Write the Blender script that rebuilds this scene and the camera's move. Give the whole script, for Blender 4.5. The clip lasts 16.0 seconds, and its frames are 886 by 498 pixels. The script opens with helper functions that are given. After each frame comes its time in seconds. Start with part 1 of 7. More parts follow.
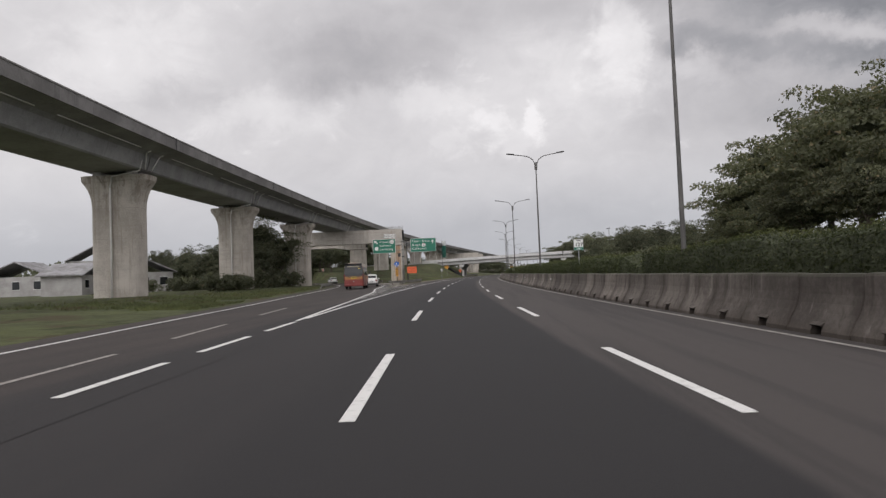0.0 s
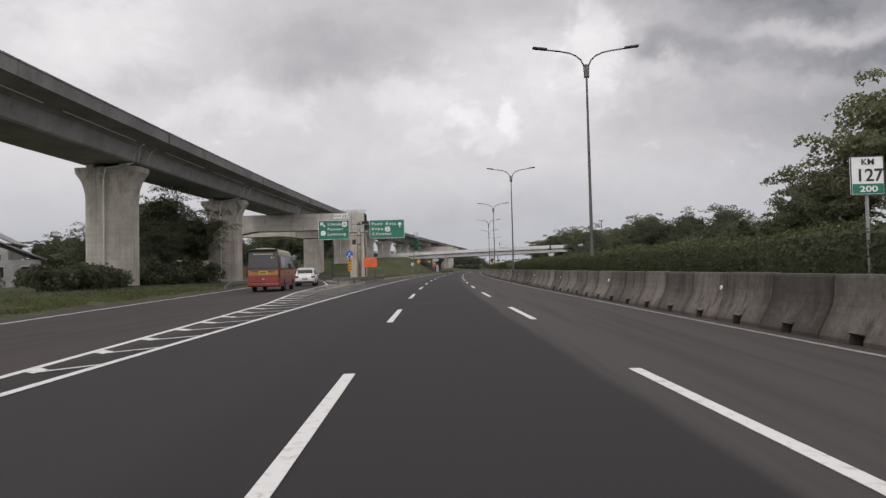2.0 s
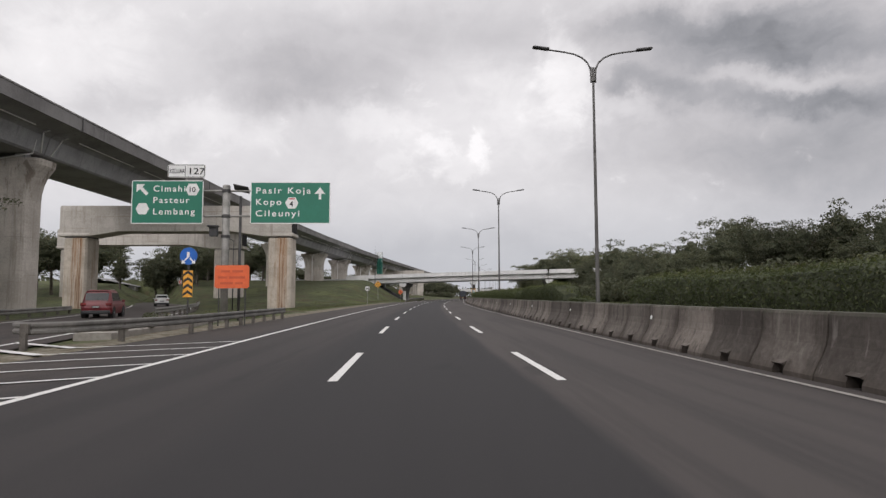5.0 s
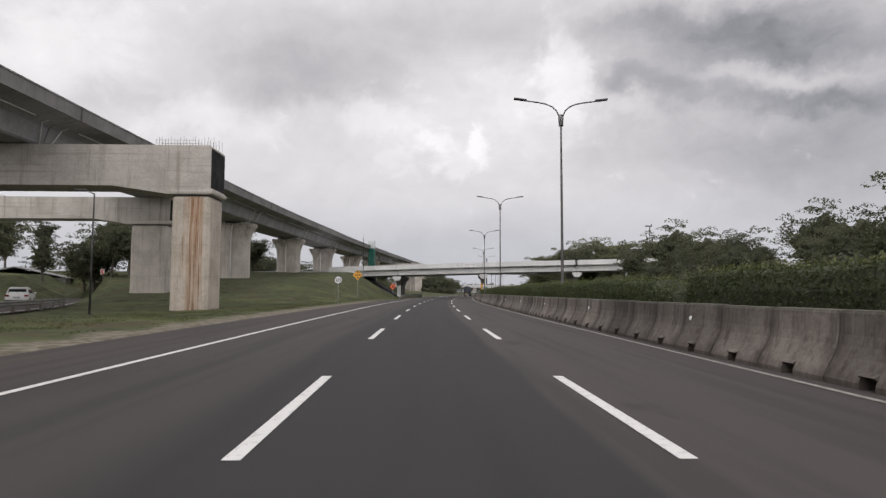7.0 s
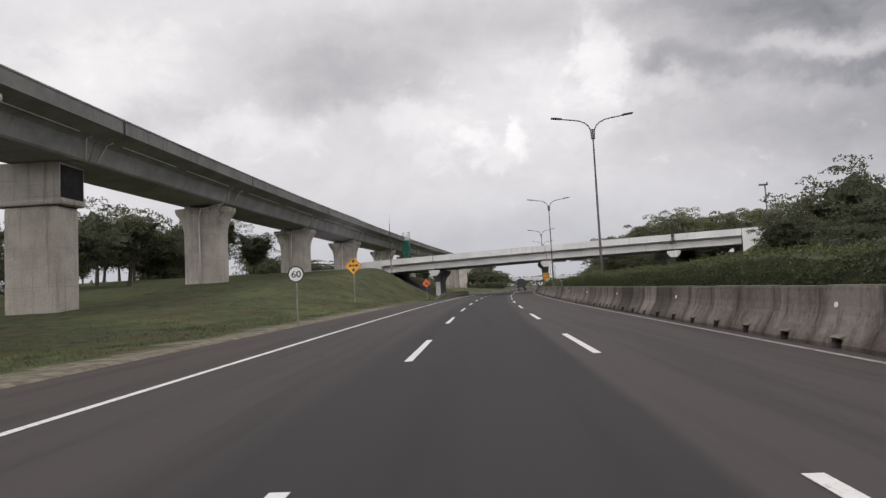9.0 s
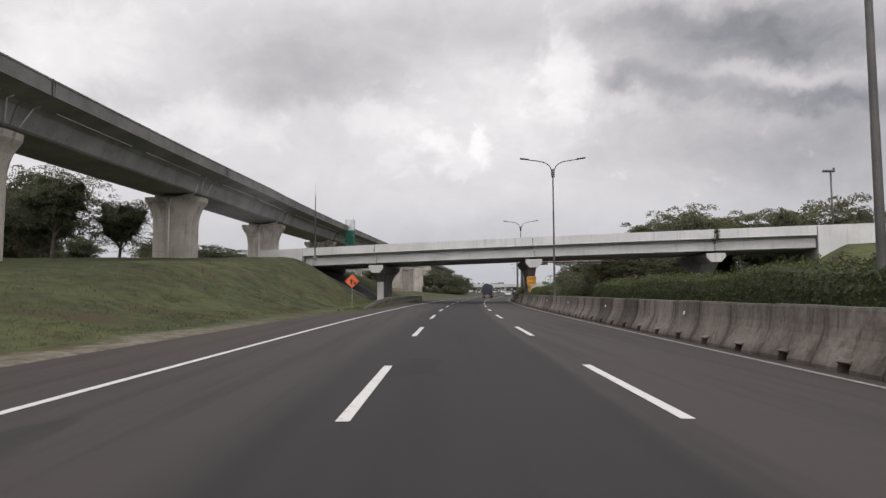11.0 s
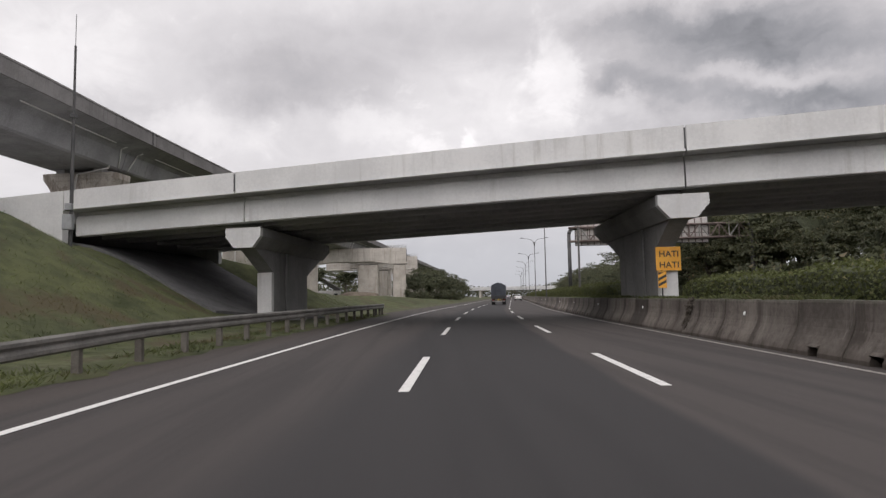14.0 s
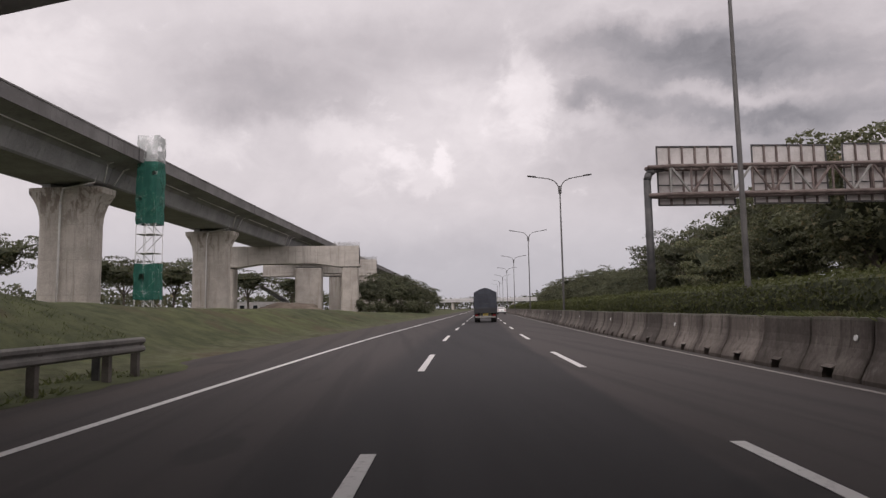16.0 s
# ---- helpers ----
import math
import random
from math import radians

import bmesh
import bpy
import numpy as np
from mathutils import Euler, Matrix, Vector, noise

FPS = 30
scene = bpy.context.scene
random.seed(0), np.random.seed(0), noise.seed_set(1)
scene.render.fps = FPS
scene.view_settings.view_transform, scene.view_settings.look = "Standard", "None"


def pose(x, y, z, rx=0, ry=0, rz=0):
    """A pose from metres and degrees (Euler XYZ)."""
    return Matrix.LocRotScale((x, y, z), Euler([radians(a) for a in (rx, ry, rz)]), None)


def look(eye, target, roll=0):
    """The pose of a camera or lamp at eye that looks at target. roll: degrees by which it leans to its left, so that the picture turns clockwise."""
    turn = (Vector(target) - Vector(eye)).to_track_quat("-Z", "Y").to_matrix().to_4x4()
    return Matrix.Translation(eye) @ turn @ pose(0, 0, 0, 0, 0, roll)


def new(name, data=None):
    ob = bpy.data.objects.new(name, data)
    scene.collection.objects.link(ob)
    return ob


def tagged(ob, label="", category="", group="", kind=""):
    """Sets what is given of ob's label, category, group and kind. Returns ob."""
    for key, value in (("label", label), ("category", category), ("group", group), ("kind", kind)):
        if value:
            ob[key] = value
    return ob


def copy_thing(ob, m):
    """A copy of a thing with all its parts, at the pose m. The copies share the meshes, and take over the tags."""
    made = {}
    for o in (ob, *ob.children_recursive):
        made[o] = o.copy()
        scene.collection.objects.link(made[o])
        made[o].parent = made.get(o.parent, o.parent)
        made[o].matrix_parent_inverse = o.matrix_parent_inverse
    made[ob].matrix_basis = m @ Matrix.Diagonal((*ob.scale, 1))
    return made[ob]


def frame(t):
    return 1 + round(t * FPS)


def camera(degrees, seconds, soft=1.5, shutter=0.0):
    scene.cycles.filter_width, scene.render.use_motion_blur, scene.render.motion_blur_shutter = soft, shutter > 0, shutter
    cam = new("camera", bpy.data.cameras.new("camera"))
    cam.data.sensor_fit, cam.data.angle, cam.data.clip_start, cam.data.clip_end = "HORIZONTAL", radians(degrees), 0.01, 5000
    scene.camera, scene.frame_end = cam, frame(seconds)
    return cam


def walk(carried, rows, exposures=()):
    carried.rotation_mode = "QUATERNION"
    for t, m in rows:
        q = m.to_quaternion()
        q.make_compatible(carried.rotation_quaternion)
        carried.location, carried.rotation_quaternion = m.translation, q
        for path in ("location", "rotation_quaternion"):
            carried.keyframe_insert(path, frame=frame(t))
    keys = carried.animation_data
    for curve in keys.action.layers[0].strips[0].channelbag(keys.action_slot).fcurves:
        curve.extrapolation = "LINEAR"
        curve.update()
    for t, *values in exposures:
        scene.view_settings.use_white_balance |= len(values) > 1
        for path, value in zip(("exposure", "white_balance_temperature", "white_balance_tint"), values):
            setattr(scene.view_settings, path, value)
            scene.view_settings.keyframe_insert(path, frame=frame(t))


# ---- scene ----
cam = camera(71.0, 16.0, soft=1.4)
PATH = [
    (0, (2.252, 7.192, 1.327), (2.109, 9.185, 1.408), -2.3),
    (0.5, (1.757, 13.805, 1.322), (1.614, 15.798, 1.416), -2.3),
    (1, (1.241, 20.983, 1.351), (1.044, 22.971, 1.428), -2.6),
    (1.5, (0.844, 27.439, 1.326), (0.678, 29.429, 1.439), -1.1),
    (2, (0.449, 34.782, 1.317), (0.394, 36.78, 1.38), -1.4),
    (2.5, (0.116, 41.272, 1.295), (0.134, 43.271, 1.345), -0.7),
    (3, (-0.252, 48.61, 1.357), (-0.257, 50.609, 1.417), -1.4),
    (3.5, (-0.57, 55.358, 1.396), (-0.532, 57.355, 1.488), -0.6),
    (6, (-1.199, 92.914, 1.295), (-1.162, 94.907, 1.452), 0.2),
    (6.5, (-1.281, 99.916, 1.316), (-1.269, 101.913, 1.423), -0.1),
    (7, (-1.366, 107.829, 1.317), (-1.313, 109.824, 1.455), 0.2),
    (7.5, (-1.372, 114.919, 1.305), (-1.345, 116.916, 1.397), -0.3),
    (8, (-1.41, 122.911, 1.325), (-1.377, 124.91, 1.377), -0.8),
    (8.5, (-1.413, 130.169, 1.323), (-1.459, 132.166, 1.418), -1.3),
    (9, (-1.403, 138.285, 1.354), (-1.492, 140.278, 1.483), -2.9),
    (11.5, (-1.12, 176.723, 1.329), (-1.031, 178.716, 1.476), 0.2),
    (12, (-0.865, 184.936, 1.347), (-0.719, 186.92, 1.548), -0.8),
    (12.5, (-0.572, 192.342, 1.339), (-0.439, 194.333, 1.48), -1.1),
    (13, (-0.205, 200.729, 1.325), (-0.1, 202.716, 1.527), -2.0),
    (13.5, (0.148, 208.187, 1.309), (0.228, 210.177, 1.486), -1.6),
    (14, (0.56, 216.687, 1.273), (0.629, 218.68, 1.427), -1.1),
    (14.5, (0.953, 224.19, 1.372), (1.094, 226.178, 1.54), -0.6),
    (15, (1.59, 232.811, 1.35), (1.747, 234.792, 1.576), 0.8),
    (15.5, (2.286, 240.464, 1.359), (2.45, 242.447, 1.559), -0.2),
    (16, (3.084, 249.01, 1.353), (3.244, 250.994, 1.544), -1.0),
]
EXPOSURES = [(0.0, -0.15, 6420, 12), (1.5, -0.15, 6420, 12), (3.0, -0.05, 6420, 12), (6.0, 0.0, 6420, 12), (13.5, 0.0, 6450, 12), (14.5, 0.3, 6450, 14), (15.0, 0.7, 6550, 15), (15.5, 0.32, 6720, 17), (15.7, 0.2, 6700, 17), (16.0, -0.15, 6600, 19)]
walk(cam, [(t, look(eye, target, roll)) for t, eye, target, roll in PATH], EXPOSURES)

# ---- world and sun ----
world = bpy.data.worlds.new("overcast_sky")
scene.world = world
world.use_nodes = True


class Nodes:
    """A small builder for node trees."""

    def __init__(self, tree):
        self.tree = tree
        tree.nodes.clear()

    def add(self, kind, values=None, **settings):
        n = self.tree.nodes.new(kind)
        if "operation" in settings:
            n.operation = settings["operation"]
        if "use_clamp" in settings:
            n.use_clamp = settings["use_clamp"]
        if "data_type" in settings:
            n.data_type = settings["data_type"]
        if "blend_type" in settings:
            n.blend_type = settings["blend_type"]
        if "sky_type" in settings:
            n.sky_type, n.sun_disc = settings["sky_type"], settings["sun_disc"]
            n.sun_elevation, n.sun_rotation = settings["sun_elevation"], settings["sun_rotation"]
        for key, value in (values or {}).items():
            self.put(n.inputs[key], value)
        return n

    def put(self, socket, value):
        if isinstance(value, bpy.types.NodeSocket):
            self.tree.links.new(value, socket)
        else:
            socket.default_value = value

    def math(self, operation, a, b=0.0, clamp=False):
        n = self.add("ShaderNodeMath", operation=operation, use_clamp=clamp)
        self.put(n.inputs[0], a)
        self.put(n.inputs[1], b)
        return n.outputs[0]

    def vec(self, operation, a, b=(0, 0, 0)):
        n = self.add("ShaderNodeVectorMath", operation=operation)
        self.put(n.inputs[0], a)
        self.put(n.inputs[1], b)
        return n.outputs["Value"] if operation in ("DOT_PRODUCT", "LENGTH") else n.outputs["Vector"]

    def noise(self, vector, scale, detail=4.0, rough=0.55, distort=0.0):
        return self.add("ShaderNodeTexNoise", {"Vector": vector, "Scale": scale, "Detail": detail, "Roughness": rough,
                                               "Distortion": distort}).outputs["Fac"]

    def ramp(self, fac, stops):
        n = self.add("ShaderNodeValToRGB", {"Fac": fac})
        e = n.color_ramp.elements
        while len(e) < len(stops):
            e.new(0.5)
        for el, (p, c) in zip(e, stops):
            el.position = p
            el.color = (*c, 1) if len(c) == 3 else c
        return n.outputs["Color"]

    def mix(self, fac, a, b, blend="MIX"):
        n = self.add("ShaderNodeMix", data_type="RGBA", blend_type=blend)
        self.put(n.inputs[0], fac)
        self.put(n.inputs[6], a if not isinstance(a, tuple) else (*a, 1))
        self.put(n.inputs[7], b if not isinstance(b, tuple) else (*b, 1))
        return n.outputs[2]

    def span(self, value, a, b, c=0.0, d=1.0, smooth=True):
        n = self.add("ShaderNodeMapRange", {"Value": value, "From Min": a, "From Max": b, "To Min": c, "To Max": d})
        n.interpolation_type = "SMOOTHSTEP" if smooth else "LINEAR"
        return n.outputs["Result"]


W = Nodes(world.node_tree)
way = W.add("ShaderNodeTexCoord").outputs["Generated"]
sep = W.add("ShaderNodeSeparateXYZ", {"Vector": way})
up = sep.outputs["Z"]
ahead = W.math("MAXIMUM", sep.outputs["Y"], 0.15)
warp = W.add("ShaderNodeTexNoise", {"Vector": way, "Scale": 6.0, "Detail": 8.0, "Roughness": 0.62}).outputs["Color"]
curl = W.add("ShaderNodeTexNoise", {"Vector": way, "Scale": 21.0, "Detail": 5.0, "Roughness": 0.6}).outputs["Color"]
bend = W.vec("ADD", W.vec("MULTIPLY", W.vec("SUBTRACT", warp, (0.5, 0.5, 0.5)), (0.22, 0.14, 0.0)), W.vec("MULTIPLY", W.vec("SUBTRACT", curl, (0.5, 0.5, 0.5)), (0.07, 0.05, 0.0)))
bend = W.add("ShaderNodeSeparateXYZ", {"Vector": bend})
across = W.math("ADD", W.math("DIVIDE", sep.outputs["X"], ahead), bend.outputs["X"])
above = W.math("ADD", W.math("DIVIDE", up, ahead), bend.outputs["Y"])
puff = W.noise(W.vec("MULTIPLY", way, (1, 1, 1.4)), 15.0, 9, 0.62, 0.5)
billow = W.noise(W.vec("MULTIPLY", way, (1, 1, 1.7)), 3.4, 8, 0.55, 0.4)
# cloud masses: (across, above, spread across, spread above, lighter or darker, how crisp its rim is)
MASSES = [(0.205, 0.365, 0.055, 0.09, 0.17, 0.9), (0.17, 0.31, 0.10, 0.09, 0.10, 0.5), (0.0, 0.238, 0.035, 0.026, 0.15, 0.8), (0.085, 0.245, 0.026, 0.03, 0.18, 0.8),
          (0.04, 0.215, 0.06, 0.018, 0.10, 0.8), (-0.06, 0.21, 0.03, 0.02, 0.07, 0.7), (-0.09, 0.29, 0.06, 0.03, 0.09, 0.8), (-0.19, 0.365, 0.17, 0.055, -0.24, 0.35), (-0.08, 0.44, 0.25, 0.05, -0.12, 0.2),
          (-0.62, 0.39, 0.16, 0.09, 0.16, 0.4), (-0.36, 0.28, 0.12, 0.045, 0.12, 0.5), (-0.47, 0.32, 0.10, 0.03, -0.10, 0.3), (0.52, 0.43, 0.26, 0.065, -0.34, 0.15), (0.80, 0.36, 0.40, 0.22, -0.27, 0.0),
          (0.38, 0.34, 0.16, 0.026, -0.20, 0.2), (0.64, 0.32, 0.16, 0.024, -0.20, 0.2), (0.60, 0.21, 0.30, 0.10, -0.17, 0.0), (0.55, 0.362, 0.15, 0.02, 0.14, 0.4), (0.33, 0.30, 0.09, 0.02, 0.08, 0.6), (0.02, 0.075, 0.28, 0.035, -0.10, 0.0)]
total = 0.755
for u0, v0, su, sv, amount, crisp in MASSES:
    du = W.math("DIVIDE", W.math("SUBTRACT", across, u0), su)
    dv = W.math("DIVIDE", W.math("SUBTRACT", above, v0), sv)
    fall = W.math("EXPONENT", W.math("MULTIPLY", W.math("ADD", W.math("MULTIPLY", du, du), W.math("MULTIPLY", dv, dv)), -1.0))
    if crisp:
        torn = W.span(W.math("ADD", fall, W.math("MULTIPLY", W.math("SUBTRACT", puff, 0.5), 1.3)), 0.15, 0.80)
        fall = W.math("ADD", W.math("MULTIPLY", fall, 1 - crisp), W.math("MULTIPLY", torn, crisp))
    total = W.math("ADD", total, W.math("MULTIPLY", fall, amount))
# long torn streaks on the windward side
streak = W.noise(W.add("ShaderNodeCombineXYZ", {"X": W.math("MULTIPLY", across, 2.2), "Y": W.math("SUBTRACT", W.math("MULTIPLY", above, 13.0), W.math("MULTIPLY", across, 2.4)), "Z": 0.0}).outputs[0], 1.0, 4, 0.5, 0.2)
where = W.math("MULTIPLY", W.span(across, 0.12, 0.40), W.span(above, 0.22, 0.32))
total = W.math("ADD", total, W.math("MULTIPLY", W.math("MULTIPLY", W.math("SUBTRACT", streak, 0.5), where), 0.42))
total = W.math("ADD", total, W.math("MULTIPLY", W.math("SUBTRACT", billow, 0.5), 0.34))
total = W.math("ADD", total, W.math("MULTIPLY", W.math("SUBTRACT", puff, 0.5), 0.16))
total = W.math("MULTIPLY", W.math("MINIMUM", W.math("MAXIMUM", total, 0.24), 1.0), 1.02)
veil = W.vec("DOT_PRODUCT", way, Vector((-0.30, -0.80, 0.52)).normalized()[:])
total = W.math("ADD", total, W.math("MULTIPLY", W.span(veil, 0.15, 1.0), 1.1))
tint = W.ramp(total, [(0.3, (0.98, 0.985, 1.03)), (0.55, (1.02, 0.99, 1.0)), (0.9, (1.02, 0.995, 0.985))])
tone = W.mix(1.0, tint, W.add("ShaderNodeCombineColor", {k: total for k in ("Red", "Green", "Blue")}).outputs[0], "MULTIPLY")
haze = W.math("MULTIPLY", W.span(up, 0.20, 0.0), 0.8)
tone = W.mix(haze, tone, (0.475, 0.493, 0.535))
sky = W.add("ShaderNodeTexSky", sky_type="NISHITA", sun_disc=False, sun_elevation=radians(46), sun_rotation=radians(205))
blue = W.mix(1.0, sky.outputs["Color"], (0.07, 0.07, 0.07), "MULTIPLY")
total = W.mix(0.05, tone, blue)
W.add("ShaderNodeOutputWorld", {"Surface": W.add("ShaderNodeBackground", {"Color": total, "Strength": 1.0}).outputs[0]})

sun = new("sun", bpy.data.lights.new("sun", "SUN"))
sun.data.energy, sun.data.angle, sun.data.color = 0.35, radians(20), (1.0, 0.96, 0.9)
sun.matrix_world = look((-30, -80, 88), (0, 0, 0))

# ---- materials ----
PALETTE = {}


def surface(name, build, rough=0.7, metal=0.0, spec=0.5, thin=0.0):
    """A material; build(n, position) returns a colour, and a height for the bump with its distance, or only a colour."""
    m = bpy.data.materials.new(name)
    m.use_nodes = True
    n = Nodes(m.node_tree)
    position = n.add("ShaderNodeNewGeometry").outputs["Position"]
    made = build(n, position)
    colour, height, far = made if isinstance(made, tuple) and len(made) == 3 and not isinstance(made[0], float) else (made, None, 0)
    p = n.add("ShaderNodeBsdfPrincipled", {"Roughness": rough, "Metallic": metal, "Specular IOR Level": spec})
    n.put(p.inputs["Base Color"], (*colour, 1) if isinstance(colour, tuple) else colour)
    if height is not None:
        n.put(p.inputs["Normal"], n.add("ShaderNodeBump", {"Height": height, "Strength": 0.6, "Distance": far}).outputs[0])
    out = p.outputs[0]
    if thin:
        through_leaf = n.add("ShaderNodeBsdfTranslucent", {"Color": n.mix(1.0, colour, (1.25, 1.3, 0.9), "MULTIPLY")})
        blend = n.add("ShaderNodeMixShader", {"Fac": thin})
        n.put(blend.inputs[1], out)
        n.put(blend.inputs[2], through_leaf.outputs[0])
        out = blend.outputs[0]
    n.add("ShaderNodeOutputMaterial", {"Surface": out})
    PALETTE[name] = m
    return m


def mottled(name, a, b, scale=2.0, fine=40.0, rough=0.7, metal=0.0, bump=0.002, spec=0.5, piece=0.0):
    """Two tones mixed by noise at two scales; piece: how far single objects differ."""

    def build(n, at):
        broad = n.noise(at, scale, 5, 0.6)
        small = n.noise(at, fine, 3, 0.6)
        f = n.span(n.math("ADD", n.math("MULTIPLY", broad, 0.7), n.math("MULTIPLY", small, 0.3)), 0.36, 0.64)
        c = n.mix(f, a, b)
        if piece:
            r = n.add("ShaderNodeObjectInfo").outputs["Random"]
            c = n.mix(1.0, c, n.add("ShaderNodeCombineColor", {k: n.span(r, 0, 1, 1 - piece, 1 + piece * 0.4, False) for k in ("Red", "Green", "Blue")}).outputs[0], "MULTIPLY")
        return c, small, bump

    return surface(name, build, rough, metal, spec)


def concrete(name, a, b, streak=0.5, piece=0.0, dirt=(0.10, 0.09, 0.08), bump=0.004):
    """Cast concrete with cloudy tone, pores and vertical run-off streaks."""

    def build(n, at):
        broad = n.noise(at, 0.35, 5, 0.6)
        small = n.noise(at, 9, 5, 0.65)
        c = n.mix(n.span(n.math("ADD", n.math("MULTIPLY", broad, 0.65), n.math("MULTIPLY", small, 0.35)), 0.38, 0.62), a, b)
        run = n.noise(n.vec("MULTIPLY", at, (2.6, 2.6, 0.16)), 1.0, 5, 0.65)
        patch = n.noise(at, 0.22, 3)
        f = n.math("MULTIPLY", n.span(run, 0.52, 0.72), n.span(patch, 0.35, 0.6))
        c = n.mix(n.math("MULTIPLY", f, streak), c, dirt)
        if piece:
            r = n.add("ShaderNodeObjectInfo").outputs["Random"]
            c = n.mix(1.0, c, n.add("ShaderNodeCombineColor", {k: n.span(r, 0, 1, 1 - piece, 1 + piece, False) for k in ("Red", "Green", "Blue")}).outputs[0], "MULTIPLY")
        return c, n.noise(at, 7, 6, 0.7), bump

    return surface(name, build, 0.86, 0, 0.3)


def asphalt_build(n, at):
    uv = n.add("ShaderNodeUVMap").outputs["UV"]
    u = n.add("ShaderNodeSeparateXYZ", {"Vector": uv}).outputs["X"]
    wob = n.math("MULTIPLY", n.math("SUBTRACT", n.noise(at, 0.15, 3), 0.5), 0.35)
    u = n.math("ADD", u, wob)
    grain = n.noise(at, 70, 3, 0.7)
    long = n.noise(n.vec("MULTIPLY", at, (1.6, 0.05, 1)), 1.0, 4, 0.6)
    broad = n.noise(at, 0.12, 4, 0.6)
    way = n.add("ShaderNodeSeparateXYZ", {"Vector": at}).outputs["Y"]
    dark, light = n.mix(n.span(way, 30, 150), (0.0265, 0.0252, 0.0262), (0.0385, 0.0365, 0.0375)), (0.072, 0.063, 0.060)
    right = n.span(u, 2.98, 3.22)
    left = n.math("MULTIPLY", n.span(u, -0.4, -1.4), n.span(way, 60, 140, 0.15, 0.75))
    f = n.math("ADD", n.math("MULTIPLY", right, 0.9), left)
    c = n.mix(f, dark, light)
    shoulder = n.math("MULTIPLY", n.span(u, -4.1, -5.0), n.span(broad, 0.3, 0.6, 0.5, 1.0))
    c = n.mix(n.math("MULTIPLY", shoulder, 0.8), c, (0.066, 0.055, 0.050))
    track = n.math("MULTIPLY", n.span(long, 0.45, 0.66), 0.42)
    c = n.mix(track, c, (0.0255, 0.0245, 0.0255))
    c = n.mix(n.math("MULTIPLY", n.span(grain, 0.45, 0.75), 0.30), c, (0.092, 0.087, 0.086))
    patch = n.span(n.noise(n.vec("MULTIPLY", at, (0.9, 0.35, 1)), 0.5, 3), 0.66, 0.70)
    c = n.mix(n.math("MULTIPLY", patch, 0.4), c, (0.022, 0.022, 0.023))
    return c, grain, 0.006


ASPHALT = surface("worn_asphalt", asphalt_build, 0.85, 0, 0.22)


def turf(n, at):
    """Short grass with yellowed, brown and dark mossy patches."""
    g = n.noise(at, 0.10, 5, 0.6)
    s = n.noise(at, 1.1, 6, 0.7)
    c = n.mix(n.span(s, 0.35, 0.65), (0.055, 0.063, 0.034), (0.098, 0.108, 0.057))
    c = n.mix(n.math("MULTIPLY", n.span(g, 0.48, 0.66), n.span(s, 0.3, 0.6, 0.3, 0.8)), c, (0.124, 0.135, 0.060))
    c = n.mix(n.math("MULTIPLY", n.span(n.noise(at, 0.26, 5, 0.62), 0.54, 0.64), 0.85), c, (0.088, 0.070, 0.046))
    return n.mix(n.math("MULTIPLY", n.span(n.noise(n.vec("MULTIPLY", at, (1, 0.45, 1)), 0.55, 5, 0.65), 0.56, 0.66), 0.75), c, (0.034, 0.042, 0.018))


def ground_build(n, at):
    off = n.add("ShaderNodeSeparateXYZ", {"Vector": n.add("ShaderNodeUVMap").outputs["UV"]}).outputs["X"]
    s = n.noise(at, 1.4, 5, 0.65)
    t = n.noise(at, 16, 4, 0.7)
    c = turf(n, at)
    # sandy earth along the edge of the paving
    worn = n.math("ADD", off, n.math("MULTIPLY", n.math("SUBTRACT", n.noise(at, 0.45, 6, 0.7), 0.5), 4.5))
    edge = n.math("MULTIPLY", n.math("MULTIPLY", n.span(worn, -9.0, -8.1), n.span(off, 0.0, -3.0)), n.span(n.add("ShaderNodeSeparateXYZ", {"Vector": at}).outputs["Y"], 206, 186, 0.15, 1.0))
    sand = n.mix(n.span(n.noise(at, 2.2, 5, 0.7), 0.4, 0.62), (0.150, 0.125, 0.095), (0.290, 0.262, 0.215))
    c = n.mix(n.math("MULTIPLY", edge, n.span(t, 0.3, 0.55, 0.55, 1.0)), c, sand)
    c = n.mix(n.math("MULTIPLY", t, 0.30), c, (0.048, 0.052, 0.024))
    return c, n.math("ADD", t, s), 0.06


GROUND = surface("rough_grass", ground_build, 0.95, 0, 0.15)


def leaf_build(dark, light, dry):
    def build(n, at):
        geo = n.add("ShaderNodeNewGeometry")
        r = geo.outputs["Random Per Island"]
        ob = n.add("ShaderNodeObjectInfo").outputs["Random"]
        f = n.math("ADD", n.math("MULTIPLY", r, 0.55), n.math("MULTIPLY", n.noise(at, 0.45, 3), 0.55))
        c = n.mix(f, dark, light)
        c = n.mix(n.span(r, 0.90, 1.0), c, dry)
        return n.mix(1.0, c, n.add("ShaderNodeCombineColor", {k: n.span(ob, 0, 1, 0.7, 1.25, False) for k in ("Red", "Green", "Blue")}).outputs[0], "MULTIPLY")

    return build


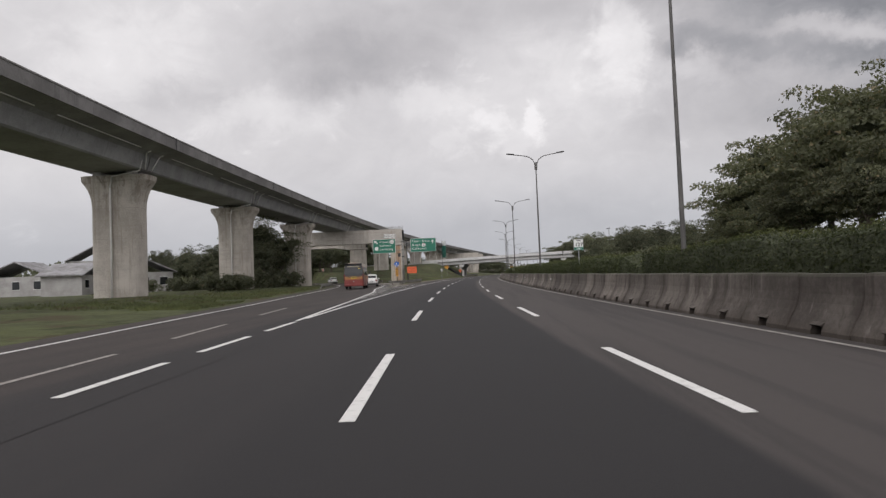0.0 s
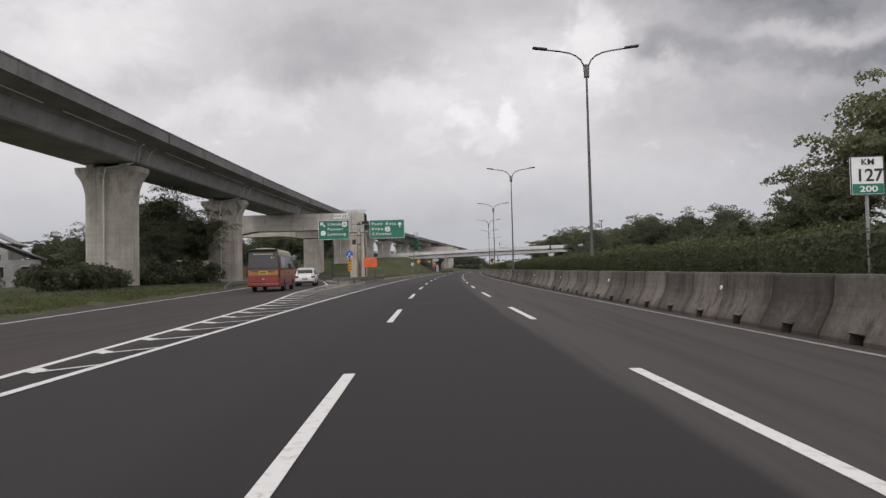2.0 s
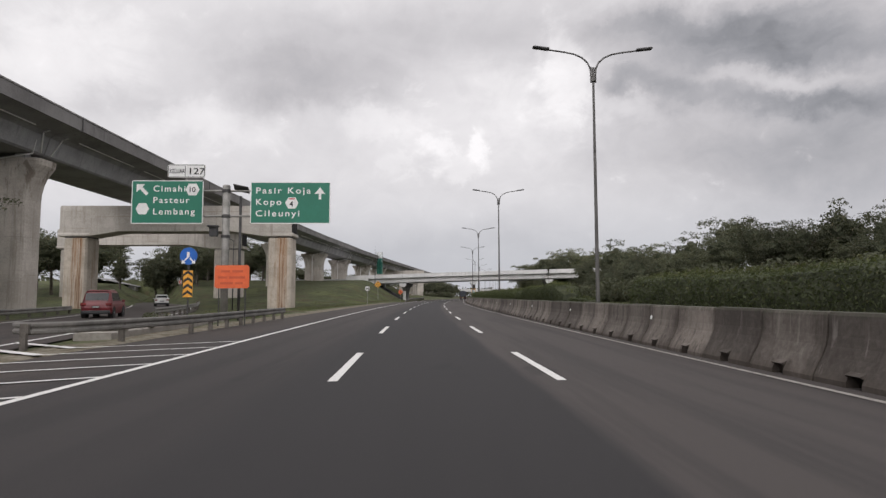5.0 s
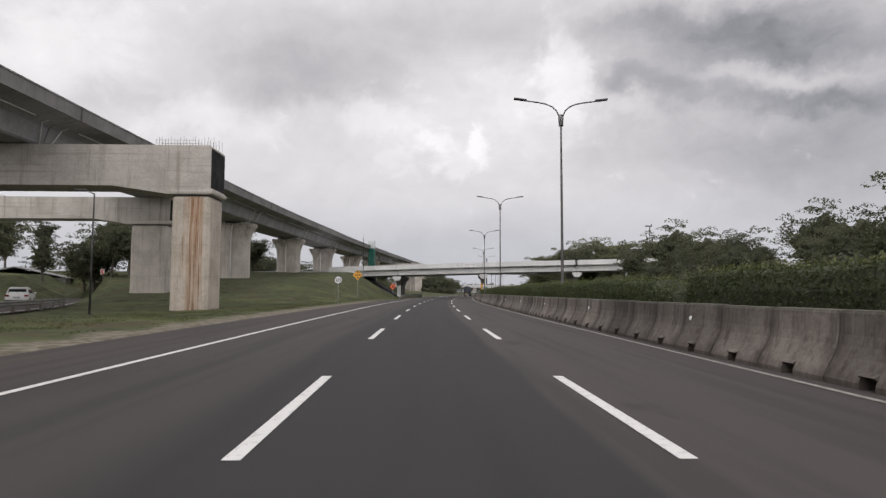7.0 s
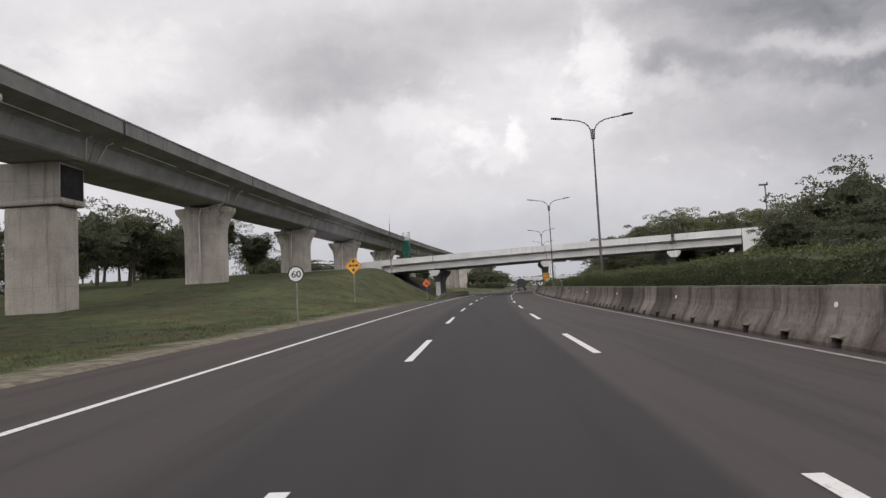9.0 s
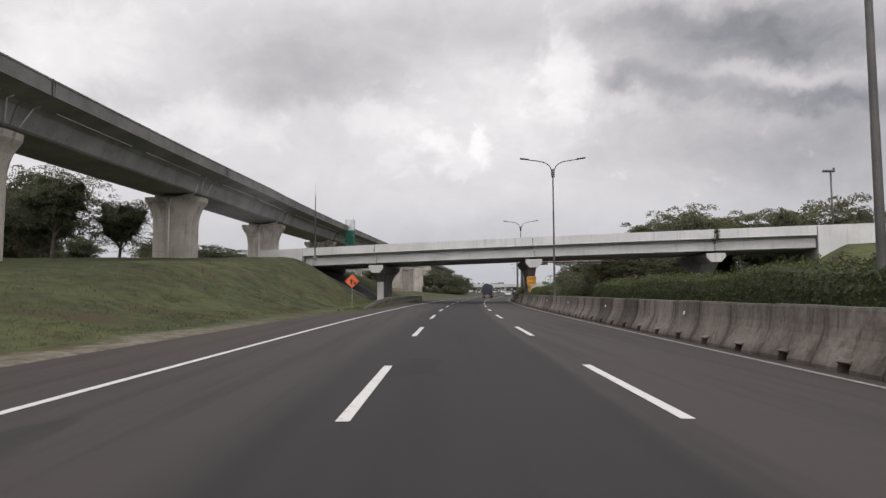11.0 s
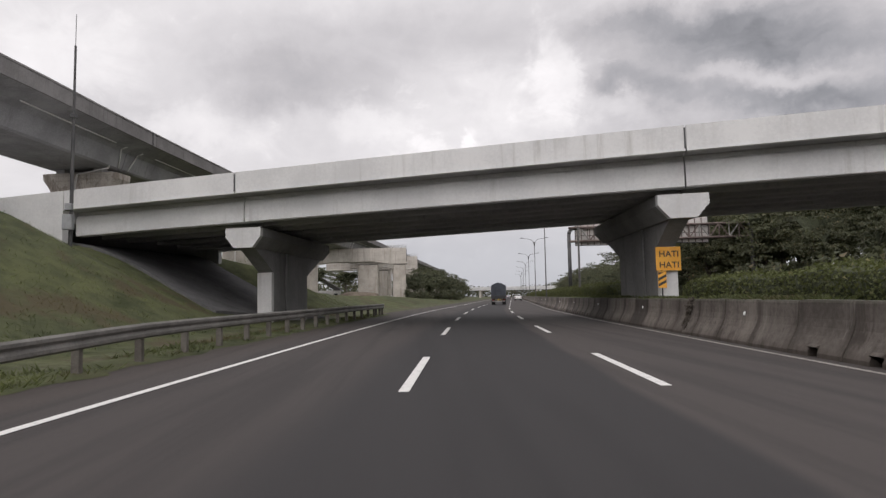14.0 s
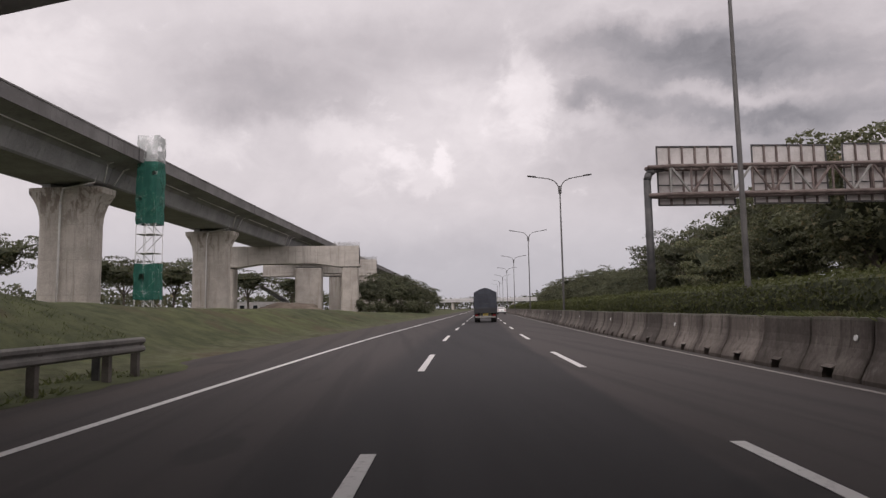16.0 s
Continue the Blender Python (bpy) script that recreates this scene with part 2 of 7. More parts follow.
LEAF = surface("tree_leaves", leaf_build((0.052, 0.058, 0.038), (0.114, 0.120, 0.076), (0.155, 0.13, 0.085)), 0.6, 0, 0.3, 0.35)
# LEAF raised about a quarter, for the BIG trees that rendered too dark
PALE_LEAF = surface("pale_tree_leaves", leaf_build((0.064, 0.070, 0.044), (0.150, 0.156, 0.092), (0.20, 0.165, 0.10)), 0.6, 0, 0.3, 0.35)
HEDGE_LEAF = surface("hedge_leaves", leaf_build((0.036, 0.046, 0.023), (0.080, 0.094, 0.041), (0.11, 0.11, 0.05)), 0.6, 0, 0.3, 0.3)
# lighter tone for hedge tops, and for two whole hedges that rendered too dark
HEDGE_PALE = surface("pale_hedge_leaves", leaf_build((0.086, 0.099, 0.041), (0.145, 0.157, 0.067), (0.19, 0.18, 0.085)), 0.65, 0, 0.25, 0.3)


def blade_build(n, at):
    r = n.add("ShaderNodeNewGeometry").outputs["Random Per Island"]
    c = turf(n, at)
    return n.mix(1.0, c, n.add("ShaderNodeCombineColor", {k: n.span(r, 0, 1, 1.05, 1.6, False) for k in ("Red", "Green", "Blue")}).outputs[0], "MULTIPLY")


GRASS_BLADE = surface("grass_blades", blade_build, 0.85, 0, 0.15, 0.45)
# inner shade of crowns and hedges, put into a darker leaf tone
SHADE_CORE = mottled("shade_toned_core", (0.042, 0.047, 0.031), (0.080, 0.088, 0.056), 1.5, 12, 0.9, bump=0.05, spec=0.1)
BARK = mottled("bark", (0.06, 0.05, 0.04), (0.13, 0.11, 0.09), 3, 25, 0.9, bump=0.02)
PAINT = surface("road_paint", lambda n, at: (n.mix(n.span(n.noise(at, 7, 6, 0.72), 0.50, 0.74, 0.0, 0.6), (0.68, 0.67, 0.65), (0.17, 0.163, 0.158)), n.noise(at, 60, 2), 0.003), 0.7, 0, 0.3)
FADED = surface("faded_road_paint", lambda n, at: (n.mix(n.span(n.noise(at, 5, 5, 0.7), 0.40, 0.75, 0.1, 0.8), (0.36, 0.335, 0.31), (0.10, 0.092, 0.086)), n.noise(at, 60, 2), 0.003), 0.75, 0, 0.3)
VIADUCT = concrete("viaduct_concrete", (0.255, 0.253, 0.256), (0.365, 0.361, 0.364), 0.5, dirt=(0.12, 0.115, 0.115))
PARAPET = concrete("parapet_concrete", (0.165, 0.158, 0.155), (0.245, 0.236, 0.232), 0.6, dirt=(0.085, 0.08, 0.08))


def cast_build(a, b, lift, boards, stain):
    """Cast concrete with lift joints, board marks, run-off and brown stains that spread from the head."""

    def build(n, at):
        own = n.add("ShaderNodeSeparateXYZ", {"Vector": n.add("ShaderNodeTexCoord").outputs["Object"]})
        broad = n.noise(at, 0.4, 6, 0.62)
        small = n.noise(at, 8, 6, 0.68)
        c = n.mix(n.span(n.math("ADD", n.math("MULTIPLY", broad, 0.6), n.math("MULTIPLY", small, 0.4)), 0.38, 0.62), a, b)
        r = n.add("ShaderNodeObjectInfo").outputs["Random"]
        c = n.mix(1.0, c, n.add("ShaderNodeCombineColor", {k: n.span(r, 0, 1, 0.9, 1.08, False) for k in ("Red", "Green", "Blue")}).outputs[0], "MULTIPLY")
        run = n.noise(n.vec("MULTIPLY", at, (2.4, 2.4, 0.14)), 1.0, 6, 0.68, 0.3)
        c = n.mix(n.math("MULTIPLY", n.span(run, 0.50, 0.70), 0.55), c, (0.22, 0.185, 0.15))
        blot = n.noise(n.vec("MULTIPLY", at, (1.1, 1.1, 0.55)), 1.0, 6, 0.7, 0.5)
        head = n.math("MULTIPLY", n.span(own.outputs["Z"], 7.5, 12.0), n.span(blot, 0.50, 0.60))
        c = n.mix(n.math("MULTIPLY", head, n.span(r, 0.2, 0.9, 0.2 * stain, stain)), c, (0.115, 0.082, 0.060))
        z = n.math("ADD", own.outputs["Z"], n.math("MULTIPLY", n.math("SUBTRACT", small, 0.5), 0.05))
        joint = n.span(n.math("FRACT", n.math("DIVIDE", z, lift)), 0.016, 0.0)
        c = n.mix(n.math("MULTIPLY", joint, 0.45), c, (0.19, 0.165, 0.14))
        plank = n.noise(n.vec("MULTIPLY", at, (0.12, 0.12, 4.2)), 1.0, 3, 0.6)
        c = n.mix(n.math("MULTIPLY", n.span(plank, 0.56, 0.68), boards), c, (0.26, 0.215, 0.17))
        return c, small, 0.005

    return build


PIER = surface("pier_concrete", cast_build((0.38, 0.345, 0.305), (0.54, 0.50, 0.45), 3.05, 0.12, 0.7), 0.88, 0, 0.3)
PORTAL = surface("portal_concrete", cast_build((0.40, 0.368, 0.328), (0.56, 0.525, 0.48), 1.9, 0.42, 0.12), 0.88, 0, 0.3)


def rusty_build(n, at):
    """Cast concrete with lift joints, dark weathering from the top and rust run-off below the beam's joint."""
    broad = n.noise(at, 0.45, 6, 0.65)
    small = n.noise(at, 5, 6, 0.7)
    c = n.mix(n.span(n.math("ADD", n.math("MULTIPLY", broad, 0.65), n.math("MULTIPLY", small, 0.35)), 0.36, 0.62), (0.37, 0.325, 0.270), (0.56, 0.50, 0.43))
    z = n.add("ShaderNodeSeparateXYZ", {"Vector": at}).outputs["Z"]
    sway = n.math("MULTIPLY", n.math("SUBTRACT", n.noise(n.vec("MULTIPLY", at, (0.6, 0.6, 0.35)), 1.0, 4, 0.6), 0.5), 0.9)
    own = n.math("ADD", n.add("ShaderNodeSeparateXYZ", {"Vector": n.add("ShaderNodeTexCoord").outputs["Object"]}).outputs["X"], sway)
    run = n.noise(n.vec("MULTIPLY", at, (1.8, 1.8, 0.10)), 1.0, 6, 0.68, 0.4)
    thin = n.noise(n.vec("MULTIPLY", at, (6, 6, 0.14)), 1.0, 5, 0.68, 0.3)
    c = n.mix(n.math("MULTIPLY", n.span(run, 0.50, 0.68), 0.6), c, (0.30, 0.215, 0.140))
    band = n.math("MULTIPLY", n.span(own, -0.6, -0.1), n.span(own, 1.2, 0.6))
    c = n.mix(n.math("MULTIPLY", n.math("MULTIPLY", band, n.span(thin, 0.36, 0.60)), n.span(z, 0.5, 8.5, 0.5, 0.9)), c, (0.36, 0.185, 0.078))
    c = n.mix(n.math("MULTIPLY", n.math("MULTIPLY", band, n.span(thin, 0.50, 0.64)), 0.85), c, (0.12, 0.060, 0.036))
    c = n.mix(n.math("MULTIPLY", n.math("MULTIPLY", n.span(run, 0.55, 0.72), n.span(thin, 0.46, 0.66)), 0.6), c, (0.14, 0.105, 0.078))
    lift = n.math("FRACT", n.math("DIVIDE", z, 2.45))
    c = n.mix(n.math("MULTIPLY", n.span(lift, 0.018, 0.0), 0.5), c, (0.20, 0.17, 0.14))
    return c, small, 0.004


RUSTY = surface("rust_streaked_concrete", rusty_build, 0.88, 0, 0.3)
WHITEWASH = concrete("whitewashed_concrete", (0.53, 0.527, 0.525), (0.63, 0.625, 0.618), 0.5, dirt=(0.32, 0.305, 0.285), bump=0.0015)
# undersides: mid-grey concrete with darker streaks; pier walls a darker grey
UNDERSIDE = concrete("underside_concrete", (0.36, 0.355, 0.36), (0.47, 0.46, 0.462), 0.5, dirt=(0.2, 0.195, 0.195))
PIER_WALL = concrete("dark_pier_concrete", (0.20, 0.196, 0.198), (0.29, 0.284, 0.282), 0.6, dirt=(0.11, 0.106, 0.106))


def barrier_build(n, at):
    own = n.add("ShaderNodeSeparateXYZ", {"Vector": n.add("ShaderNodeTexCoord").outputs["Object"]})
    broad = n.noise(at, 0.6, 5, 0.6)
    small = n.noise(at, 9, 6, 0.7)
    c = n.mix(n.span(n.math("ADD", n.math("MULTIPLY", broad, 0.6), n.math("MULTIPLY", small, 0.4)), 0.38, 0.62), (0.100, 0.086, 0.076), (0.182, 0.160, 0.142))
    r = n.add("ShaderNodeObjectInfo").outputs["Random"]
    c = n.mix(1.0, c, n.add("ShaderNodeCombineColor", {k: n.span(r, 0, 1, 0.52, 1.38, False) for k in ("Red", "Green", "Blue")}).outputs[0], "MULTIPLY")
    run = n.noise(n.vec("MULTIPLY", at, (3.4, 3.4, 0.22)), 1.0, 6, 0.68, 0.3)
    thin = n.noise(n.vec("MULTIPLY", at, (9, 9, 0.35)), 1.0, 5, 0.7)
    edge = n.math("ABSOLUTE", n.math("ADD", own.outputs["Y"], n.math("MULTIPLY", n.math("SUBTRACT", broad, 0.5), 0.7)))
    seam = n.math("MULTIPLY", n.span(edge, 0.55, 0.95), n.span(thin, 0.3, 0.6, 0.35, 1.0))
    c = n.mix(n.math("MULTIPLY", seam, 0.72), c, (0.036, 0.029, 0.025))
    c = n.mix(n.math("MULTIPLY", n.span(run, 0.50, 0.68), 0.75), c, (0.046, 0.038, 0.033))
    c = n.mix(n.math("MULTIPLY", n.span(run, 0.42, 0.28), 0.5), c, (0.235, 0.215, 0.195))
    z = n.math("ADD", own.outputs["Z"], n.math("MULTIPLY", n.math("SUBTRACT", thin, 0.5), 0.35))
    c = n.mix(n.math("MULTIPLY", n.span(z, 0.98, 1.08), 0.6), c, (0.060, 0.062, 0.045))
    c = n.mix(n.math("MULTIPLY", n.span(z, 0.26, 0.02), 0.6), c, (0.065, 0.053, 0.044))
    return c, n.noise(at, 11, 6, 0.7), 0.008


BARRIER = surface("barrier_concrete", barrier_build, 0.88, 0, 0.25)
KERB = concrete("kerb_concrete", (0.22, 0.20, 0.18), (0.32, 0.30, 0.27), 0.6)
STEEL = mottled("galvanised_steel", (0.22, 0.225, 0.23), (0.32, 0.325, 0.33), 1.5, 30, 0.55, 0.35, 0.001)
POLE = mottled("painted_pole_steel", (0.078, 0.076, 0.074), (0.130, 0.124, 0.118), 1.0, 25, 0.6, 0.25, 0.001)
PIPE = mottled("pale_plastic_pipe", (0.66, 0.655, 0.64), (0.78, 0.77, 0.755), 1.5, 20, 0.6, 0, 0.001)
DULL_STEEL = mottled("weathered_steel", (0.22, 0.215, 0.20), (0.36, 0.35, 0.33), 2, 30, 0.65, 0.5, 0.001)
RAIL_STEEL = mottled("grimy_rail_steel", (0.13, 0.125, 0.115), (0.22, 0.21, 0.195), 1.2, 20, 0.7, 0.3, 0.001)
POST_STEEL = mottled("rusty_post_steel", (0.085, 0.075, 0.065), (0.15, 0.135, 0.12), 2, 25, 0.75, 0.2, 0.001)
END_DARK = mottled("dark_beam_end", (0.022, 0.022, 0.023), (0.050, 0.048, 0.048), 0.8, 8, 0.95, 0, 0.002, 0.1)
DARK_STEEL = mottled("dark_steel", (0.045, 0.045, 0.047), (0.085, 0.082, 0.08), 2, 30, 0.6, 0.3, 0.001)
GREEN_SIGN = mottled("green_sheeting", (0.012, 0.150, 0.095), (0.016, 0.175, 0.112), 0.8, 12, 0.45, 0, 0.0005)
WHITE_SHEET = mottled("white_sheeting", (0.70, 0.70, 0.69), (0.80, 0.80, 0.78), 1.5, 12, 0.45, 0, 0.0005)
RUST_STEEL = mottled("rust_brown_steel", (0.105, 0.078, 0.070), (0.19, 0.15, 0.135), 2.5, 25, 0.75, 0.15, 0.001)
SIGN_BACK = mottled("sign_back_aluminium", (0.40, 0.375, 0.355), (0.55, 0.52, 0.50), 1.0, 14, 0.6, 0.25, 0.001)
ORANGE = mottled("orange_sheeting", (0.66, 0.115, 0.035), (0.76, 0.15, 0.045), 2, 15, 0.5, 0, 0.0005)
YELLOW = mottled("amber_sheeting", (0.72, 0.33, 0.03), (0.80, 0.40, 0.05), 2, 15, 0.5, 0, 0.0005)
BLACK = mottled("black_sheeting", (0.012, 0.012, 0.012), (0.03, 0.03, 0.03), 2, 20, 0.5, 0, 0.0005)
BLUE = mottled("blue_sheeting", (0.01, 0.10, 0.42), (0.015, 0.13, 0.50), 2, 15, 0.45, 0, 0.0005)
RED = mottled("red_sheeting", (0.45, 0.02, 0.02), (0.55, 0.035, 0.03), 2, 15, 0.45, 0, 0.0005)
RUBBER = mottled("tyre_rubber", (0.012, 0.012, 0.012), (0.028, 0.027, 0.026), 5, 40, 0.85)
GLASS_DARK = mottled("tinted_glass", (0.012, 0.014, 0.016), (0.02, 0.022, 0.024), 1, 10, 0.08, 0, 0.0)


def net_material(name, a, b, cover):
    """Loose knotted netting: threads cover only part of it."""
    m = bpy.data.materials.new(name)
    m.use_nodes = True
    n = Nodes(m.node_tree)
    at = n.add("ShaderNodeNewGeometry").outputs["Position"]
    fold = n.noise(n.vec("MULTIPLY", at, (1.6, 1.6, 0.5)), 1.0, 5, 0.65)
    c = n.mix(n.span(fold, 0.35, 0.65), a, b)
    p = n.add("ShaderNodeBsdfPrincipled", {"Roughness": 0.8, "Base Color": c})
    hole = n.span(n.math("ADD", n.math("MULTIPLY", n.noise(at, 14, 3, 0.7), 0.5), n.math("MULTIPLY", fold, 0.5)), cover - 0.05, cover + 0.05)
    mix = n.add("ShaderNodeMixShader", {"Fac": hole})
    n.put(mix.inputs[1], p.outputs[0])
    n.put(mix.inputs[2], n.add("ShaderNodeBsdfTransparent").outputs[0])
    n.add("ShaderNodeOutputMaterial", {"Surface": mix.outputs[0]})
    return m


NET = net_material("green_netting", (0.010, 0.095, 0.070), (0.035, 0.19, 0.14), 0.56)
PALE_NET = net_material("pale_netting", (0.42, 0.44, 0.43), (0.62, 0.64, 0.63), 0.50)
TARP = mottled("dark_tarpaulin", (0.018, 0.022, 0.032), (0.038, 0.044, 0.058), 1.2, 18, 0.55, 0, 0.02)
EARTH = mottled("bare_earth", (0.11, 0.085, 0.065), (0.20, 0.165, 0.13), 0.8, 9, 0.95, 0, 0.05)
PLASTER = mottled("grey_plaster", (0.30, 0.29, 0.28), (0.42, 0.41, 0.40), 0.6, 8, 0.9, 0, 0.004)
ROOF = mottled("weathered_roof_sheet", (0.16, 0.15, 0.15), (0.33, 0.33, 0.34), 0.6, 8, 0.7, 0, 0.01)

# ---- the road's line ----
def line(y):
    """x of the left dashed lane line at a distance along the road."""
    t = min(max(y, 0.0), 285.0)
    v = ((((3.23779288e-09 * t - 1.57661556e-06) * t + 5.61339045e-04) * t - 9.09437834e-02) * t) + 1.97735428
    slope = ((4 * 3.23779288e-09 * t - 3 * 1.57661556e-06) * t + 2 * 5.61339045e-04) * t - 9.09437834e-02
    return v + slope * (y - t)


def heading(y):
    """The road's yaw there, in degrees."""
    return -math.degrees(math.atan(line(y + 0.5) - line(y - 0.5)))


def lerp(x, stops):
    for (a, p), (b, q) in zip(stops, stops[1:]):
        if x <= b:
            f = min(max((x - a) / (b - a), 0), 1)
            return p + (q - p) * f
    return stops[-1][1]


def smooth(x, a, b):
    f = min(max((x - a) / (b - a), 0), 1)
    return f * f * (3 - 2 * f)


RAMP_LEFT = [(-80, 2.2), (0, -5.6), (20, -8.2), (30, -9.7), (41, -11.2), (53, -13.1), (64, -14.75), (78, -16.8), (100, -20.4), (118, -24.6), (135, -29.8), (157, -38.5), (186, -51.5), (230, -75)]
RAMP_RIGHT = [(-80, 5.4), (0, -1.9), (26, -3.9), (42, -5.6), (61, -7.8), (74, -10.1), (94, -12.4), (105, -14.9), (118, -18.0), (135, -22.8), (157, -30.5), (186, -43.5), (230, -66)]
CREST = [(0, 0.1), (130, 0.05), (150, -0.25), (162, -0.2), (174, 0.5), (186, 1.1), (211, 3.5), (225, 4.15), (236, 4.95), (242, 5.5), (246, 4.4), (257, 4.5), (260, 4.5), (263, 4.3), (267, 2.7), (272, 1.85), (282, 1.6), (304, 1.5), (335, 1.0), (380, 0.5), (2000, 0.5)]


def height(x, y):
    """The ground's height."""
    off = x - line(y)
    bumps = 0.10 * noise.noise((x * 0.25, y * 0.25, 0)) + 0.05 * noise.noise((x * 0.9, y * 0.9, 3))
    if off > 8.0:
        z = 0.92 if off < 11.2 else 0.92 - 0.95 * smooth(off, 11.2, 13.0)
        if off > 25.5:
            z += 1.6 * smooth(off, 25.5, 34) + bumps
            along = (x + 8.04) * 0.954 - (y - 245.46) * 0.30
            v = (x + 8.04) * 0.30 + (y - 245.46) * 0.954
            z += 4.6 * smooth(along, 43.5, 52) * (1 - smooth(abs(v - 6), 6, 16))
        return z - 0.0 + (0.4 * bumps if off < 11 else 0)
    if off > -7.2:
        return -0.06
    crest = lerp(y, CREST)
    rise = smooth(off, lerp(y, [(258, -8.2), (262, -7.5)]), lerp(y, [(238, -19.5), (250, -20.8), (260, -20.8), (263, -16.5), (268, -15), (278, -13.5)]))
    z = crest * rise + bumps * smooth(off, -7.2, -9.5)
    left, right = lerp(y, RAMP_LEFT), lerp(y, RAMP_RIGHT)
    if y < 240 and left - 2.5 < x < right + 2.5:
        inside = min(smooth(x, left - 2.5, left - 0.3), 1 - smooth(x, right + 0.3, right + 2.5))
        z = z * (1 - inside) - 0.06 * inside
    elif y < 240 and x < left:
        z += 0.25 * smooth(left - x, 3, 14)
    return z


# ---- mesh helpers ----
def mesh_object(name, verts, faces, material, parent=None, label="", smooth_faces=False):
    me = bpy.data.meshes.new(name)
    me.from_pydata([tuple(v) for v in verts], [], faces)
    me.materials.append(material)
    if smooth_faces:
        me.polygons.foreach_set("use_smooth", [True] * len(me.polygons))
    ob = new(name, me)
    if parent is not None:
        ob.parent = parent
    if label:
        tagged(ob, label)
    return ob


def part(name, bm, material, parent=None, label="", smooth_faces=False):
    """Links a bmesh as one mesh object under a thing or a part."""
    me = bpy.data.meshes.new(name)
    bm.normal_update()
    bm.to_mesh(me)
    bm.free()
    me.materials.append(material)
    if smooth_faces:
        me.polygons.foreach_set("use_smooth", [True] * len(me.polygons))
    ob = new(name, me)
    if parent is not None:
        ob.parent = parent
    if label:
        tagged(ob, label)
    return ob


def thing(name, label, category, m=None, group="", kind=""):
    ob = new(name)
    if m is not None:
        ob.matrix_basis = m
    return tagged(ob, label, category, group, kind)


def box(bm, x0, x1, y0, y1, z0, z1, bevel=0.0, segments=1):
    made = bmesh.ops.create_cube(bm, size=1.0)["verts"]
    bmesh.ops.transform(bm, matrix=Matrix.Translation(((x0 + x1) / 2, (y0 + y1) / 2, (z0 + z1) / 2)) @ Matrix.Diagonal((x1 - x0, y1 - y0, z1 - z0, 1)), verts=made)
    if bevel:
        edges = list({e for v in made for e in v.link_edges})
        bmesh.ops.bevel(bm, geom=edges, offset=bevel, segments=segments, affect="EDGES", profile=0.5)
    return bm


def boxes(*args, bevel=0.0):
    bm = bmesh.new()
    for a in args:
        box(bm, *a, bevel=bevel)
    return bm


def tube(bm, a, b, r0, r1=None, sides=10, caps=True):
    a, b = Vector(a), Vector(b)
    r1 = r0 if r1 is None else r1
    m = Matrix.Translation((a + b) / 2) @ (b - a).to_track_quat("Z", "Y").to_matrix().to_4x4()
    bmesh.ops.create_cone(bm, cap_ends=caps, segments=sides, radius1=r0, radius2=max(r1, 1e-4), depth=(b - a).length, matrix=m)
    return bm


def tubes(*args, sides=10):
    bm = bmesh.new()
    for a in args:
        tube(bm, *a, sides=sides)
    return bm


def prism(bm, outline, y0, y1):
    """An outline of (x, z) drawn out along y."""
    a = [bm.verts.new((x, y0, z)) for x, z in outline]
    b = [bm.verts.new((x, y1, z)) for x, z in outline]
    bm.faces.new(a)
    bm.faces.new(b[::-1])
    for i in range(len(a)):
        j = (i + 1) % len(a)
        bm.faces.new((a[j], a[i], b[i], b[j]))
    bmesh.ops.recalc_face_normals(bm, faces=bm.faces)
    return bm


def sweep(name, profile, ys, material, parent=None, label="", closed=False, base=line, lift=None, smooth_faces=False, ends=False):
    """A profile of (off, z) carried along the road's line."""
    verts, faces, n = [], [], len(profile)
    for y in ys:
        dz = lift(y) if lift else 0.0
        verts += [(base(y) + o, y, z + dz) for o, z in profile]
    for k in range(len(ys) - 1):
        for i in range(n if closed else n - 1):
            a, b = k * n + i, k * n + (i + 1) % n
            faces.append((a, b, b + n, a + n))
    if ends:
        faces += [tuple(range(n))[::-1], tuple(range((len(ys) - 1) * n, len(ys) * n))]
    return mesh_object(name, verts, faces, material, parent, label, smooth_faces)


def steps(a, b, d):
    n = max(1, round((b - a) / d))
    return [a + (b - a) * i / n for i in range(n + 1)]


def words(name, text, size, material, parent, at, turn=(90, 0, 0), label="", width=None, align="LEFT", spacing=1.0):
    """Lettering as a flat mesh."""
    cu = bpy.data.curves.new(name, "FONT")
    cu.body, cu.size, cu.align_x, cu.extrude, cu.offset, cu.space_character = text, size, align, 0.004, 0.012 * size, spacing
    ob = bpy.data.objects.new(name, cu)
    scene.collection.objects.link(ob)
    me = bpy.data.meshes.new_from_object(ob.evaluated_get(bpy.context.evaluated_depsgraph_get()))
    bpy.data.objects.remove(ob)
    me.materials.append(material)
    made = new(name, me)
    made.parent = parent
    extent = max((v.co.x for v in me.vertices), default=1) - min((v.co.x for v in me.vertices), default=0)
    sx = width / extent if width else 1
    made.matrix_basis = pose(*at, *turn) @ Matrix.Diagonal((sx, 1, 1, 1))
    if label:
        tagged(made, label)
    return made

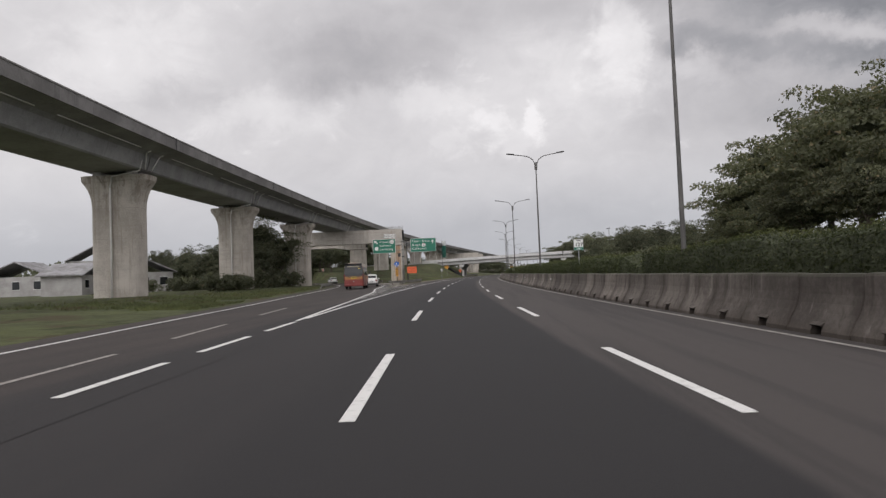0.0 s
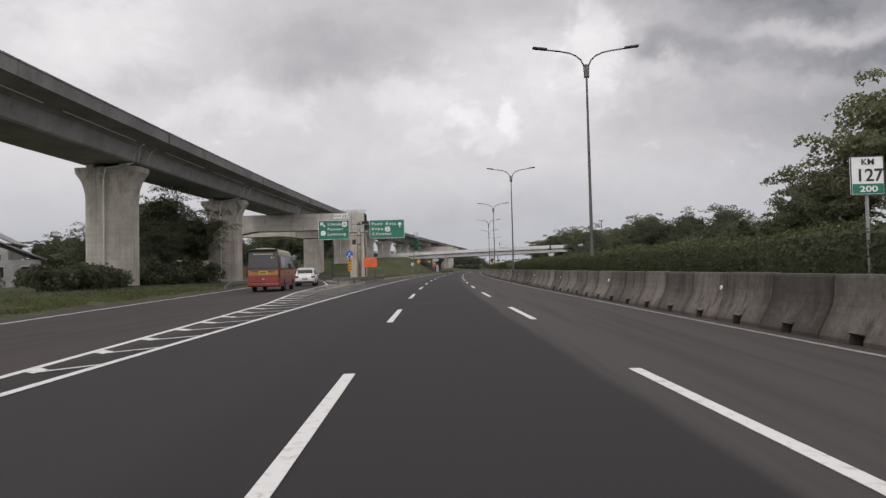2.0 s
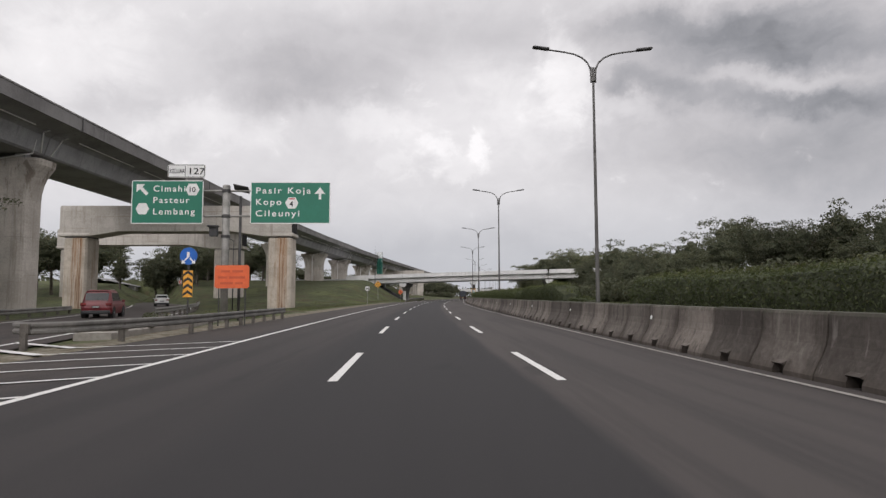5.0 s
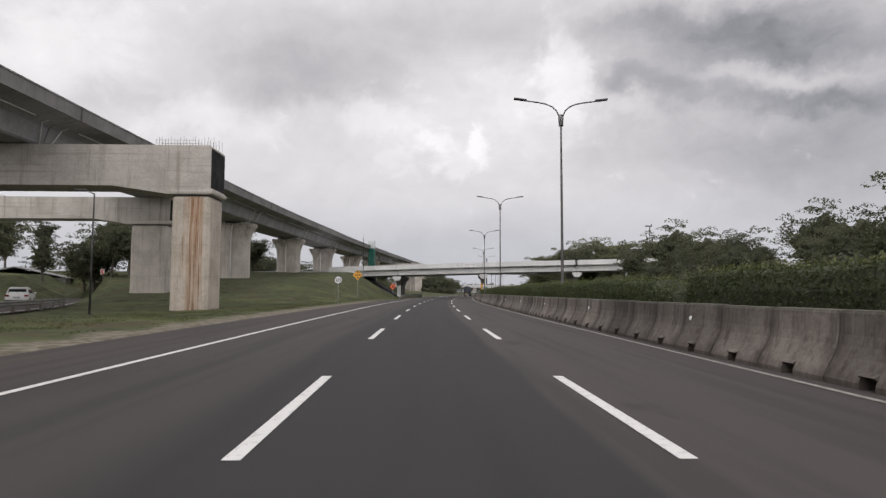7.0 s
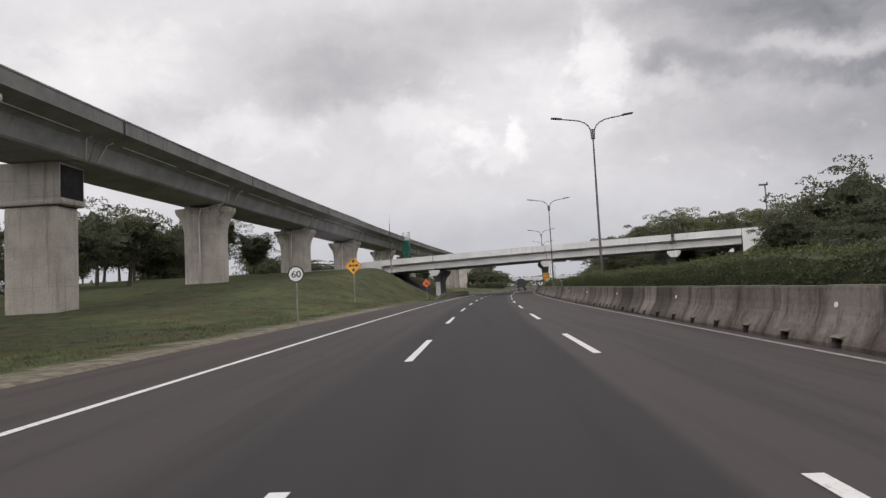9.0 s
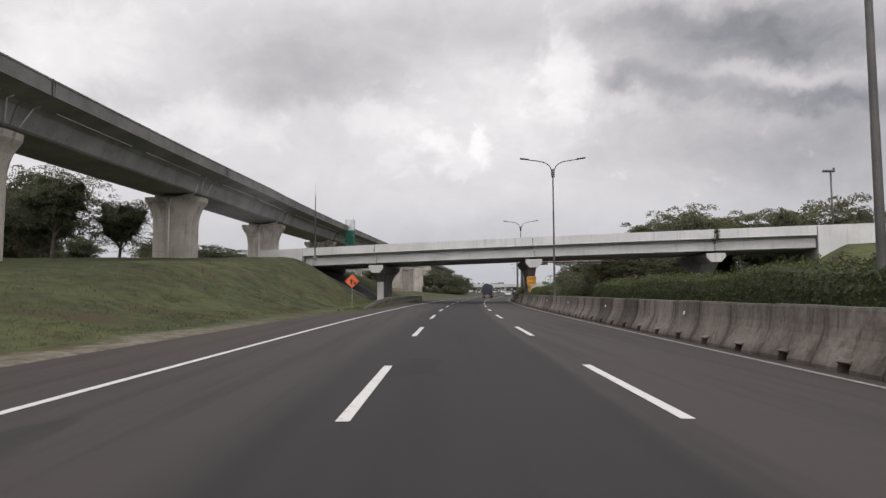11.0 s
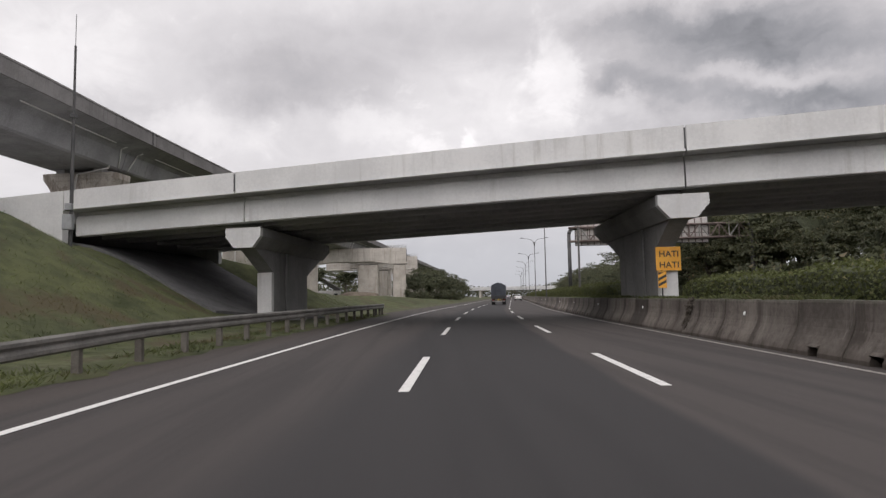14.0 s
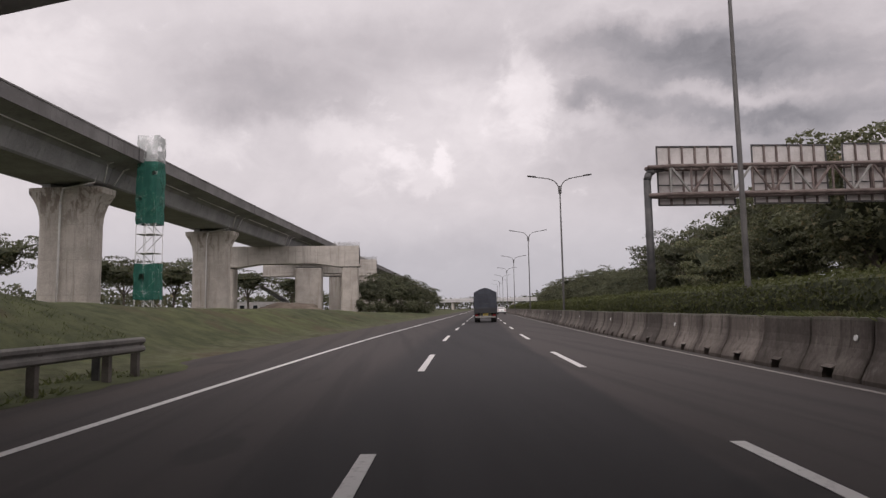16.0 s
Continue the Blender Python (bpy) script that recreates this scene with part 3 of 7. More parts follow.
# ---- ground, carriageways, markings ----
def ground_sheet():
    """One sheet out to the horizon, fine beside the road."""
    ys = steps(-120, -10, 10) + steps(-8, 400, 2.0)[0:] + [410, 430, 460, 500, 560, 640, 760, 900, 1200, 1700, 2500]
    us = [-1800, -900, -500, -300, -200, -150, -120, -100, -88, -78, -70, -64] + [-60 + 1.25 * i for i in range(36)] + [-15 + 0.75 * i for i in range(11)] + [-7.15, -6.9, 0, 7.95, 8.05, 9, 10, 11.1, 11.7, 12.3, 13, 20, 25.5, 27, 29, 31, 32.5, 34, 36, 38, 40, 42.5, 45, 48, 51, 55, 60, 75, 90, 150, 250, 450, 900, 1800]
    us = sorted(set(us))
    verts = [(line(y) + u, y, height(line(y) + u, y)) for y in ys for u in us]
    n = len(us)
    faces = [(k * n + i, k * n + i + 1, k * n + n + i + 1, k * n + n + i) for k in range(len(ys) - 1) for i in range(n - 1)]
    ob = mesh_object("ground", verts, faces, GROUND, None, "", True)
    layer = ob.data.uv_layers.new(name="UVMap")
    layer.data.foreach_set("uv", [c for loop in ob.data.loops for c in (us[loop.vertex_index % n], ys[loop.vertex_index // n])])
    return tagged(ob, "rough green grass verge with bare brown patches", "ground", kind="structure")


ground_sheet()


def carriageway(name, left, right, ys, z, label, inner=1.2):
    """A paved sheet between two edges (functions of y); u of its map is the distance from the lane line."""
    verts, faces, uv, cols = [], [], [], 9
    for y in ys:
        a, b = left(y), right(y)
        for i in range(cols):
            x = a + (b - a) * i / (cols - 1)
            verts.append((x, y, z))
            uv.append((x - line(y), y))
    for k in range(len(ys) - 1):
        for i in range(cols - 1):
            q = k * cols + i
            faces.append((q, q + 1, q + cols + 1, q + cols))
    ob = mesh_object(name, verts, faces, ASPHALT)
    layer = ob.data.uv_layers.new(name="UVMap")
    for loop in ob.data.loops:
        layer.data[loop.index].uv = uv[loop.vertex_index]
    return tagged(ob, label, "road", kind="structure")


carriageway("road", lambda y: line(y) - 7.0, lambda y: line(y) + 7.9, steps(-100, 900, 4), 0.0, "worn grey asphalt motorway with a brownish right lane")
carriageway("exit_ramp_road", lambda y: lerp(y, RAMP_LEFT) - 1.2, lambda y: min(lerp(y, RAMP_RIGHT) + 0.9, line(y) - 3) if y < 104 else lerp(y, RAMP_RIGHT) + 0.6, steps(-100, 228, 3), 0.004, "dark asphalt exit ramp curving away under the viaduct")
carriageway("opposite_road", lambda y: line(y) + 13.0, lambda y: line(y) + 25.3, steps(-100, 900, 5), 0.0, "grey asphalt of the opposite carriageway")


def strip(name, points, width, z, material, parent, label=""):
    """A painted line through points (x, y), 5 mm proud."""
    verts, faces = [], []
    for k, (x, y) in enumerate(points):
        a, b = points[max(k - 1, 0)], points[min(k + 1, len(points) - 1)]
        d = Vector((b[0] - a[0], b[1] - a[1])).normalized()
        s = Vector((-d.y, d.x)) * width / 2
        verts += [(x + s.x, y + s.y, z), (x - s.x, y - s.y, z)]
    n = len(points)
    faces = [(2 * k, 2 * k + 1, 2 * k + 3, 2 * k + 2) for k in range(n - 1)]
    return mesh_object(name, verts, faces, material, parent, label)


PATCH = mottled("patching_asphalt", (0.012, 0.012, 0.013), (0.020, 0.020, 0.020), 1.5, 60, 0.85, 0, 0.004)
repairs = thing("asphalt_repairs", "small dark asphalt repair patches in the lanes", "road repair", kind="structure")
for x, y, w, d in ((-1.55, 66.6, 0.95, 0.35), (-1.3, 62.8, 1.3, 0.3), (-0.85, 58.9, 1.15, 1.0), (0.58, 62.4, 0.6, 0.5), (1.9, 216.9, 0.45, 0.35)):
    bm = bmesh.new()
    pr = random.Random(int(y * 10))
    ring = [bm.verts.new((w / 2 * cx * pr.uniform(0.8, 1.1), d / 2 * cy * pr.uniform(0.7, 1.15), 0.0)) for cx, cy in ((-1, -1), (-0.3, -1.1), (0.4, -0.9), (1, -1), (1.05, 0), (1, 1), (0.3, 0.9), (-0.5, 1.1), (-1, 0.9), (-1.05, 0))]
    bm.faces.new(ring)
    part("patch", bm, PATCH, repairs).matrix_basis = pose(x, y, 0.006, 0, 0, heading(y))


def overgrown_strip(y0, y1):
    """Soil and grass that has crept over the shoulder's edge."""
    verts, faces = [], []
    ys = steps(y0, y1, 0.5)
    for y in ys:
        e = -5.75 - 0.35 * noise.noise((y * 0.7, 2, 0)) - 0.25 * noise.noise((y * 2.3, 5, 0)) - 1.3 * (1 - smooth(y, y0, y0 + 4)) - 1.3 * smooth(y, y1 - 4, y1)
        verts += [(line(y) - 7.2, y, 0.02), (line(y) + (e - 7.2) / 2, y, 0.06), (line(y) + e, y, 0.006)]
    for k in range(len(ys) - 1):
        faces += [(3 * k, 3 * k + 1, 3 * k + 4, 3 * k + 3), (3 * k + 1, 3 * k + 2, 3 * k + 5, 3 * k + 4)]
    return tagged(mesh_object("verge_strip", verts, faces, GROUND, None, "", True), "grass and soil creeping over the shoulder", "ground", kind="structure")


overgrown_strip(208, 268)
lane_lines = thing("lane_markings", "white dashed lane lines painted on asphalt", "road marking", kind="structure")
dash_mesh = None
for k in range(-8, 46):
    far = 17.72 + 12.49 * k
    for off in (0.0, 3.6):
        mid = far - 2.42
        if dash_mesh is None:
            bm = boxes((-0.075, 0.075, -2.42, 2.42, 0.0, 0.006))
            ob = part("dash", bm, PAINT, lane_lines)
            dash_mesh = ob.data
        else:
            ob = new("dash", dash_mesh)
            ob.parent = lane_lines
        ob.matrix_basis = pose(line(mid) + off, mid, 0.004, 0, 0, heading(mid))
edge_lines = thing("edge_lines", "solid white edge lines, dusty on the median side", "road marking", kind="structure")
strip("left_edge_line", [(line(y) - lerp(y, [(102, 3.85), (200, 3.9), (250, 3.65), (900, 3.65)]), y) for y in steps(102, 880, 3)], 0.15, 0.009, PAINT, edge_lines)
strip("gore_edge_line", [(line(y) - 3.85, y) for y in steps(28, 102, 2)], 0.15, 0.009, PAINT, edge_lines)
strip("median_edge_line", [(line(y) + 7.07, y) for y in steps(-60, 880, 3)], 0.12, 0.009, FADED, edge_lines)
strip("ramp_left_line", [(lerp(y, RAMP_LEFT), y) for y in steps(-60, 225, 3)], 0.15, 0.013, PAINT, edge_lines)
strip("ramp_right_line", [(lerp(y, RAMP_RIGHT), y) for y in steps(27, 104, 2)], 0.15, 0.013, PAINT, edge_lines)
strip("ramp_inner_line", [(lerp(y, RAMP_RIGHT) - 0.1, y) for y in steps(106, 225, 3)], 0.12, 0.013, PAINT, edge_lines)
strip("opposite_edge_line", [(line(y) + 13.6, y) for y in steps(-60, 880, 4)], 0.12, 0.009, FADED, edge_lines)

gore = thing("gore_markings", "white chevron bars between motorway and exit ramp", "road marking", kind="structure")
for k in range(9):
    y = 24.85 - 4.45 * k
    ob = new("exit_dash", dash_mesh)
    ob.parent = gore
    ob.matrix_basis = pose(line(y) - 3.83, y, 0.009, 0, 0, heading(y)) @ Matrix.Diagonal((1, 0.62, 1, 1))
for y0, x0, y1, x1 in ((6.0, -3.6, 10.5, -4.1), (15.0, -4.7, 19.0, -5.15), (22.0, -5.55, 26.5, -6.15), (31.0, -6.75, 36.5, -7.5)):
    strip("worn_dash", [(x0 + (x1 - x0) * i / 3, y0 + (y1 - y0) * i / 3) for i in range(4)], 0.14, 0.013, FADED, gore, "old worn lane dash")
for k in range(27):
    y = 43.5 + 2.0 * k
    a, b = lerp(y + 0.6, RAMP_RIGHT) + 0.05, line(y) - 3.92
    w = b - a
    apex = (a + 0.42 * w, y - 0.18 * w)
    thick, thin = 0.17, 0.075
    right = (b, y + 0.12 * w + 0.3)
    left = (a, y + 0.12 * w)
    verts = [(left[0], left[1] + thick, 0.017), (apex[0], apex[1] + thick, 0.017), (apex[0], apex[1] - thick, 0.017), (left[0], left[1] - thick, 0.017),
             (right[0], right[1] + thin, 0.017), (right[0], right[1] - thin, 0.017), (apex[0], apex[1] + thin, 0.017), (apex[0], apex[1] - thin, 0.017)]
    mesh_object("chevron_bar", verts, [(3, 2, 7, 6, 1, 0), (7, 5, 4, 6)], PAINT, gore)

# ---- median barrier ----
barrier = thing("median_barrier", "stained brown-grey concrete safety barrier with drain slots", "barrier", kind="structure")
SEGMENT = 1.84
profile = [(7.45, 0.0), (7.45, 0.09), (7.53, 0.25), (7.62, 0.40), (7.69, 0.56), (7.725, 0.72), (7.745, 1.03), (7.765, 1.075), (7.94, 1.085), (8.02, 1.02), (8.10, 0.0)]


def barrier_segment(slotted=True):
    bm = bmesh.new()
    L2 = SEGMENT / 2 - 0.012
    cuts = [-L2, -L2 + 0.02, -0.16, 0.16, L2 - 0.02, L2]
    rings = []
    for y in cuts:
        inset = 0.015 if abs(y) > L2 - 0.001 else 0.0
        rings.append([bm.verts.new((x - 7.75 + (inset if x < 7.8 else -inset), y, z - (inset if z > 1 else 0))) for x, z in profile])
    for k in range(len(cuts) - 1):
        for i in range(len(profile) - 1):
            if slotted and k == 2 and i in (0, 1):
                continue
            bm.faces.new((rings[k][i], rings[k][i + 1], rings[k + 1][i + 1], rings[k + 1][i]))
    if slotted:
        drain_slot(bm, rings[2], rings[3])
    for ring in (rings[0], rings[-1]):
        bm.faces.new(ring)
    bmesh.ops.recalc_face_normals(bm, faces=bm.faces)
    return bm


def drain_slot(bm, a, b):
    """A small recess at the barrier's foot between two profile rings."""
    inner = [bm.verts.new((-0.02, y, z)) for y in (-0.16, 0.16) for z in (0.0, 0.12)]
    mid = [bm.verts.new((v.co.x - 0.1, v.co.y, 0.20)) for v in (a[2], b[2])]
    bm.faces.new((a[2], mid[0], mid[1], b[2]))
    bm.faces.new((a[0], inner[0], inner[1], mid[0], a[2], a[1]))
    bm.faces.new((b[0], b[1], b[2], mid[1], inner[3], inner[2]))
    bm.faces.new((inner[0], inner[2], inner[3], inner[1]))
    bm.faces.new((mid[0], inner[1], inner[3], mid[1]))


segment_mesh = {}
count = 0
y = -9.0
while count < 235:
    slotted = not 229.0 < y < 252.0
    if slotted not in segment_mesh:
        ob = part("barrier_segment", barrier_segment(slotted), BARRIER, barrier)
        segment_mesh[slotted] = ob.data
    else:
        ob = new("barrier_segment", segment_mesh[slotted])
        ob.parent = barrier
    jog = 0.012 * math.sin(count * 12.9898)
    ob.matrix_basis = pose(line(y) + 7.75 + jog, y, -0.01 + 0.008 * math.sin(count * 4.1), 0, 0, heading(y) + 0.25 * math.sin(count * 7.7))
    y += SEGMENT
    count += 1
sweep("barrier_far_run", [(o, z) for o, z in profile], steps(y - SEGMENT / 2, 880, 6), BARRIER, barrier, ends=True)
sweep("barrier_near_run", [(o, z) for o, z in profile], steps(-90, -9 - SEGMENT / 2, 6), BARRIER, barrier, ends=True)
disc = None
for k in range(-2, 34):
    y = 67.41 + 9.13 * k
    if disc is None:
        bm = bmesh.new()
        tube(bm, (0, 0, 0), (-0.02, 0, 0), 0.055, 0.05, 12)
        ob = part("reflector", bm, WHITE_SHEET, barrier, "small round white reflector")
        disc = ob.data
    else:
        ob = new("reflector", disc)
        ob.parent = barrier
    ob.matrix_basis = pose(line(y) + 7.695, y, 0.73, 0, 8, heading(y))
sweep("opposite_barrier", [(12.9, -0.05), (12.86, 0.3), (12.7, 0.75), (12.5, 0.75), (12.4, 0.2)], steps(-80, 880, 6), BARRIER, barrier)


# ---- leaves ----
def leaf_cloud(centres, normals, size, rng, flop=0.9):
    """Pointed leaves at the centres; returns verts and faces."""
    n = len(centres)
    d = rng.normal(size=(n, 3))
    d = normals + flop * d
    d /= np.linalg.norm(d, axis=1)[:, None] + 1e-9
    t = rng.normal(size=(n, 3))
    a = np.cross(d, t)
    a /= np.linalg.norm(a, axis=1)[:, None] + 1e-9
    b = np.cross(d, a)
    s = size * rng.uniform(0.6, 1.35, (n, 1))
    v = np.stack([centres + a * s + d * s * 0.2, centres - a * s * 0.6 + b * s * 0.62, centres - a * s * 0.6 - b * s * 0.62], 1).reshape(-1, 3)
    return v, np.arange(3 * n).reshape(-1, 3)


def leaf_object(name, v, f, material, parent=None, label=""):
    me = bpy.data.meshes.new(name)
    me.vertices.add(len(v))
    me.vertices.foreach_set("co", v.astype(np.float32).ravel())
    sides = f.shape[1]
    me.loops.add(sides * len(f))
    me.loops.foreach_set("vertex_index", f.astype(np.int32).ravel())
    me.polygons.add(len(f))
    me.polygons.foreach_set("loop_start", np.arange(0, sides * len(f), sides, dtype=np.int32))
    me.update(calc_edges=True)
    me.materials.append(material)
    ob = new(name, me)
    if parent is not None:
        ob.parent = parent
    if label:
        tagged(ob, label)
    return ob


def hedge(name, y0, y1, off, half, low, top, seed, label, sides=HEDGE_LEAF):
    """A clipped hedge along the median: a solid core, toned dark for inner shade, and a shell of leaves."""
    rng = np.random.default_rng(seed)
    h = thing(name, label, "hedge", kind="stuff")
    ys = steps(y0, y1, 1.0)
    core, faces, m = [], [], 7
    for y in ys:
        w = half * (0.85 + 0.22 * noise.noise((y * 0.33, seed, 0)))
        t = top + 0.26 * noise.noise((y * 0.22, seed, 5)) + 0.14 * noise.noise((y * 0.8, seed, 9))
        if y in (ys[0], ys[-1]):
            w, t = w * 0.5, low + (t - low) * 0.55
        x = line(y) + off
        core += [(x + w * a, y, low + (t - low - 0.06) * b) for a, b in ((-0.9, -0.02), (-0.98, 0.5), (-0.86, 0.86), (0, 1.0), (0.86, 0.86), (0.98, 0.5), (0.9, -0.02))]
    for k in range(len(ys) - 1):
        faces += [(k * m + i, k * m + i + 1, k * m + m + i + 1, k * m + m + i) for i in range(m - 1)]
    faces += [tuple(range(m)), tuple(range(len(core) - m, len(core)))]
    mesh_object("twigs", core, faces, SHADE_CORE, h)
    c = np.array(core).reshape(-1, m, 3)
    n = int((y1 - y0) * (1500 if y0 < 200 else 900))
    leaf = 0.042 if y0 < 200 else 0.054
    k = rng.integers(0, len(ys) - 1, n)
    i = np.minimum((rng.random(n) ** 1.15 * (m - 1)).astype(int), m - 2)
    fu, fv = rng.random((n, 1)), rng.random((n, 1))
    p = (c[k, i] * (1 - fu) + c[k, i + 1] * fu) * (1 - fv) + (c[k + 1, i] * (1 - fu) + c[k + 1, i + 1] * fu) * fv
    mid = c[k, 3].copy()
    mid[:, 2] = low + (mid[:, 2] - low) * 0.4
    out = p - mid
    out /= np.linalg.norm(out, axis=1)[:, None] + 1e-9
    p = p + out * rng.normal(0.02, 0.055, (n, 1)) + rng.normal(0, 0.03, (n, 3))
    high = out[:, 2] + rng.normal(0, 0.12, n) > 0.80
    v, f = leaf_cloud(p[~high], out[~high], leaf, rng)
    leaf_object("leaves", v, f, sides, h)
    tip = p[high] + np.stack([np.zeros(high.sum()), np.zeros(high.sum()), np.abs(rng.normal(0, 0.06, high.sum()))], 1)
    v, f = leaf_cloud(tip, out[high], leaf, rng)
    leaf_object("shoots", v, f, HEDGE_PALE, h, "pale green young shoots on top")
    return h


hedge("median_hedge", -6, 33.9, 9.75, 0.95, 0.85, 2.0, 3, "clipped green hedge with pale shoots on the raised median")
hedge("median_hedge", 35.0, 101.0, 9.75, 0.95, 0.85, 1.95, 7, "long clipped green hedge on the raised median")
hedge("median_hedge", 108.0, 110.9, 9.7, 0.75, 0.85, 1.30, 8, "low untrimmed bushes in the median")
hedge("median_hedge", 112.6, 126.3, 9.75, 1.0, 0.85, 2.0, 9, "mounded green hedge with pale shoots in the median")
hedge("median_hedge", 127.4, 204, 9.75, 0.95, 0.85, 1.90, 6, "clipped green hedge after a gap in the row")
hedge("median_hedge", 223.5, 240.5, 9.7, 0.9, 0.85, 1.85, 4, "short pale green clipped hedge before the overpass pier", HEDGE_PALE)
hedge("median_hedge", 253, 420, 9.8, 1.0, 0.85, 1.98, 5, "long pale green clipped hedge beyond the overpass", HEDGE_PALE)

# ---- lamp posts ----
def lamp_post():
    post = thing("street_lamp", "tall grey steel street lamp with two curved arms", "street lamp", group="median street lamps")
    part("base_plate", boxes((-0.22, 0.22, -0.22, 0.22, 0.0, 0.04), (-0.14, 0.14, -0.14, 0.14, 0.04, 0.12), bevel=0.01), STEEL, post)
    bm = bmesh.new()
    for z0, z1, r0, r1 in ((0.1, 3.6, 0.090, 0.080), (3.6, 7.2, 0.076, 0.066), (7.2, 10.75, 0.062, 0.050)):
        tube(bm, (0, 0, z0), (0, 0, z1), r0, r1, 12, False)
    bmesh.ops.remove_doubles(bm, verts=bm.verts, dist=1e-4)
    part("pole", bm, POLE, post, "", True)
    part("collar", tubes(((-0.1, 0, 10.05), (-0.1, 0, 10.75), 0.04, 0.04), ((0.1, 0, 10.05), (0.1, 0, 10.75), 0.04, 0.04), ((0, 0, 10.1), (0, 0, 10.35), 0.13, 0.13), sides=10), POLE, post)
    for s in (-1, 1):
        pts = [(s * 0.1, 0, 10.3), (s * 0.13, 0, 10.7), (s * 0.26, 0, 10.98), (s * 0.5, 0, 11.2), (s * 0.85, 0, 11.36), (s * 1.3, 0, 11.45), (s * 2.1, 0, 11.56)]
        bm = bmesh.new()
        for a, b in zip(pts, pts[1:]):
            tube(bm, a, b, 0.042, 0.038, 8)
        arm = part("arm", bm, POLE, post, "", True)
        bm = bmesh.new()
        box(bm, min(s * 2.0, s * 2.75), max(s * 2.0, s * 2.75), -0.13, 0.13, 11.53, 11.63, 0.03)
        bmesh.ops.rotate(bm, cent=(s * 2.0, 0, 11.56), matrix=Matrix.Rotation(-s * radians(7), 3, "Y"), verts=bm.verts)
        part("lantern", bm, DARK_STEEL, arm, "flat dark lamp head")
    return post


LAMPS = [29.2, 66.7, 105.3, 143.2, 180.2, 220.2, 266.0, 300.5, 338.0, 382.0, 421.0, 460.0, 500.0, 540.0]
post = lamp_post()
LAMP_OFF = [(0, 9.25), (67, 9.18), (105, 9.25), (143, 9.22), (180, 9.25), (220, 9.2), (266, 9.12), (300, 8.6), (600, 8.6)]
post.matrix_basis = pose(line(LAMPS[0]) + 9.25, LAMPS[0], 0.9, 0, 0, heading(LAMPS[0]))
for y in LAMPS[1:]:
    copy_thing(post, pose(line(y) + lerp(y, LAMP_OFF), y, 0.9, 0, 0, heading(y)))

flood = thing("floodlight_pole", "slim dark pole with one flat floodlight beside the ramp", "street lamp", pose(-23.1, 148.7, height(-23.1, 148.7), 0, 0, 20))
part("base_plate", boxes((-0.15, 0.15, -0.15, 0.15, -0.05, 0.05), bevel=0.01), DARK_STEEL, flood)
part("pole", tubes(((0, 0, 0), (0, 0, 7.9), 0.07, 0.045), sides=8), DARK_STEEL, flood, "", True)
part("arm", tubes(((0, 0, 7.85), (-0.45, 0, 8.05), 0.03, 0.03), sides=6), DARK_STEEL, flood)
part("lamp_head", boxes((-1.15, -0.4, -0.16, 0.16, 8.0, 8.12), bevel=0.03), DARK_STEEL, flood)

deck_lamp = thing("overpass_lamp", "grey post with a flat lamp head on the overpass", "street lamp", pose(47.7, 242.6, 7.0))
part("pole", tubes(((0, 0, 0), (0, 0, 8.8), 0.13, 0.10), sides=10), POLE, deck_lamp, "", True)
part("base_plate", boxes((-0.25, 0.25, -0.25, 0.25, -0.02, 0.05), bevel=0.01), POLE, deck_lamp)
part("lamp_head", boxes((-0.95, 0.45, -0.25, 0.25, 8.8, 9.05), bevel=0.05), POLE, deck_lamp, "flat pale lamp head")
part("sensor", boxes((0.3, 0.5, -0.08, 0.08, 9.06, 9.35), bevel=0.03), DARK_STEEL, deck_lamp)

# ---- rail viaduct ----
CENTRE = -32.6


def deck_line(y):
    """The viaduct's axis: beside the road, then parting from it."""
    return line(y) + CENTRE - lerp(y, [(0, 0), (255, 0), (305, 2.2), (337, 3.4), (400, 5.0), (900, 15.0)])


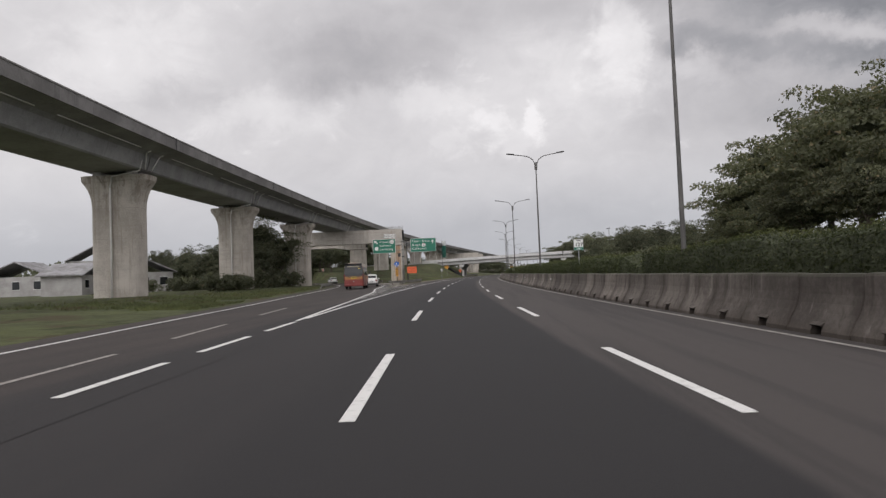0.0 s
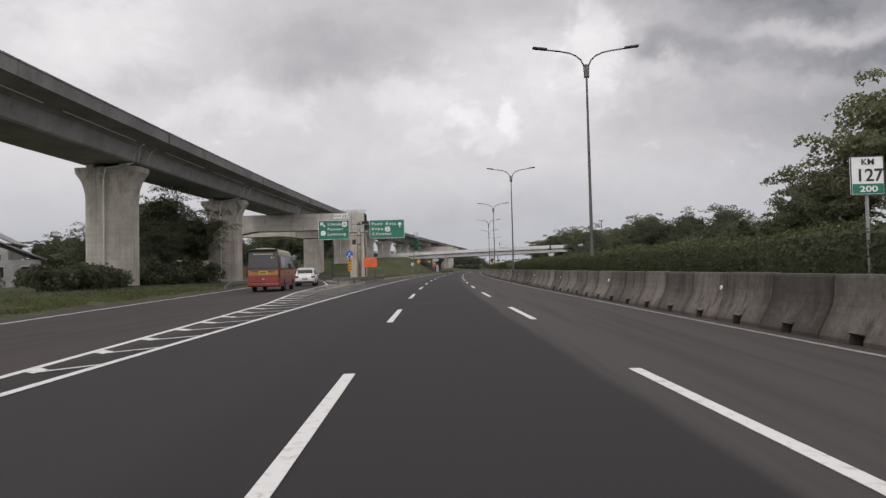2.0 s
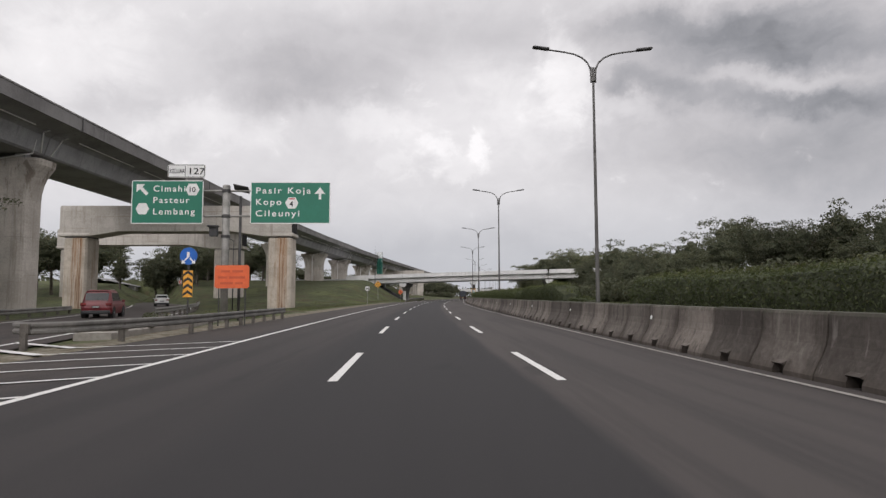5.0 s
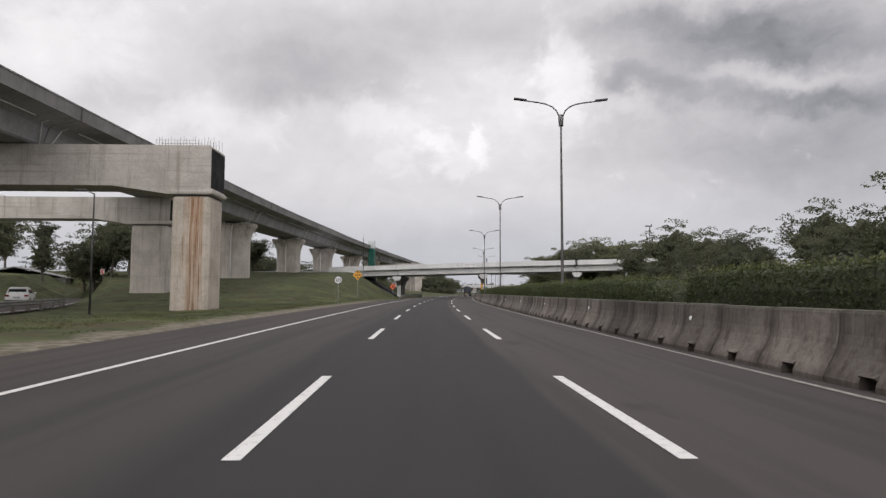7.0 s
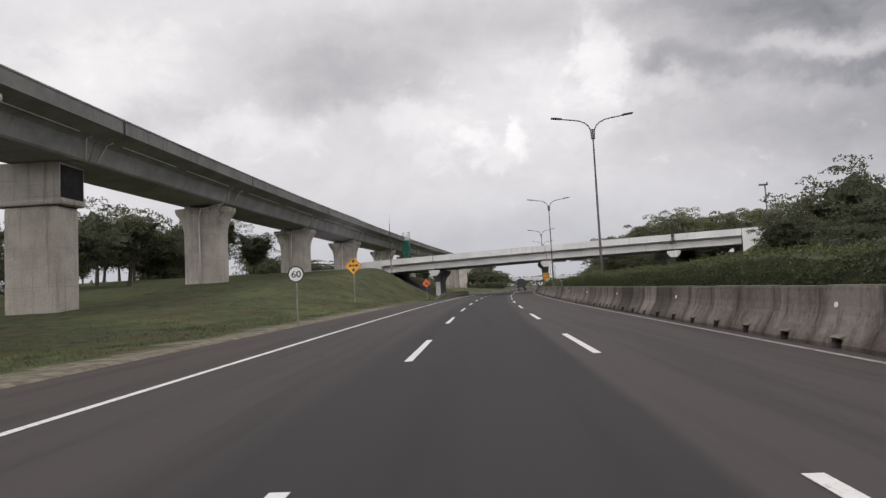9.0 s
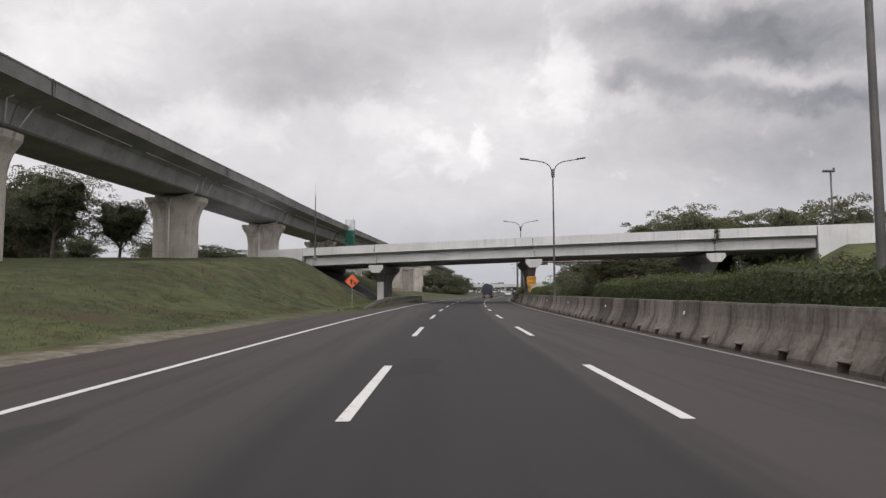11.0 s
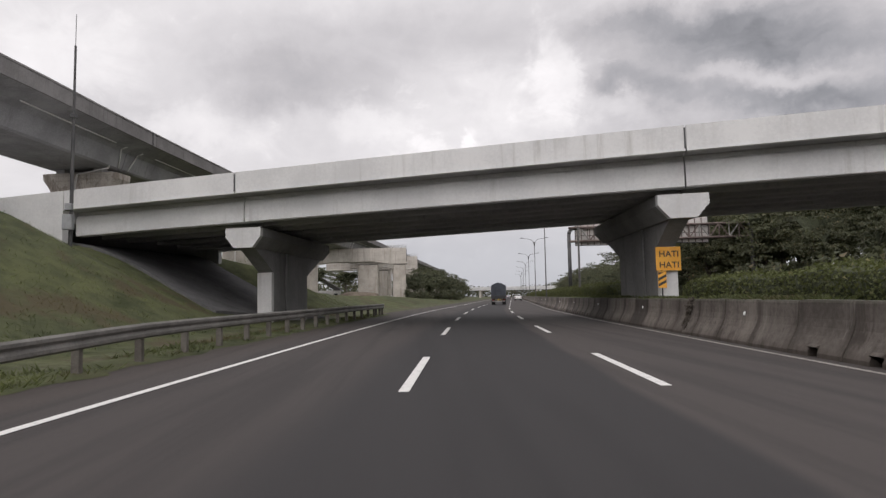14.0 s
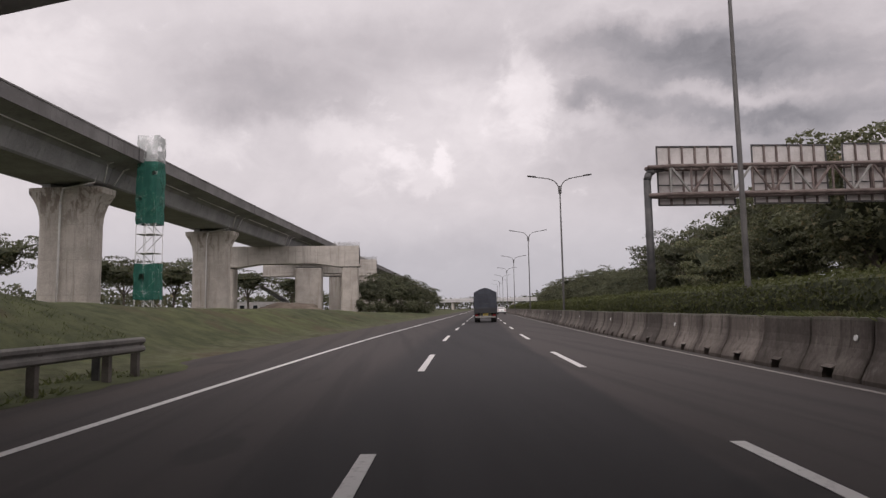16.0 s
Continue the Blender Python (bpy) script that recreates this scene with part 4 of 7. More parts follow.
def viaduct_pier(y, base):
    """A wall-like pier that flares at its head, with a groove and a drain pipe on each face."""
    p = thing("viaduct_pier", "tall flared concrete viaduct pier with a vertical drain pipe", "pier", pose(deck_line(y), y, 0, 0, 0, heading(y)), "viaduct piers")
    top, half, thick = 12.45, 2.35, 1.25
    rows = [(base - 0.6, 1.0, 0), (9.2, 1.0, 0), (9.9, 1.03, 0), (10.5, 1.09, 0.02), (11.0, 1.17, 0.05), (11.4, 1.27, 0.08), (11.75, 1.38, 0.11), (11.95, 1.44, 0.13), (top, 1.46, 0.13)]
    outline = []
    for a in range(24):
        t = 2 * math.pi * a / 24
        c, s = math.cos(t), math.sin(t)
        x = math.copysign(abs(c) ** 0.32, c) * half
        yy = math.copysign(abs(s) ** 0.32, s) * thick
        outline.append((x, yy))
    bm = bmesh.new()
    rings = []
    for z, w, d in rows:
        ring = []
        for x, yy in outline:
            groove = 0.10 if abs(x) < 0.5 and abs(yy) > thick * 0.9 and z < 11.8 else 0
            ring.append(bm.verts.new((x * w, yy - math.copysign(groove, yy) + math.copysign(d, yy), z)))
        rings.append(ring)
    for a, b in zip(rings, rings[1:]):
        for i in range(24):
            bm.faces.new((a[i], a[(i + 1) % 24], b[(i + 1) % 24], b[i]))
    bm.faces.new(rings[-1])
    part("shaft", bm, PIER, p)
    part("drain_pipe", tubes(((-0.2, -thick - 0.06, base), (-0.2, -thick - 0.06, 11.2), 0.085, 0.085), ((-0.2, -thick - 0.06, 11.2), (0.1, -thick - 0.24, 12.3), 0.085, 0.085), ((0.1, -thick - 0.22, 12.3), (2.9, -thick - 0.2, 12.75), 0.06, 0.06), ((2.9, -thick - 0.2, 12.75), (3.25, -thick - 0.2, 14.3), 0.06, 0.06), sides=8), PIPE, p, "pale drain pipe", True)
    for s in (-1.7, 1.7):
        for d in (-0.7, 0.7):
            part("bearing", boxes((s - 0.4, s + 0.4, d - 0.4, d + 0.4, top - 0.02, 12.86), bevel=0.02), UNDERSIDE, p)
    return p


PIERS = [(3, 0.0), (35, 0.1), (67.2, 0.2), (97.8, 0.1), (129.0, -0.2), (211.6, 3.4), (242.0, 4.8), (271.5, 1.5), (306.0, 1.5), (337.0, 1.1), (421, 0.4), (451, 0.4), (481, 0.4), (511, 0.4), (541, 0.4), (571, 0.4), (601, 0.4)]
for y, base in PIERS:
    viaduct_pier(y, base)

SUPPORTS = [-29, 3, 35, 67.2, 97.8, 129.0, 157.9, 186.0, 211.6, 242.0, 271.5, 306.0, 337.0, 361.5, 392, 421, 451, 481, 511, 541, 571, 601]
GIRDER = [(-2.75, 12.86), (2.75, 12.86), (2.95, 13.0), (3.35, 14.35), (3.75, 14.62), (5.7, 14.95), (5.8, 15.0), (5.8, 15.2), (-5.8, 15.2), (-5.8, 15.0), (-5.7, 14.95), (-3.75, 14.62), (-3.35, 14.35), (-2.95, 13.0)]
for a, b in zip(SUPPORTS, SUPPORTS[1:]):
    span = thing("viaduct_span", "dark grey concrete box girder span of the rail viaduct", "viaduct", group="viaduct spans")
    ys = steps(a + 0.05, b - 0.05, 8)
    sweep("box_girder", GIRDER, ys, VIADUCT, span, closed=True, base=deck_line, ends=True)
    for s in (-1, 1):
        wall = [(s * 5.81, 14.93), (s * 5.93, 14.93), (s * 5.95, 15.95), (s * 6.0, 15.98), (s * 6.0, 16.1), (s * 5.72, 16.1), (s * 5.72, 15.98), (s * 5.76, 15.9), (s * 5.76, 15.21), (s * 5.81, 15.21)]
        sweep("parapet", wall if s < 0 else wall[::-1], ys, PARAPET, span, closed=True, base=deck_line, ends=True)
    for f0, f1 in ((0.10, 0.44), (0.52, 0.90)):
        sweep("conduit", [(4.06, 14.58), (4.15, 14.58), (4.15, 14.66), (4.06, 14.66)], steps(a + (b - a) * f0, a + (b - a) * f1, 6), PIPE, span, "pale conduit under the deck wing", closed=True, base=deck_line, ends=True)
    for d in (-1.3, 1.3):
        y0 = a - d if d < 0 else b - d
        x0 = deck_line(y0)
        part("down_pipe", tubes(((x0 + 3.05, y0 + d * 0.5, 12.95), (x0 + 3.62, y0, 14.5), 0.06, 0.06), ((x0 + 3.62, y0, 14.5), (x0 + 4.1, y0, 14.66), 0.06, 0.06), sides=7), PIPE, span, "pale slanted drain pipe", True)
    bm = boxes((5.99, 6.02, -0.05, 0.05, 14.9, 16.11))
    part("joint_gap", bm, DARK_STEEL, span, "dark gap between spans").matrix_basis = pose(deck_line(b), b, 0, 0, 0, heading(b))
    part("diaphragm", boxes((-2.4, 2.4, -0.28, 0.28, 12.88, 15.0)), UNDERSIDE, span).matrix_basis = pose(deck_line(b), b, 0, 0, 0, heading(b))


# ---- portal frames ----
def portal(name, y, x_left, x_right, top, beam, base, depth, columns, label):
    """A straddle bent: a deep beam on columns (x0, x1), with a haunched underside and a dark end plate."""
    p = thing(name, label, "portal frame", pose(0, y, 0), "portal frames")
    low = top - beam
    xr0, xr1 = columns[-1]
    out = [(x_left, low), (x_left + 3.2, low), (x_left + 7.2, low + 0.62), (xr0 - 4.6, low + 0.62), (xr0 - 0.4, low), (x_right, low), (x_right, top - 0.12), (x_right - 0.12, top), (x_left + 0.12, top), (x_left, top - 0.12)]
    bm = prism(bmesh.new(), out, -depth / 2, depth / 2)
    part("beam", bm, PORTAL, p)
    lip = bmesh.new()
    box(lip, xr0 - 0.2, x_right + 0.22, -depth / 2 - 0.03, depth / 2 + 0.03, low - 0.03, low + 0.40, 0.16, 3)
    part("beam_lip", lip, PORTAL, p, "rounded lip over the column")
    lip = bmesh.new()
    box(lip, x_left - 0.2, columns[0][1] + 0.4, -depth / 2 - 0.09, depth / 2 + 0.09, low - 0.02, low + 0.42, 0.16, 3)
    part("beam_lip", lip, PORTAL, p)
    # near-black sheet standing 3 cm proud of the beam end
    part("end_plate", boxes((x_right + 0.003, x_right + 0.03, -depth / 2 + 0.1, depth / 2 - 0.1, low + 0.5, top - 0.25)), END_DARK, p, "dark plate on the beam end")
    for x0, x1 in columns:
        bm = bmesh.new()
        c = (x0 + x1) / 2
        box(bm, x0 - c, x1 - c, -depth / 2 + 0.12, depth / 2 - 0.12, base - 0.8, low - 0.10, 0.22, 1)
        col = part("column", bm, RUSTY if y < 170 else PIER, p, "rust-streaked column" if y < 170 else "pale concrete column")
        col.matrix_basis = pose(c, 0, 0)
        part("joint", boxes((x0 - c + 0.1, x1 - c - 0.1, -depth / 2 + 0.2, depth / 2 - 0.2, low - 0.14, low - 0.022)), DARK_STEEL, col, "dark joint under the beam")
    bars = bmesh.new()
    for i in range(20):
        x = x_right - 4.6 + i * 0.24
        for d in (-1.0, 0.2, 1.0):
            tube(bars, (x, d, top - 0.1), (x + 0.03 * math.sin(i * 2.3), d, top + 0.75 + 0.12 * math.sin(i * 1.7 + d)), 0.014, sides=4)
    for d in (-1.0, 0.2, 1.0):
        for z in (0.3, 0.55):
            tube(bars, (x_right - 4.65, d, top + z), (x_right - 1.4, d, top + z), 0.010, sides=4)
    part("rebar", bars, DULL_STEEL, p, "row of bare starter bars")
    part("bearing_block", boxes((deck_line(y) - 2.2, deck_line(y) + 2.2, -0.9, 0.9, min(top, 12.84) - 0.004, 12.85)), UNDERSIDE, p)
    return p


portal("portal_frame", 158.1, -47.2, -18.3, 12.75, 3.85, -0.6, 3.3, [(-46.7, -43.8), (-21.3, -18.35)], "pale concrete portal frame straddling the exit ramp, rust streaked")
portal("portal_frame", 186.0, -64.0, -32.9, 12.8, 3.3, 0.9, 3.0, [(-63.5, -60.5), (-37.6, -33.2)], "pale concrete portal frame under the viaduct girder")
portal("portal_frame", 361.5, -27.6, -3.0, 12.8, 3.7, 0.3, 3.0, [(-27.4, -24.7), (-14.2, -9.6), (-6.1, -3.2)], "pale concrete portal frame beyond the overpass")
portal("portal_frame", 392.0, -26.0, -0.7, 12.8, 3.7, 0.3, 3.0, [(-11.4, -9.0), (-4.7, -0.9)], "pale concrete portal frame far along the viaduct")

# ---- overpass ----
U, V = Vector((0.954, -0.30, 0)), Vector((0.30, 0.954, 0))
ORIGIN = Vector((-8.04, 245.46, 0))
OVER = Matrix(((U.x, V.x, 0, ORIGIN.x), (U.y, V.y, 0, ORIGIN.y), (0, 0, 1, 0), (0, 0, 0, 1)))
WIDE = 13.15


def crown(a):
    """Height of the parapet's top along the overpass."""
    return 7.23 + 0.0225 * a - 0.00012 * a * a


def bridge_run(profile, stops, name, material, parent, label=""):
    """A profile (across, drop below the parapet's top) carried along the overpass."""
    n = len(profile)
    verts = [(a, v + (min(max(0.45 - 0.055 * a, -0.6), 0.6) if v > 6 else 0.0), crown(a) - d) for a in stops for v, d in profile]
    faces = [(k * n + i, k * n + (i + 1) % n, k * n + n + (i + 1) % n, k * n + n + i) for k in range(len(stops) - 1) for i in range(n)]
    faces += [tuple(range(n))[::-1], tuple(range(len(verts) - n, len(verts)))]
    ob = mesh_object(name, verts, faces, material, parent, label)
    bm = bmesh.new()
    bm.from_mesh(ob.data)
    bmesh.ops.recalc_face_normals(bm, faces=bm.faces)
    bm.to_mesh(ob.data)
    bm.free()
    return ob


JOINTS = [-9.9, 0.0, 19.6, 38.9, 48.6]
for a, b in zip(JOINTS, JOINTS[1:]):
    span = thing("overpass_span", "white painted overpass span with dark girders beneath", "overpass", OVER, "overpass spans")
    st = steps(a + 0.03, b - 0.03, 5)
    for v, side in ((0.0, 1), (WIDE, -1)):
        bridge_run([(v, 0.0), (v + side * 0.22, 0.0), (v + side * 0.22, 1.0), (v - side * 0.05, 1.0), (v - side * 0.05, 0.94), (v, 0.93)], st, "parapet", WHITEWASH, span)
        bridge_run([(v + side * 0.95, 1.005), (v + side * 1.25, 1.005), (v + side * 1.25, 2.26), (v + side * 0.80, 2.26), (v + side * 0.76, 2.22), (v + side * 0.76, 1.40), (v + side * 0.80, 1.28), (v + side * 0.95, 1.16)], st, "edge_girder", WHITEWASH, span)
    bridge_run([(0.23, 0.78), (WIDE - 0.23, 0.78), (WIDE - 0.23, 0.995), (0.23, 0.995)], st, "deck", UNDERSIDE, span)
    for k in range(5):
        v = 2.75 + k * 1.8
        bridge_run([(v - 0.28, 1.0), (v + 0.28, 1.0), (v + 0.28, 1.15), (v + 0.1, 1.3), (v + 0.1, 1.95), (v + 0.3, 2.1), (v + 0.3, 2.26), (v - 0.3, 2.26), (v - 0.3, 2.1), (v - 0.1, 1.95), (v - 0.1, 1.3), (v - 0.28, 1.15)], st, "girder", UNDERSIDE, span, "grey concrete girder under the deck")
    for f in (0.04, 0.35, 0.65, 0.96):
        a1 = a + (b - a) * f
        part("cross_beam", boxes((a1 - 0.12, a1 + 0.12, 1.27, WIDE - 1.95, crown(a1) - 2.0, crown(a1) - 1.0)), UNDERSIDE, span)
    bridge_run([(-0.012, 0.1), (-0.006, 0.1), (-0.006, 0.9), (-0.012, 0.9)], [b - 0.06, b + 0.0], "joint_gap", DARK_STEEL, span, "dark gap at the expansion joint")



def overpass_pier(along, base, nose, skew, wide, foot_top):
    """A wall pier parallel to the motorway under the skewed deck, with haunches below its cap."""
    p = thing("overpass_pier", "dark wall pier with a whitewashed foot and cap end", "pier", OVER @ pose(along, 0, 0), "overpass piers")
    t = crown(along) - 2.48

    def skewed(bm):
        for v in bm.verts:
            v.co.x += skew * (v.co.y - 1.0)
        bmesh.ops.recalc_face_normals(bm, faces=bm.faces)
        return bm

    oct_ = [(-0.95, t), (-0.95, t - 0.42), (-0.50, t - 0.95), (0.50, t - 0.95), (0.95, t - 0.42), (0.95, t)]
    part("cap_end", skewed(prism(bmesh.new(), oct_, 0.95, 1.25)), WHITEWASH, p, "whitewashed octagonal cap end")
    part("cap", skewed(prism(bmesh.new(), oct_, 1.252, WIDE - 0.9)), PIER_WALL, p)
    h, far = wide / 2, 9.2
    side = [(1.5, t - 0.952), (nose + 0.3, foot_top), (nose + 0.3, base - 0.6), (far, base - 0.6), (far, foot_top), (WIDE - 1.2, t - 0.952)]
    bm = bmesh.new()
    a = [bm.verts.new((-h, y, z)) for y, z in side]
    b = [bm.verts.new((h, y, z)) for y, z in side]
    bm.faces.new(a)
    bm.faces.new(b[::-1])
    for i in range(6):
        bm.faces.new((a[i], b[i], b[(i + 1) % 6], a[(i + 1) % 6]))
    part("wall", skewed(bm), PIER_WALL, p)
    part("whitewash_panel", skewed(boxes((-h - 0.004, h + 0.004, nose, nose + 0.297, base - 0.6, foot_top + 0.02), bevel=0.03)), WHITEWASH, p, "whitewashed pier nose")
    for k in range(5):
        v = 2.75 + k * 1.8
        part("bearing", skewed(boxes((-0.3, 0.3, v - 0.25, v + 0.25, t - 0.002, t + 0.215))), DARK_STEEL, p)
    for s in (-1, 1):
        part("drain_pipe", skewed(tubes(((s * (h + 0.06), nose + 1.9, base - 0.4), (s * (h + 0.06), nose + 1.9, t - 0.96), 0.05, 0.05), sides=7)), PIER_WALL, p, "drain pipe on the wall", True)
    return p


overpass_pier(-0.2, -0.2, 3.6, -0.17, 0.85, 2.68)
overpass_pier(19.5, 0.7, 3.0, -0.25, 0.74, 3.2)
overpass_pier(39.1, -0.2, 3.2, -0.2, 0.80, 3.15)
weed = thing("wall_weed", "dark weed rooted in the overpass expansion joint", "plant", OVER @ pose(39.1, -0.03, crown(39.1) - 0.25))
part("stems", tubes(((0, 0, -0.9), (0.05, -0.12, -0.3), 0.012, 0.01), ((0.05, -0.12, -0.3), (-0.05, -0.15, 0.15), 0.01, 0.006), ((0, -0.02, -0.9), (-0.2, -0.15, -0.7), 0.01, 0.006), sides=5), BARK, weed)
wr = np.random.default_rng(8)
wp = np.concatenate([wr.normal((0, -0.16, 0.0), (0.12, 0.07, 0.13), (200, 3)), wr.normal((0.02, -0.13, -0.45), (0.08, 0.05, 0.2), (140, 3)), wr.normal((-0.2, -0.1, -0.95), (0.25, 0.05, 0.16), (240, 3))])
wp[:, 1] = np.minimum(wp[:, 1], -0.02)
wv, wf = leaf_cloud(wp, wr.normal(size=wp.shape), 0.06, wr)
leaf_object("foliage", wv, wf, LEAF, weed)
def barrier_weed(y, tall, seed):
    """A dark creeper that hangs over the barrier's face from a joint."""
    w = thing("barrier_weed", "dark withered creeper hanging over the concrete barrier", "plant", pose(line(y) + 7.66, y, 0))
    r = np.random.default_rng(seed)
    part("stems", tubes(((0.05, 0, 0.05), (0.04, 0.06, 0.5), 0.012, 0.01), ((0.04, 0.06, 0.5), (0.09, -0.05, tall), 0.01, 0.008), sides=5), BARK, w)
    z = r.random(260) * tall
    p = np.stack([-0.16 + 0.19 * z / tall + r.normal(0, 0.03, 260), r.normal(0, 0.09, 260) + 0.1 * np.sin(z * 4), z], 1)
    v, f = leaf_cloud(p, r.normal(size=p.shape) + np.array([-1.0, 0, 0.2]), 0.055, r)
    leaf_object("foliage", v, f, BARK, w)


barrier_weed(235.5, 1.12, 91)
for s, along in ((-1, -9.9), (1, 48.6)):
    ab = thing("overpass_abutment", "whitewashed wing wall of the overpass abutment", "abutment", OVER)
    t = crown(along)
    x0, x1 = sorted((along + s * 0.03, along + s * 6.5))
    for v in (0.0, WIDE - 0.35):
        reach = 2.0 if v == 0.0 else 2.9
        out = [(x0, crown(x0)), (x1, crown(x1)), (x1, crown(x1) - (1.3 if s < 0 else 2.2)), (along + s * 2.2, t - 2.4), (along + s * 2.2, t - 3.4), (along + s * 0.03, t - 3.4)] if s > 0 else [(x0, crown(x0)), (x1, crown(x1)), (x1, t - 3.4), (along - reach, t - 3.4), (along - reach, t - 2.4), (x0, crown(x0) - 1.3)]
        part("wing_wall", prism(bmesh.new(), out, v, v + 0.35), WHITEWASH, ab)
    set_back = 0.1 if s > 0 else 3.4
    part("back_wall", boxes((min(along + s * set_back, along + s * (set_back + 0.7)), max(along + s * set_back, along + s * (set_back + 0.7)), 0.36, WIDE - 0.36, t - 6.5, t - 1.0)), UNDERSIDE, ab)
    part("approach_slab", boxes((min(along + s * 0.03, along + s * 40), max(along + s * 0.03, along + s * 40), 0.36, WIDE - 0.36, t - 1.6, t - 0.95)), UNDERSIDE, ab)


SLOPE = concrete("stained_slope_paving", (0.085, 0.084, 0.086), (0.15, 0.147, 0.148), 0.7, dirt=(0.05, 0.052, 0.045), bump=0.02)


def slope_paving():
    """Stone-pitched slope under the overpass, 12 cm proud of the soil, with a raised kerb at its foot."""
    verts, faces = [], []
    cols, rows = steps(-13.2, -1.6, 0.6), steps(0.9, 12.4, 0.75)
    for v in rows:
        for a in cols:
            p = ORIGIN + U * a + V * v
            off = p.x - line(p.y)
            verts.append((p.x, p.y, height(p.x, p.y) + (0.14 if off < -8.4 else 0.02) + 0.03 * noise.noise((p.x * 2.1, p.y * 2.1, 4))))
    n = len(cols)
    faces = [(k * n + i, k * n + i + 1, k * n + n + i + 1, k * n + n + i) for k in range(len(rows) - 1) for i in range(n - 1)]
    rim = [i for i in range(n)] + [k * n + n - 1 for k in range(1, len(rows))] + [(len(rows) - 1) * n + i for i in range(n - 2, -1, -1)] + [k * n for k in range(len(rows) - 2, 0, -1)]
    low = len(verts)
    verts += [(verts[i][0], verts[i][1], verts[i][2] - 0.5) for i in rim]
    m = len(rim)
    faces += [(rim[i], low + i, low + (i + 1) % m, rim[(i + 1) % m]) for i in range(m)]
    return tagged(mesh_object("slope_paving", verts, faces, SLOPE), "dark stained stone paving on the slope under the overpass", "paving", kind="structure")


slope_paving()

# ---- signs and roadside furniture ----
def board(bm, x0, x1, z0, z1, y=0.0, thick=0.03, corner=0.08):
    """A sheet with clipped corners in the plane of the road's cross-section, facing -y."""
    c = corner
    out = [(x0 + c, z0), (x1 - c, z0), (x1, z0 + c), (x1, z1 - c), (x1 - c, z1), (x0 + c, z1), (x0, z1 - c), (x0, z0 + c)]
    return prism(bm, out, y, y + thick)


def disc_face(x, z, r, y=0.0, thick=0.03, sides=28, squash=1.0):
    bm = bmesh.new()
    return prism(bm, [(x + r * math.cos(2 * math.pi * i / sides), z + r * squash * math.sin(2 * math.pi * i / sides)) for i in range(sides)], y, y + thick)


def outline_face(points, y=0.0, thick=0.02):
    return prism(bmesh.new(), points, y, y + thick)


def hexagon(x, z, r):
    return [(x - r, z), (x - 0.55 * r, z - 0.85 * r), (x + 0.55 * r, z - 0.85 * r), (x + r, z), (x + 0.55 * r, z + 0.85 * r), (x - 0.55 * r, z + 0.85 * r)]


def octagon(x, z, r):
    return [(x + r * math.cos(math.pi / 8 + math.pi / 4 * i), z + r * math.sin(math.pi / 8 + math.pi / 4 * i)) for i in range(8)]


GY = 111.85
gantry = thing("direction_gantry", "grey steel post carrying two green direction signs in the gore", "road sign", pose(0, GY, 0, 0, 0, 0))
part("post", tubes(((-12.15, 0.25, -0.1), (-12.15, 0.25, 7.35), 0.2, 0.2), sides=16), DULL_STEEL, gantry, "", True)
part("post_cap", tubes(((-12.15, 0.25, 7.35), (-12.15, 0.25, 7.45), 0.22, 0.16), sides=16), DULL_STEEL, gantry)
part("rear_post", tubes(((-11.5, 0.7, 0), (-11.5, 0.7, 6.9), 0.075, 0.075), sides=10), DARK_STEEL, gantry, "", True)
for z in (7.12, 5.72):
    part("arm", tubes(((-17.0, 0.25, z), (-6.6, 0.25, z), 0.06, 0.06), sides=10), DULL_STEEL, gantry, "", True)
for z in (7.12, 5.72, 4.6):
    part("clamp", tubes(((-12.15, 0.25, z - 0.08), (-12.15, 0.25, z + 0.08), 0.235, 0.235), sides=16), DARK_STEEL, gantry)


def green_panel(x0, x1, z0, z1, lines, size, top):
    g = part("panel", board(bmesh.new(), x0, x1, z0, z1, 0.02), GREEN_SIGN, gantry, "green direction panel with white lettering")
    part("panel_back", board(bmesh.new(), x0 + 0.03, x1 - 0.03, z0 + 0.03, z1 - 0.03, 0.052, 0.02), SIGN_BACK, g)
    e = 0.045
    part("border", boxes((x0 + 0.05, x1 - 0.05, 0.012, 0.018, z0, z0 + e), (x0 + 0.05, x1 - 0.05, 0.012, 0.018, z1 - e, z1), (x0, x0 + e, 0.012, 0.018, z0 + 0.05, z1 - 0.05), (x1 - e, x1, 0.012, 0.018, z0 + 0.05, z1 - 0.05)), WHITE_SHEET, g)
    for k, (text, x, width) in enumerate(lines):
        words("lettering", text, size, WHITE_SHEET, g, (x, 0.016, top - k * 0.63), (90, 0, 0), "", width, "LEFT", 1.28)
    return g


right_panel = green_panel(-10.77, -6.42, 5.28, 7.58, [("Pasir Koja", -10.5, 2.98), ("Kopo", -10.5, 1.38), ("Cileunyi", -10.5, 2.38)], 0.47, 6.95)
part("exit_number_shield", outline_face(hexagon(-8.52, 6.42, 0.36), 0.012, 0.006), WHITE_SHEET, right_panel)
words("lettering", "4", 0.42, BLACK, right_panel, (-8.65, 0.004, 6.22))
part("shield_bar", boxes((-8.68, -8.36, 0.003, 0.008, 6.62, 6.68)), RED, right_panel, "thin red bar")
part("arrow", outline_face([(-7.06, 6.62), (-6.92, 6.62), (-6.92, 6.95), (-6.7, 6.92), (-6.99, 7.3), (-7.28, 6.92), (-7.06, 6.95)], 0.012, 0.006), WHITE_SHEET, right_panel)
